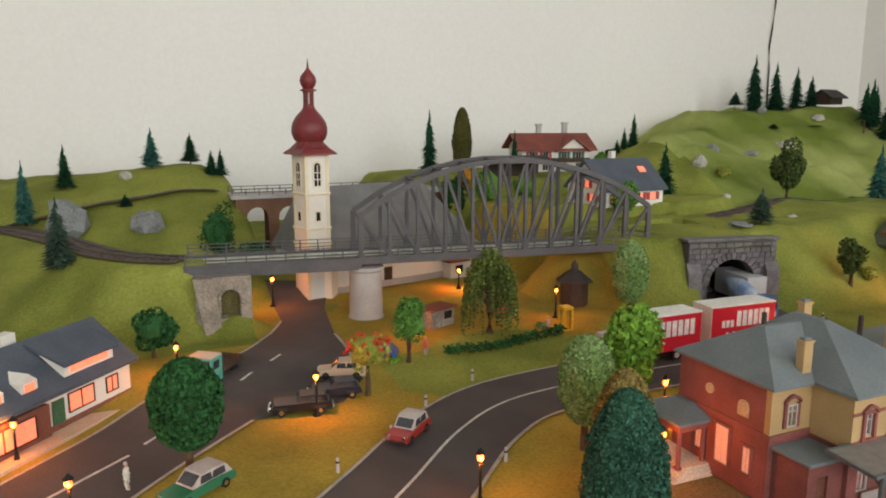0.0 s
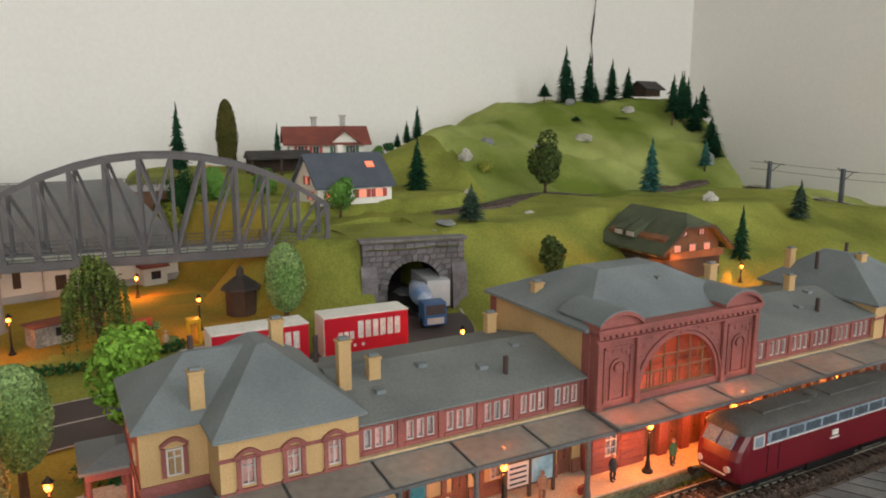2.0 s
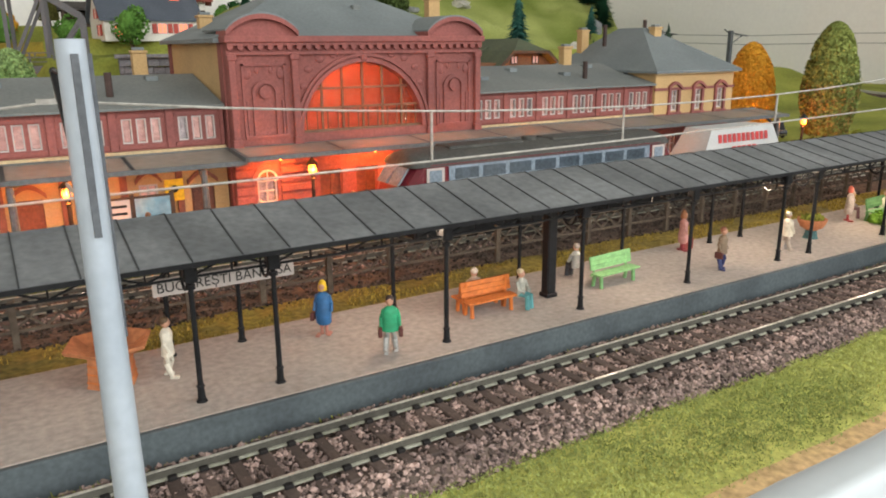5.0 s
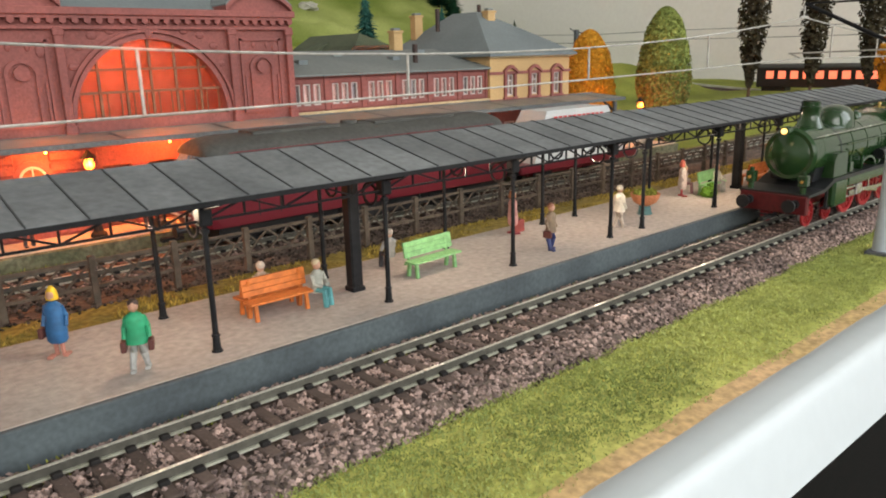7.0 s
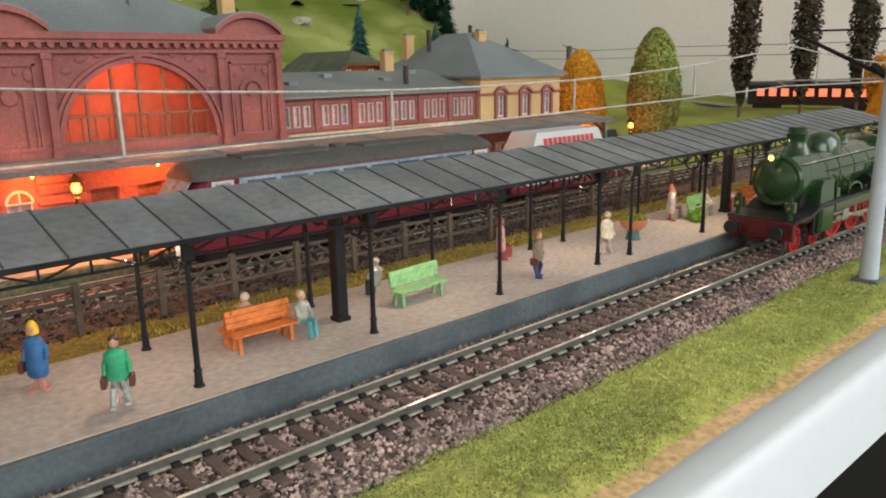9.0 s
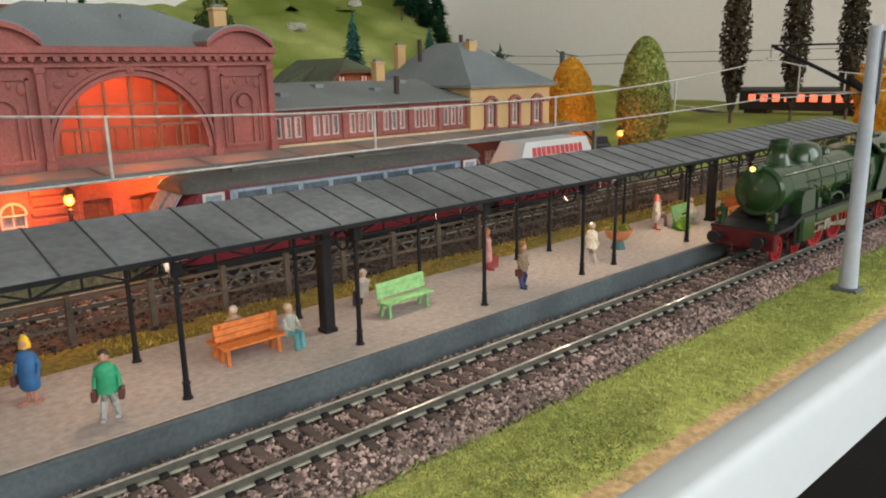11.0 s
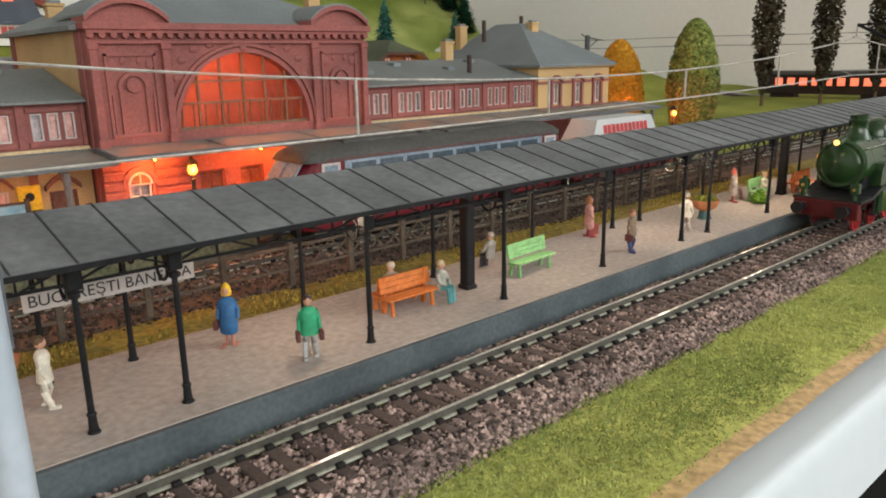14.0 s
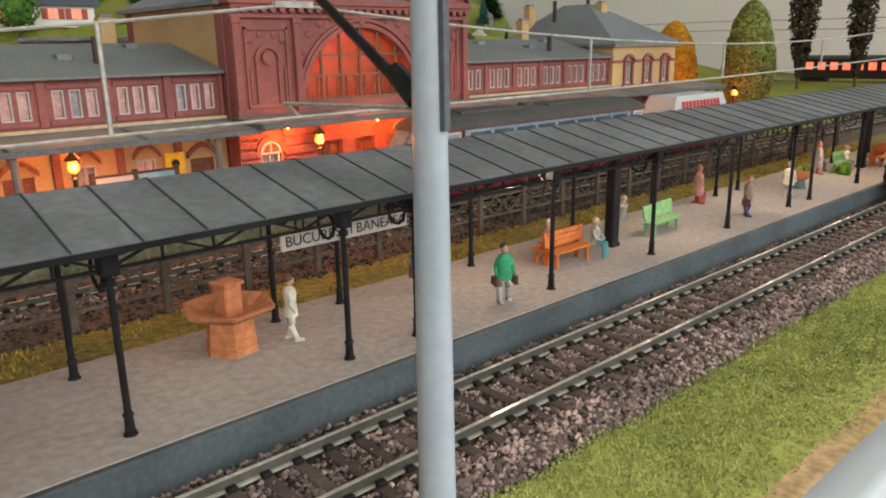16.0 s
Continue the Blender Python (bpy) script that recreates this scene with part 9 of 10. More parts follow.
while fx < 108:
    part("fence_post", M().box(fx - 0.11, fx + 0.11, -0.11, 0.11, 0, 1.75, 0.02), fence_wood, fence)
    la = M()
    for k in range(3):
        a, b = fx + k * 0.9, fx + (k + 1) * 0.9
        la.beam((a, 0, 0.75), (b, 0, 1.55), 0.05, 0.07).beam((a, 0, 1.55), (b, 0, 0.75), 0.05, 0.07)
    la.box(fx, fx + 2.7, -0.05, 0.05, 1.52, 1.62).box(fx, fx + 2.7, -0.05, 0.05, 0.68, 0.78)
    part("lattice", la, fence_wood, fence, "crossed lattice bars")
    fx += 2.7

# ---- lamps ----
lamp_black = mat("lamp_black", (0.012, 0.012, 0.012), rough=0.5, spec=0.2)
bulb_glow = mat("orange_bulb", (0.9, 0.35, 0.08), emit=1.7, emit_col=(1.0, 0.34, 0.06), bump=0.0)


def street_lamp(x, y, z, hgt=3.3, watts=0.006):
    t = thing("street_lamp", "black gas-style street lamp glowing orange", "lamp", x, y, z, group="street lamps")
    part("post", M().lathe([(0.34, 0), (0.34, 0.12), (0.2, 0.25), (0.14, 0.6), (0.17, 0.65), (0.1, 0.75), (0.09, hgt - 0.75), (0.15, hgt - 0.7), (0.09, hgt - 0.62), (0.12, hgt - 0.5)], 10), lamp_black, t, "black cast post")
    la = M()
    for k in range(6):
        a = math.pi / 3 * k
        la.beam((0.14 * math.cos(a), 0.14 * math.sin(a), hgt - 0.5), (0.25 * math.cos(a), 0.25 * math.sin(a), hgt - 0.02), 0.03, 0.03)
    la.lathe([(0.31, hgt - 0.02), (0.27, hgt + 0.05), (0.1, hgt + 0.22), (0.05, hgt + 0.32)], 6)
    part("lantern", la, lamp_black, t, "black lantern frame")
    part("bulb", M().ball((0, 0, hgt - 0.27), 0.22, 0.22, 0.27, 10, 7), bulb_glow, t, "glowing orange bulb")
    bulb_light("lamp_light", x - 0.1, y - 0.34, z + hgt - 0.25, watts * 17.0, r=0.2)
    return t


for q in ((55.4, 23.5, 1.62), (66.1, 23.7, 1.62), (73.0, 23.35, 1.62), (84.0, 23.55, 1.62), (105.4, 23.9, 1.62)):
    street_lamp(*q, 3.3, 0.0042)
for x, y, hh, w in ((22.3, 34.9, 3.5, 0.006), (0.6, 41.0, 3.5, 0.006), (19.9, 83.8, 3.5, 0.007), (47.5, 66.5, 3.4, 0.0045), (17.0, 52.2, 3.4, 0.006), (7.8, 63.5, 2.9, 0.006), (33.8, 32.8, 3.7, 0.0045), (31.2, 66.8, 3.5, 0.0045), (67.1, 48.3, 2.9, 0.006), (40.8, 40.8, 3.3, 0.006), (74.5, 46.3, 2.9, 0.005), (114.2, 57.2, 2.4, 0.006)):
    street_lamp(x, y, h(x, y), hh, w)
# added lamp, not a seen one, that lights the church wall
for lx, ly in ((43.6, 83.4),):
    street_lamp(lx, ly, h(lx, ly), 2.6, 0.0095)
# added without a seen fixture: glow at autumn tree, chalet and shop house
for lx, ly, lw in ((106.9, 30.2, 0.0045), (102.2, 52.2, 0.06), (99.0, 58.5, 0.004), (-3.2, 52.4, 0.006)):
    street_lamp(lx, ly, h(lx, ly), 3.0, lw)

# ---- road vehicles ----
tyre = mat("tyre_black", (0.015, 0.015, 0.016), rough=0.7)
car_glass = mat("car_glass", (0.05, 0.06, 0.07), rough=0.1, bump=0.0, spec=0.8)
chrome = mat("chrome", (0.7, 0.7, 0.7), rough=0.15, metal=1.0, bump=0.0)


def paint(name, c, coat=0.5):
    return mat("paint_" + name, c, tuple(k * 0.88 for k in c), rough=0.35, scale=0.5, fine=6.0, bump=0.02, grit=0.05, coat=coat * 0.5, spec=0.3)


def car(x, y, rz, L, Wd, H, label, body, roofc=None, vintage=False, z=None):
    """A model car, nose towards local +x."""
    t = thing("car", label, "car", x, y, (h(x, y) if z is None else z) + 0.12, rz)
    a, w = L / 2, Wd / 2
    if vintage:
        prof = [(-a, 0.35), (-a, 0.75), (-a * 0.9, 1.0), (-a * 0.2, 1.02), (a * 0.2, 0.95), (a * 0.85, 0.92), (a * 0.9, 0.4)]
        cabp = [(-a * 0.85, 1.0), (-a * 0.78, H * 0.97), (-a * 0.3, H), (a * 0.02, H * 0.97), (a * 0.12, 0.98)]
    else:
        prof = [(-a, 0.3), (-a, 0.62), (-a * 0.96, 0.85), (-a * 0.3, 0.92), (a * 0.35, 0.86), (a * 0.94, 0.74), (a, 0.55), (a, 0.3)]
        cabp = [(-a * 0.92, 0.86), (-a * 0.7, H * 0.95), (-a * 0.25, H), (a * 0.08, H * 0.95), (a * 0.42, 0.86)]
    part("body", M().prism(prof, "y", -w, w), body, t, "painted body")
    cb = part("cabin", M().prism(cabp, "y", -w * 0.86, w * 0.86), roofc or body, t, "cabin with roof")
    zl, zh = 0.95, H * 0.9
    for s in (-1, 1):
        for x0, x1 in ((-a * 0.66, -a * 0.26), (-a * 0.2, a * 0.14)):
            part("side_window", M().prism([(x0 - 0.06, zl), (x1 + 0.08, zl), (x1, zh), (x0 + 0.05, zh)], "y", min(s * w * 0.86, s * (w * 0.86 + 0.015)), max(s * w * 0.86, s * (w * 0.86 + 0.015))), car_glass, cb)
    part("windscreen", M().beam((a * 0.40 if not vintage else a * 0.135, 0, 0.98), (a * 0.13 if not vintage else a * 0.06, 0, H * 0.9), w * 1.4, 0.03), car_glass, cb)
    for sx in (-0.62, 0.62):
        for s in (-1, 1):
            wh = part("wheel", M().cyl((a * sx, s * (w - 0.1), 0.32), (a * sx, s * (w + 0.04), 0.32), 0.32 if not vintage else 0.36, n=16), tyre, t, "black tyre")
            part("hub_cap", M().cyl((a * sx, s * (w + 0.03), 0.32), (a * sx, s * (w + 0.06), 0.32), 0.17, n=12), chrome, wh)
            if vintage:
                part("fender", M().lathe([(0.45, -0.0), (0.4, 0.14), (0.02, 0.2)], 10, (a * sx, s * (w - 0.05), 0.55), 1.2, 0.5), body, t)
    for s in (-1, 1):
        part("head_lamp", M().cyl((a * 0.94, s * w * 0.68, 0.62), (a * 1.01, s * w * 0.68, 0.62), 0.13, n=10), chrome, t, "round head lamp")
    part("bumper", M().box(a * 0.99, a * 1.04, -w * 0.9, w * 0.9, 0.36, 0.48).box(-a * 1.04, -a * 0.99, -w * 0.9, w * 0.9, 0.36, 0.48), chrome, t)
    return t


car(22.0, 45.7, 222, 3.9, 1.75, 1.6, "small red car with a white roof", paint("red", (0.32, 0.03, 0.025)), white_frame)
car(16.0, 53.2, 168, 4.8, 1.7, 1.55, "black vintage saloon parked on the street", paint("black", (0.012, 0.012, 0.013)), None, True)
car(19.2, 55.2, 172, 4.3, 1.7, 1.45, "dark blue-black vintage car with red wheels", paint("night", (0.018, 0.018, 0.03)), None, True)
car(20.9, 58.9, 160, 4.2, 1.7, 1.55, "beige rounded car parked beside the tree", paint("beige", (0.6, 0.47, 0.35)))
car(25.2, 61.6, 150, 3.6, 1.6, 1.3, "bright blue car in the car park", paint("blue", (0.03, 0.1, 0.35)))
car(7.3, 43.2, 215, 4.6, 1.8, 1.6, "green and white car beside the road", paint("pgreen", (0.03, 0.16, 0.08)), white_frame)
car(118.5, 36.0, 60, 4.6, 1.8, 1.6, "black car beside the autumn tree", paint("black", (0.012, 0.012, 0.013)))


tg = thing("flatbed_lorry", "small turquoise lorry with a dark flat bed", "lorry", 10.6, 62.6, 1.5, 232)
part("cab", M().prism([(0.3, 0.4), (0.3, 2.5), (1.9, 2.5), (2.1, 1.5), (2.2, 0.4)], "y", -1.1, 1.1), paint("turq", (0.1, 0.42, 0.33)), tg, "turquoise cab")
part("cab_roof", M().box(0.3, 1.95, -1.12, 1.12, 2.5, 2.66, 0.05), paint("beige", (0.6, 0.47, 0.35)), tg, "beige cab roof")
part("side_window", M().box(0.8, 1.7, -1.13, 1.13, 1.55, 2.25), car_glass, tg)
part("windscreen", M().beam((2.1, 0, 1.5), (1.95, 0, 2.35), 1.9, 0.05), car_glass, tg)
part("flat_bed", M().box(-3.0, 0.1, -1.15, 1.15, 0.9, 1.1).box(-3.0, -2.9, -1.15, 1.15, 1.1, 1.5).box(-3.0, 0.1, -1.15, -1.07, 1.1, 1.4).box(-3.0, 0.1, 1.07, 1.15, 1.1, 1.4), timber_dark, tg, "dark flat bed")
for wx in (1.5, -1.9):
    for s in (-1, 1):
        part("wheel", M().cyl((wx, s * 0.8, 0.45), (wx, s * 1.12, 0.45), 0.45, n=16), tyre, tg, "black tyre")

cherry_red = paint("cherry", (0.52, 0.016, 0.034), 0.2)
truck_white = mat("truck_white", (0.78, 0.76, 0.7), (0.7, 0.68, 0.62), rough=0.6, scale=0.8, bump=0.05)
letter_white = mat("letter_white", (0.75, 0.72, 0.7), rough=0.6, bump=0.0)


def box_body(t, x0, x1, w, z0, z1):
    """Red box body with a white roof and its trade mark as plain bars."""
    b = part("box_body", M().box(x0, x1, -w, w, z0, z1, 0.04), cherry_red, t, "red box body")
    part("box_roof", M().box(x0 - 0.04, x1 + 0.04, -w - 0.04, w + 0.04, z1, z1 + 0.14, 0.03), truck_white, b, "white roof")
    part("front_panel", M().box(x0 - 0.05, x0, -w, w, z0, z1), truck_white, b)
    L = x1 - x0
    for a0, a1, za, zb, n in ((0.16, 0.36, 0.42, 0.62, 3), (0.39, 0.92, 0.42, 0.86, 6)):
        for k in range(n):
            p0, p1 = x0 + L * (a0 + (a1 - a0) * k / n), x0 + L * (a0 + (a1 - a0) * (k + 0.74) / n)
            part("mark_bar", M().box(p0, p1, -w - 0.02, -w, z0 + (z1 - z0) * za, z0 + (z1 - z0) * zb), letter_white, b, "plain white bar")
    for k in range(3):
        part("mark_dot", M().cyl((x0 + L * (0.25 + 0.1 * k), -w - 0.015, z0 + (z1 - z0) * 0.25), (x0 + L * (0.25 + 0.1 * k), -w, z0 + (z1 - z0) * 0.25), 0.16, n=8), letter_white, b)
    return b


ZR = 1.35
tk = thing("box_lorry", "red box lorry with a white roof and cab", "lorry", 45.3, 52.2, ZR + 0.1, 0)
box_body(tk, 0.3, 8.3, 1.35, 0.95, 4.35)
part("cab", M().prism([(-1.9, 0.35), (-1.95, 1.4), (-1.75, 2.9), (0.1, 3.0), (0.1, 0.35)], "y", -1.25, 1.25), white_frame, tk, "white cab")
part("side_window", M().box(-1.5, -0.5, -1.27, 1.27, 1.7, 2.6), car_glass, tk)
part("windscreen", M().beam((-1.92, 0, 1.6), (-1.8, 0, 2.6), 2.1, 0.04), car_glass, tk)
part("chassis", M().box(0, 8.2, -0.9, 0.9, 0.5, 0.95), loco_black, tk, "black chassis")
tl = thing("box_trailer", "red box trailer with a white roof", "trailer", 54.9, 52.4, ZR + 0.1, -2.5)
box_body(tl, 0.2, 8.0, 1.35, 0.95, 4.45)
part("chassis", M().box(-1.0, 7.9, -0.8, 0.8, 0.5, 0.95), loco_black, tl, "black chassis")
for t, xs_ in ((tk, (-0.9, 5.6, 6.8)), (tl, (1.4, 5.8, 7.0))):
    for wx in xs_:
        for s in (-1, 1):
            wh = part("wheel", M().cyl((wx, s * 0.95, 0.5), (wx, s * 1.3, 0.5), 0.5, n=18), tyre, t, "black tyre")
            part("hub_cap", M().cyl((wx, s * 1.3, 0.5), (wx, s * 1.33, 0.5), 0.28, n=12), white_frame, wh)

blue_paint = paint("lorryblue", (0.035, 0.11, 0.26))
mx = thing("mixer_lorry", "blue mixer lorry coming out of the tunnel", "lorry", 69.4, 60.4, ZR + 0.2, 262)
part("cab", M().prism([(1.6, 0.4), (1.6, 2.7), (3.4, 2.7), (3.6, 1.5), (3.6, 0.4)], "y", -1.2, 1.2), blue_paint, mx, "blue cab")
part("windscreen", M().beam((3.58, 0, 1.5), (3.45, 0, 2.5), 2.1, 0.05), car_glass, mx)
part("grille", M().box(3.6, 3.65, -0.9, 0.9, 0.55, 1.2), white_frame, mx, "pale grille")
drm = Matrix.Translation((-1.4, 0, 2.6)) @ Matrix.Rotation(math.radians(-78), 4, "Y")
part("drum", M().lathe([(0.4, -2.6), (0.9, -2.1), (1.15, -0.6), (1.15, 0.4), (0.6, 2.0), (0.5, 2.3)], 18).turned(drm), mat("drum_blue_white", (0.5, 0.55, 0.62), (0.05, 0.14, 0.32), rough=0.4, scale=0.45, fine=4.0, bump=0.05), mx, "blue and white striped drum", True)
part("chassis", M().box(-4.2, 3.4, -0.9, 0.9, 0.5, 1.0), loco_black, mx, "black chassis")
for wx in (2.5, -1.6, -2.9):
    for s in (-1, 1):
        part("wheel", M().cyl((wx, s * 0.9, 0.5), (wx, s * 1.2, 0.5), 0.5, n=16), tyre, mx, "black tyre")
wb = thing("white_lorry", "white box lorry driving into the tunnel", "lorry", 72.2, 64.6, ZR + 0.2, 80)
part("box_body", M().box(-3.4, 3.0, -1.3, 1.3, 0.95, 3.9, 0.05), wagon_white, wb, "white box body")
part("chassis", M().box(-3.4, 3.0, -0.9, 0.9, 0.5, 0.95), loco_black, wb, "black chassis")
for wx in (-2.0, 2.0):
    for s in (-1, 1):
        part("wheel", M().cyl((wx, s * 0.9, 0.5), (wx, s * 1.2, 0.5), 0.5, n=16), tyre, wb, "black tyre")
scoot = thing("scooter", "small blue motor scooter on the road", "scooter", 39.0, 48.2, ZR + 0.1, 10)
part("body", M().box(-0.7, 0.5, -0.12, 0.12, 0.35, 0.6, 0.05).box(-0.7, -0.1, -0.2, 0.2, 0.5, 0.95, 0.06).beam((0.5, 0, 0.3), (0.35, 0, 1.15), 0.3, 0.08), blue_paint, scoot, "blue body")
for wx in (-0.6, 0.65):
    part("wheel", M().cyl((wx, -0.08, 0.25), (wx, 0.08, 0.25), 0.25, n=12), tyre, scoot)

# ---- guide posts, phone box, garden things ----
for x, y in ((31.3, 54.3), (25.3, 50.4), (20.8, 46.0), (15.9, 42.6), (42.0, 45.4), (75.6, 55.4), (26.6, 39.6)):
    g = thing("guide_post", "small white guide post with a dark band", "post", x, y, h(x, y), group="guide posts")
    part("post", M().cyl((0, 0, -0.1), (0, 0, 1.0), 0.14, 0.11, n=8), white_frame, g, "white post")
    part("band", M().cyl((0, 0, 0.66), (0, 0, 0.8), 0.135, n=8), loco_black, g, "dark band")
yb = thing("phone_box", "yellow phone box on the lawn", "phone box", 46.2, 62.6, h(46.2, 62.6))
ym = M()
for sx in (-0.5, 0.5):
    for sy in (-0.5, 0.5):
        ym.box(sx - 0.09, sx + 0.09, sy - 0.09, sy + 0.09, 0, 2.2)
ym.box(-0.62, 0.62, -0.62, 0.62, 2.2, 2.55, 0.06).box(-0.6, 0.6, -0.6, 0.6, 0, 0.15)
part("frame", ym, mat("phone_yellow", (0.75, 0.42, 0.02), rough=0.5), yb, "yellow frame")
part("glass", M().box(-0.48, 0.48, -0.48, 0.48, 0.15, 2.2), pane_glass, yb, "clear glass walls")
pt = thing("park_bench", "small red garden bench on the lawn", "bench", 42.4, 69.0, h(42.4, 69.0), 10)
part("seat", M().box(-1.0, 1.0, -0.3, 0.3, 0.5, 0.62, 0.02), shutter_red, pt)
part("backrest", M().box(-1.0, 1.0, 0.3, 0.4, 0.6, 1.2, 0.02), shutter_red, pt)
for s in (-0.8, 0.8):
    part("leg", M().box(s - 0.08, s + 0.08, -0.25, 0.3, 0, 0.5), timber_dark, pt)

# ---- island platform furniture ----
green_paint = mat("bench_green", (0.2, 0.4, 0.165), (0.16, 0.34, 0.13), rough=0.5, scale=1.0, bump=0.1)
orange_wood = mat("bench_orange", (0.58, 0.17, 0.035), (0.45, 0.12, 0.025), rough=0.55, scale=1.2, bump=0.15)
terracotta = mat("terracotta", (0.5, 0.2, 0.085), (0.4, 0.15, 0.065), rough=0.8, scale=1.2, fine=10.0, bump=0.35)


def bench(x, y, rz, material, label, double=False, L=1.05):
    t = thing("bench", label, "bench", x, y, PZ, rz, "platform benches")
    for s in ((-1, 1) if double else (-1,)):
        seat = part("seat", M().box(-L, L, min(s * 0.06, s * 0.12), max(s * 0.06, s * 0.12), 0.44, 0.5), material, t, "slatted seat")
        for k in range(4):
            ya, yb = s * (0.08 + 0.125 * k), s * (0.08 + 0.125 * k + 0.118)
            part("slat", M().box(-L, L, min(ya, yb), max(ya, yb), 0.5, 0.57, 0.015), material, seat)
        back = part("backrest", M().beam((-L * 0.8, s * 0.04, 0.55), (-L * 0.8, s * -0.06, 1.12), 0.07, 0.07).beam((L * 0.8, s * 0.04, 0.55), (L * 0.8, s * -0.06, 1.12), 0.07, 0.07), material, t, "slatted backrest")
        for k in range(3):
            z_ = 0.66 + 0.17 * k
            part("slat", M().prism([(s * (0.05 - 0.03 * k), z_), (s * (0.03 - 0.03 * k), z_ + 0.157), (s * (0.09 - 0.03 * k), z_ + 0.157), (s * (0.11 - 0.03 * k), z_)], "x", -L, L), material, back)
        for sx in (-L * 0.8, L * 0.8):
            part("leg", M().beam((sx, s * 0.45, 0), (sx, s * 0.4, 0.52), 0.1, 0.1).beam((sx, s * 0.02, 0), (sx, s * 0.1, 0.52), 0.1, 0.1), material, t)
    return t


bench(66.6, 9.85, 0, orange_wood, "orange wooden double bench on the platform", True, 1.0)
bench(72.4, 9.9, 4, green_paint, "light green bench on the platform", False, 1.1)
bench(91.2, 10.3, 4, green_paint, "light green bench on the platform")
bench(95.2, 9.6, 0, orange_wood, "orange wooden double bench on the platform", True)


def planter(x, y, rz, label):
    """Flared hexagonal trough on a boarded base with a square post."""
    t = thing("planter", label, "planter", x, y, PZ, rz)
    t.scale = (0.84, 0.84, 0.84)
    part("base", M().lathe([(0.82, 0), (0.78, 0.1), (0.7, 1.0), (0.72, 1.05)], 6), terracotta, t, "boarded orange-brown base")
    for k in range(3):
        part("band", M().lathe([(0.80 - 0.03 * k, 0.2 + k * 0.27), (0.79 - 0.03 * k, 0.24 + k * 0.27)], 6), orange_wood, t)
    tr = M().lathe([(0.72, 1.0), (1.35, 1.3), (1.4, 1.42), (1.28, 1.42), (0.8, 1.14), (0.3, 1.12)], 6)
    part("trough", tr, terracotta, t, "flared orange trough")
    part("centre_post", M().box(-0.3, 0.3, -0.3, 0.3, 1.05, 2.15, 0.05).box(-0.36, 0.36, -0.36, 0.36, 2.0, 2.12, 0.02), terracotta, t, "square centre post")
    return t


planter(54.9, 10.7, 12, "orange-brown wooden planter trough with a post")
pl2 = thing("flower_bowl", "orange flower bowl on a dark foot", "planter", 84.9, 9.7, PZ)
pl2.scale = (0.5, 0.5, 0.62)
part("foot", M().lathe([(0.7, 0), (0.6, 0.15), (0.45, 0.7)], 14), mat("dark_teal", (0.05, 0.12, 0.12), rough=0.6), pl2, "dark teal foot")
part("bowl", M().lathe([(0.5, 0.65), (1.0, 0.9), (1.25, 1.3), (1.3, 1.5), (1.15, 1.5), (0.9, 1.2), (0.1, 1.15)], 18), terracotta, pl2, "round orange bowl")
bush(84.9, 9.7, 0.42, 0.4, "olive", "olive plants in the flower bowl", 61, "bowl_plants", PZ + 0.74)
bush(90.2, 9.6, 0.32, 0.6, "bright", "bright green potted plant on the platform", 62, "potted_plant", PZ)
bush(104.5, 9.8, 0.35, 0.8, "olive", "olive green potted plant on the platform", 63, "potted_plant", PZ)

# station name board under the canopy
sign = thing("station_sign", "white station name board with black letters", "sign", 58.0, 10.0, 4.2)
part("board", M().box(-1.95, 1.95, -0.05, 0.05, -0.24, 0.24, 0.015), white_frame, sign, "white board")
for sx in (-1.5, 1.5):
    part("hanger", M().cyl((sx, 0, 0.22), (sx, 0, 1.0), 0.03, n=6), iron_dark, sign, "thin black hanger")
for s in (-1, 1):
    cu = bpy.data.curves.new("lettering", "FONT")
    cu.body, cu.size, cu.align_x, cu.align_y, cu.extrude = "BUCURE\u015eTI B\u0102NEASA", 0.4 * CM, "CENTER", "CENTER", 0.004 * CM
    tmp = new("lettering_curve", cu)
    bpy.context.view_layer.update()
    me = bpy.data.meshes.new_from_object(tmp.evaluated_get(bpy.context.evaluated_depsgraph_get()))
    bpy.data.objects.remove(tmp)
    me.materials.append(loco_black)
    ob = new("lettering", me)
    ob.parent = sign
    wide = max(v.co.x for v in me.vertices) - min(v.co.x for v in me.vertices)
    k = 3.7 * CM / wide
    ob.matrix_basis = pose(0, s * 0.062 * CM, -0.02 * CM, 90, 0, 0 if s < 0 else 180) @ Matrix.Diagonal((k, min(k, 1.15), 1, 1))
    tagged(ob, "black capital letters")

# ---- notice boards, posters and signs on the station platform ----
poster_blue = mat("poster_blue", (0.12, 0.3, 0.42), (0.3, 0.42, 0.45), rough=0.6, scale=1.2, fine=6.0, bump=0.0)
poster_teal = mat("poster_teal", (0.02, 0.12, 0.16), (0.05, 0.25, 0.3), rough=0.6, scale=1.4, fine=6.0, bump=0.0)
nb = thing("notice_board", "brown notice board with a timetable and a blue map", "notice board", 58.1, 24.75, 1.62)
for px_ in (-1.75, -0.1, 1.6):
    part("post", M().box(px_ - 0.09, px_ + 0.09, -0.09, 0.09, 0, 2.5), timber_dark, nb, "dark post")
part("frame", M().box(-1.7, 1.6, -0.05, 0.05, 0.75, 0.85).box(-1.7, 1.6, -0.05, 0.05, 2.3, 2.4), timber_dark, nb)
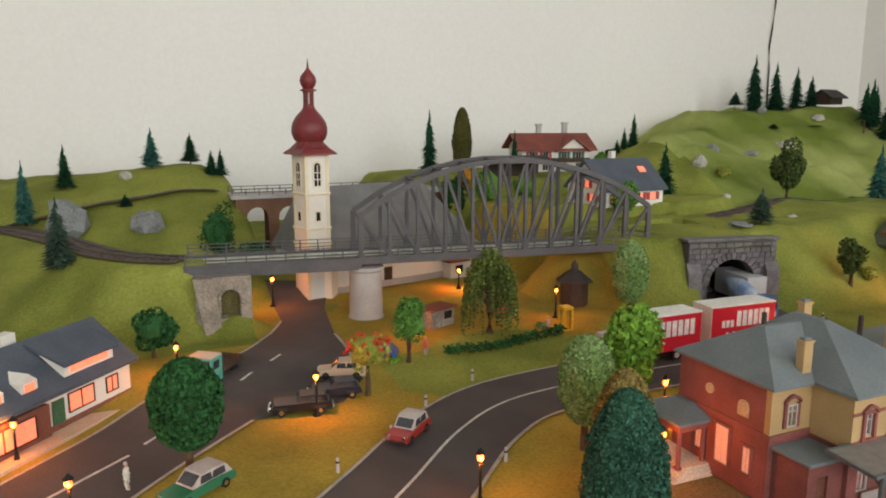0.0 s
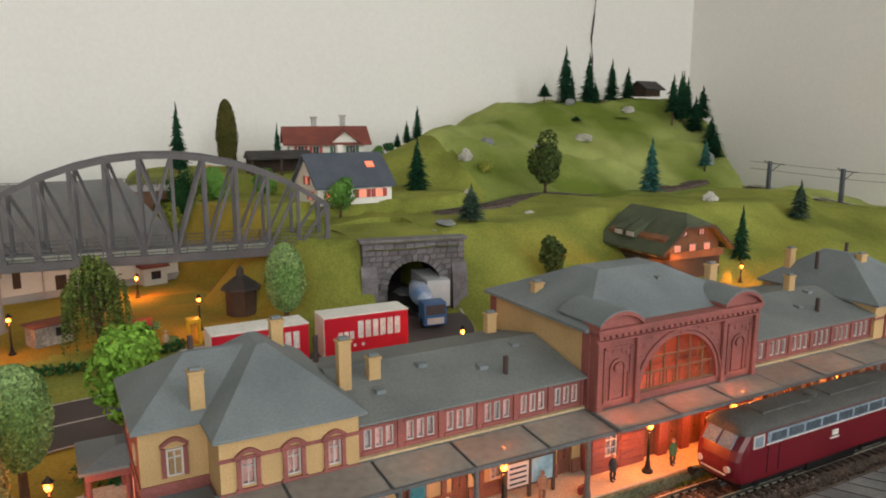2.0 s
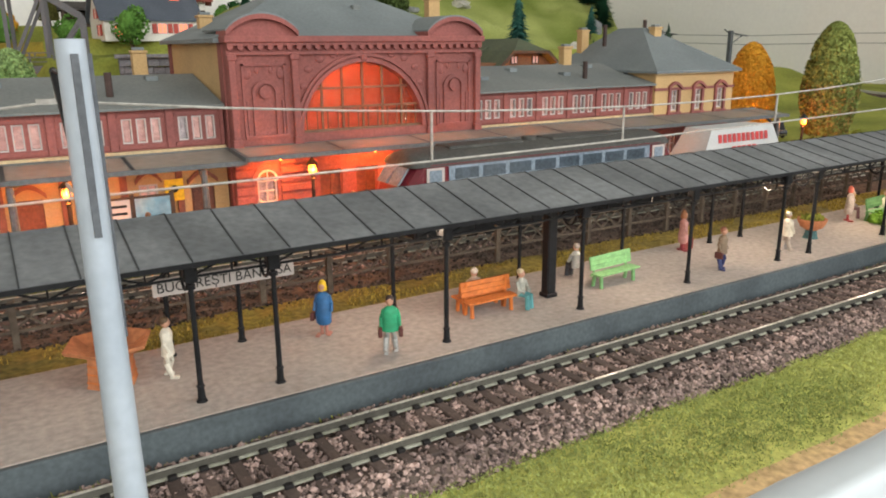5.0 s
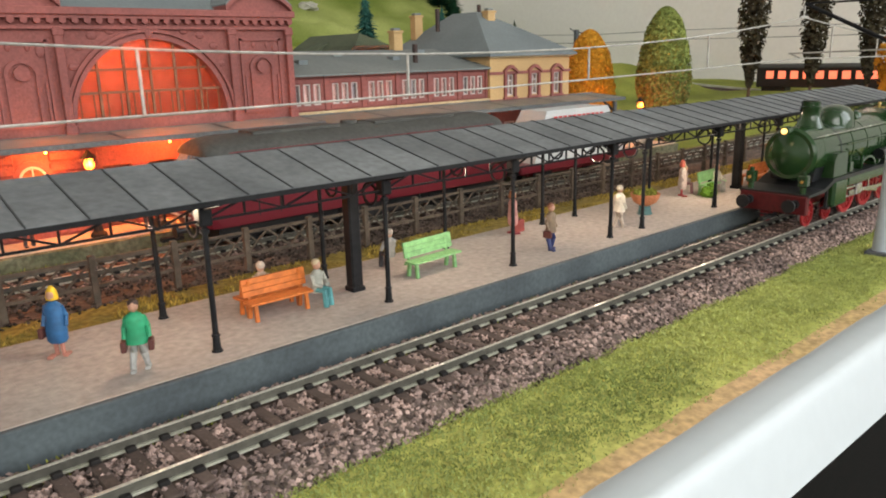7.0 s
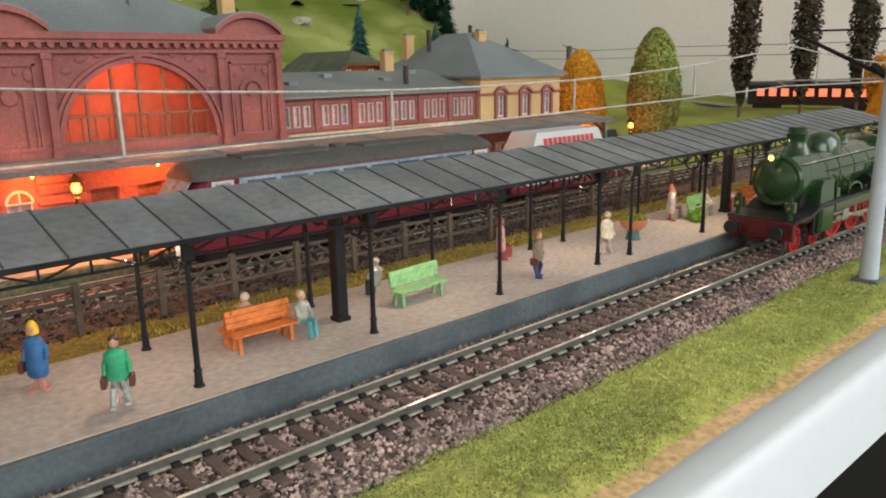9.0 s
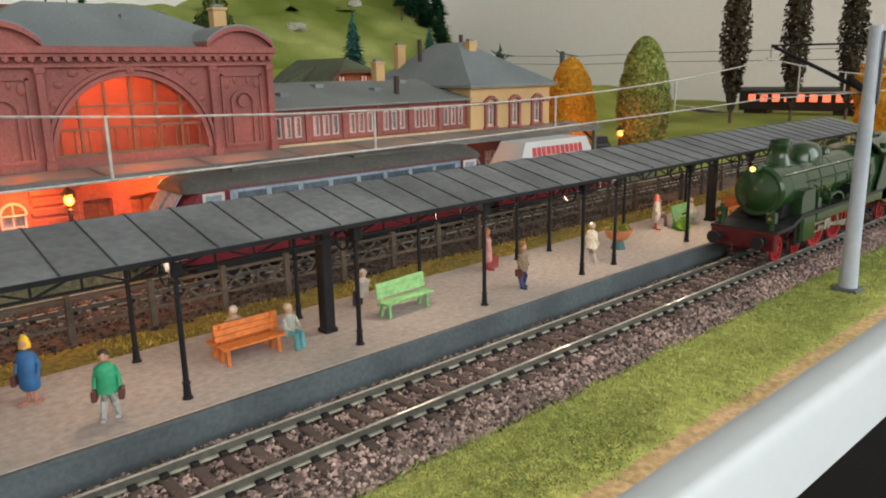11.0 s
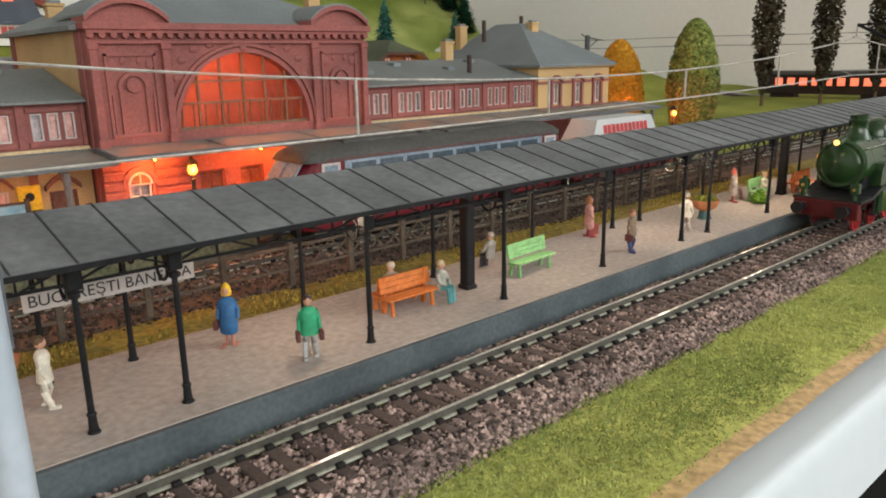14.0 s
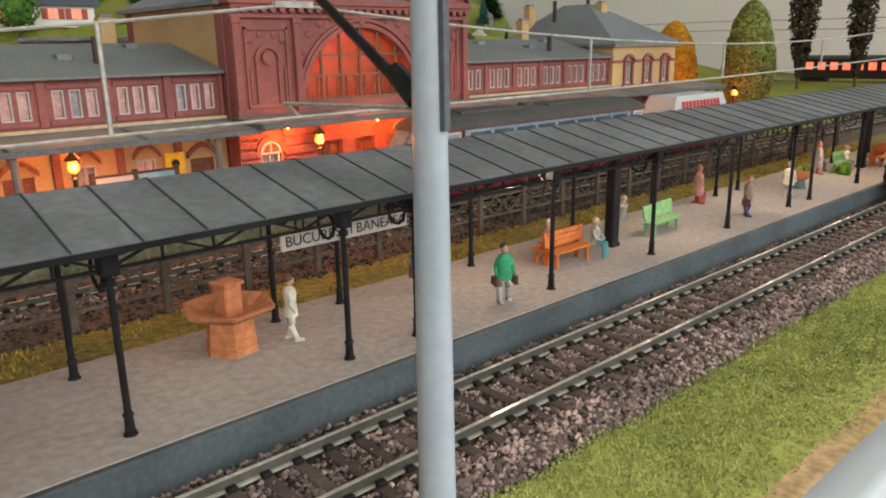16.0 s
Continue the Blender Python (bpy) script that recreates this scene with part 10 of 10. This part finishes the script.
tt = part("timetable", M().box(-1.62, -0.2, -0.06, 0.0, 0.85, 2.3), white_frame, nb, "white timetable")
for k in range(4):
    part("text_bar", M().box(-1.5, -0.35, -0.07, -0.06, 1.0 + k * 0.32, 1.12 + k * 0.32), loco_black, tt, "dark bar")
part("map", M().box(0.0, 1.5, -0.06, 0.0, 0.85, 2.3), poster_blue, nb, "blue map")
ps = thing("post_sign", "yellow sign with a black horn shape", "sign", 60.0, 25.55, 3.5)
part("board", M().box(-0.42, 0.42, -0.05, 0.05, 0, 1.0), mat("sign_yellow", (0.75, 0.5, 0.02), rough=0.5, bump=0.0), ps, "yellow board")
part("emblem", M().lathe([(0.18, 0), (0.18, 0.03)], 10).turned(Matrix.Translation((0, -0.05, 0.55)) @ Matrix.Rotation(math.pi / 2, 4, "X")), loco_black, ps, "black emblem")
for x, w, z0, z1, mt, lab in ((44.9, 0.75, 2.6, 4.3, poster_teal, "dark teal framed poster on the station wall"), (51.2, 0.45, 2.6, 4.1, poster_teal, "dark framed poster on the station wall"), (43.2, 1.0, 1.9, 2.5, white_frame, "white advertising board on the platform")):
    p = thing("poster", lab, "poster", x, 25.5, 0)
    part("frame", M().box(-w - 0.1, w + 0.1, -0.02, 0.06, z0 - 0.1, z1 + 0.1), brown_base, p, "brown frame")
    part("sheet", M().box(-w, w, -0.04, -0.02, z0, z1), mt, p, "printed sheet")

# ---- little painted figures ----
skin = mat("figure_skin", (0.55, 0.3, 0.2), rough=0.6, bump=0.0)


def fmat(c):
    key = "figure_%d_%d_%d" % tuple(int(k * 255) for k in c)
    return mat(key, c, tuple(k * 0.8 for k in c), rough=0.55, scale=3.0, fine=10.0, bump=0.05)


def figure(x, y, z, rz, coat, legs, hat, label, sit=False, skirt=False, bags=(), hh=1.74):
    """A plain painted model figure, one mesh."""
    m = M()
    idx = []

    def done(i):
        idx.extend([i] * (len(m.f) - len(idx)))

    if sit:
        for s in (-1, 1):
            m.tube([(s * 0.12, 0.05, 0.62), (s * 0.13, -0.38, 0.6), (s * 0.13, -0.42, 0.08)], 0.1, 7)
        done(1)
        m.lathe([(0.2, 0.5), (0.24, 0.62), (0.21, 0.9), (0.26, 1.12), (0.14, 1.24), (0.08, 1.28)], 12, sx=1.0, sy=0.72)
        zh = 1.42
        for s in (-1, 1):
            m.tube([(s * 0.25, 0, 1.12), (s * 0.3, -0.1, 0.85), (s * 0.16, -0.3, 0.75)], 0.075, 6)
        done(0)
    else:
        if skirt:
            m.lathe([(0.22, 0.42), (0.28, 0.5), (0.29, 0.8), (0.25, 1.1), (0.22, 1.3)], 12, sy=0.8)
            done(0)
            for s in (-1, 1):
                m.tube([(s * 0.09, 0, 0.5), (s * 0.09, 0.02, 0.04)], 0.065, 6)
        else:
            for s in (-1, 1):
                m.tube([(s * 0.08, 0, 0.95), (s * 0.13, -0.05 * s, 0.5), (s * 0.19, 0.1 * s, 0.05)], lambda t: 0.125 - 0.045 * t, 7)
        for s in (-1, 1):
            m.box(s * 0.17 - 0.07, s * 0.17 + 0.07, -0.2 + 0.1 * s, 0.1 + 0.1 * s, 0, 0.09, 0.02)
        done(1)
        m.lathe([(0.3, 0.76), (0.28, 0.92), (0.235, 1.15), (0.28, 1.42), (0.2, 1.55), (0.08, 1.62)], 12, sy=0.7)
        for s in (-1, 1):
            m.tube([(s * 0.2, 0, 1.48), (s * 0.29, 0.05, 1.2), (s * 0.32, -0.08, 0.92)], lambda t: 0.085 - 0.028 * t, 6)
        done(0)
        zh = 1.78
    m.ball((0, -0.01, zh), 0.13, 0.145, 0.17, 10, 7)
    done(2)
    if skirt:
        m.lathe([(0.16, -0.12), (0.165, 0.0), (0.13, 0.14), (0.05, 0.26)], 10, (0, 0.03, zh))
    else:
        m.ball((0, 0.02, zh + 0.06), 0.145, 0.155, 0.14, 10, 6)
    done(3)
    for bx in bags:
        m.box(bx - 0.07, bx + 0.07, -0.24, 0.14, 0.58, 0.88, 0.03)
    done(4)
    k = hh / 1.95
    m.v = [(a * k, b * k, c * k) for a, b, c in m.v]
    ob = solo("figure", m, [fmat(coat), fmat(legs), skin, fmat(hat), fmat((0.1, 0.035, 0.03))], label, "figure", x, y, z, rz, "painted figures", smooth=True)
    ob.data.polygons.foreach_set("material_index", idx)
    return ob


grey_, dark_, white_, navy_ = (0.3, 0.3, 0.28), (0.03, 0.03, 0.035), (0.62, 0.58, 0.48), (0.03, 0.04, 0.12)
figure(62.25, 8.45, PZ, -25, (0.03, 0.3, 0.14), (0.35, 0.35, 0.33), (0.04, 0.025, 0.02), "painted figure in a green jacket with bags", bags=(-0.34, 0.34))
figure(61.1, 10.75, PZ, -40, (0.03, 0.12, 0.28), (0.45, 0.2, 0.15), (0.7, 0.45, 0.02), "painted figure in a blue coat with yellow hood", skirt=True, bags=(-0.36,))
figure(56.3, 10.2, PZ, 70, white_, white_, (0.1, 0.06, 0.03), "painted figure in pale work clothes")
figure(77.3, 8.65, PZ, 10, (0.2, 0.14, 0.09), navy_, (0.25, 0.1, 0.06), "painted figure in brown and navy with a bag", bags=(-0.36,))
figure(67.75, 9.35, PZ, 20, (0.35, 0.35, 0.3), (0.08, 0.25, 0.26), (0.5, 0.4, 0.25), "seated painted figure in teal trousers", sit=True)
figure(66.5, 10.35, PZ, 180, (0.5, 0.35, 0.25), grey_, (0.6, 0.5, 0.4), "seated painted figure with pale hair", sit=True)
figure(71.6, 10.9, PZ, 180, grey_, dark_, (0.35, 0.3, 0.25), "seated painted figure in grey", sit=True)
figure(78.2, 11.4, PZ, 60, (0.5, 0.25, 0.22), (0.3, 0.05, 0.06), (0.3, 0.12, 0.05), "painted figure in pink beside a red bag", skirt=True)
figure(82.0, 9.0, PZ, 90, white_, (0.5, 0.42, 0.35), (0.5, 0.45, 0.35), "painted figure in white leaning forward")
figure(90.3, 11.0, PZ, 30, (0.3, 0.25, 0.22), (0.2, 0.1, 0.1), (0.5, 0.4, 0.25), "seated painted figure in brown", sit=True)
figure(91.8, 10.1, PZ, 0, white_, grey_, (0.4, 0.3, 0.2), "seated painted figure in white", sit=True)
figure(98.4, 7.95, PZ, -20, (0.34, 0.33, 0.05), (0.25, 0.24, 0.06), (0.45, 0.3, 0.15), "painted figure in a yellow-green coat", skirt=True)
figure(89.6, 10.7, PZ, 30, (0.5, 0.42, 0.36), (0.42, 0.06, 0.06), (0.5, 0.12, 0.08), "painted figure in pale and red clothes", skirt=True)
figure(102.8, 10.6, PZ, 0, dark_, dark_, dark_, "dark painted figure at the platform end")
figure(52.3, 24.1, 1.62, 10, (0.03, 0.035, 0.16), dark_, (0.5, 0.45, 0.4), "painted figure in a blue jacket with a case", bags=(-0.36,))
figure(63.5, 23.9, 1.62, 0, dark_, dark_, (0.4, 0.35, 0.3), "painted figure in a black coat")
figure(58.5, 24.15, 1.62, 170, (0.3, 0.16, 0.1), (0.25, 0.12, 0.08), (0.2, 0.1, 0.06), "painted figure reading the notice board")
figure(68.2, 23.7, 1.62, 0, (0.04, 0.16, 0.09), dark_, (0.3, 0.15, 0.1), "painted figure in green near the locomotive")
figure(44.5, 23.7, 1.62, 0, (0.06, 0.12, 0.24), (0.5, 0.5, 0.46), (0.1, 0.06, 0.04), "painted figure in a blue shirt")
figure(3.4, 45.6, 1.3, 60, white_, white_, (0.5, 0.5, 0.48), "pale painted figure beside the street lamp")
figure(29.8, 61.2, 1.6, 20, (0.5, 0.1, 0.06), (0.4, 0.3, 0.25), (0.5, 0.3, 0.15), "painted figure in red on the garden path", hh=1.8)
figure(34.5, 69.0, 2.0, 0, (0.5, 0.3, 0.22), (0.45, 0.1, 0.08), (0.2, 0.1, 0.05), "painted figure beside the stone shelter")
figure(43.6, 61.8, 2.0, 0, (0.45, 0.3, 0.18), (0.3, 0.2, 0.12), (0.5, 0.4, 0.3), "painted figure behind the hedge")
figure(35.2, 69.2, 2.0, 20, (0.5, 0.48, 0.44), (0.3, 0.08, 0.06), (0.1, 0.05, 0.03), "painted figure in white beside the shelter")
for x, y, z in ((60.9, 23.5, 1.62), (49.6, 23.7, 1.62), (78.6, 11.5, PZ)):
    s_ = thing("suitcase", "small brown suitcase on the platform", "suitcase", x, y, z)
    part("case", M().box(-0.3, 0.3, -0.12, 0.12, 0, 0.5, 0.03), fmat((0.25, 0.05, 0.04)), s_, "reddish brown case")
    part("handle", M().tube([(-0.1, 0, 0.5), (-0.08, 0, 0.58), (0.08, 0, 0.58), (0.1, 0, 0.5)], 0.02, 5), loco_black, s_)
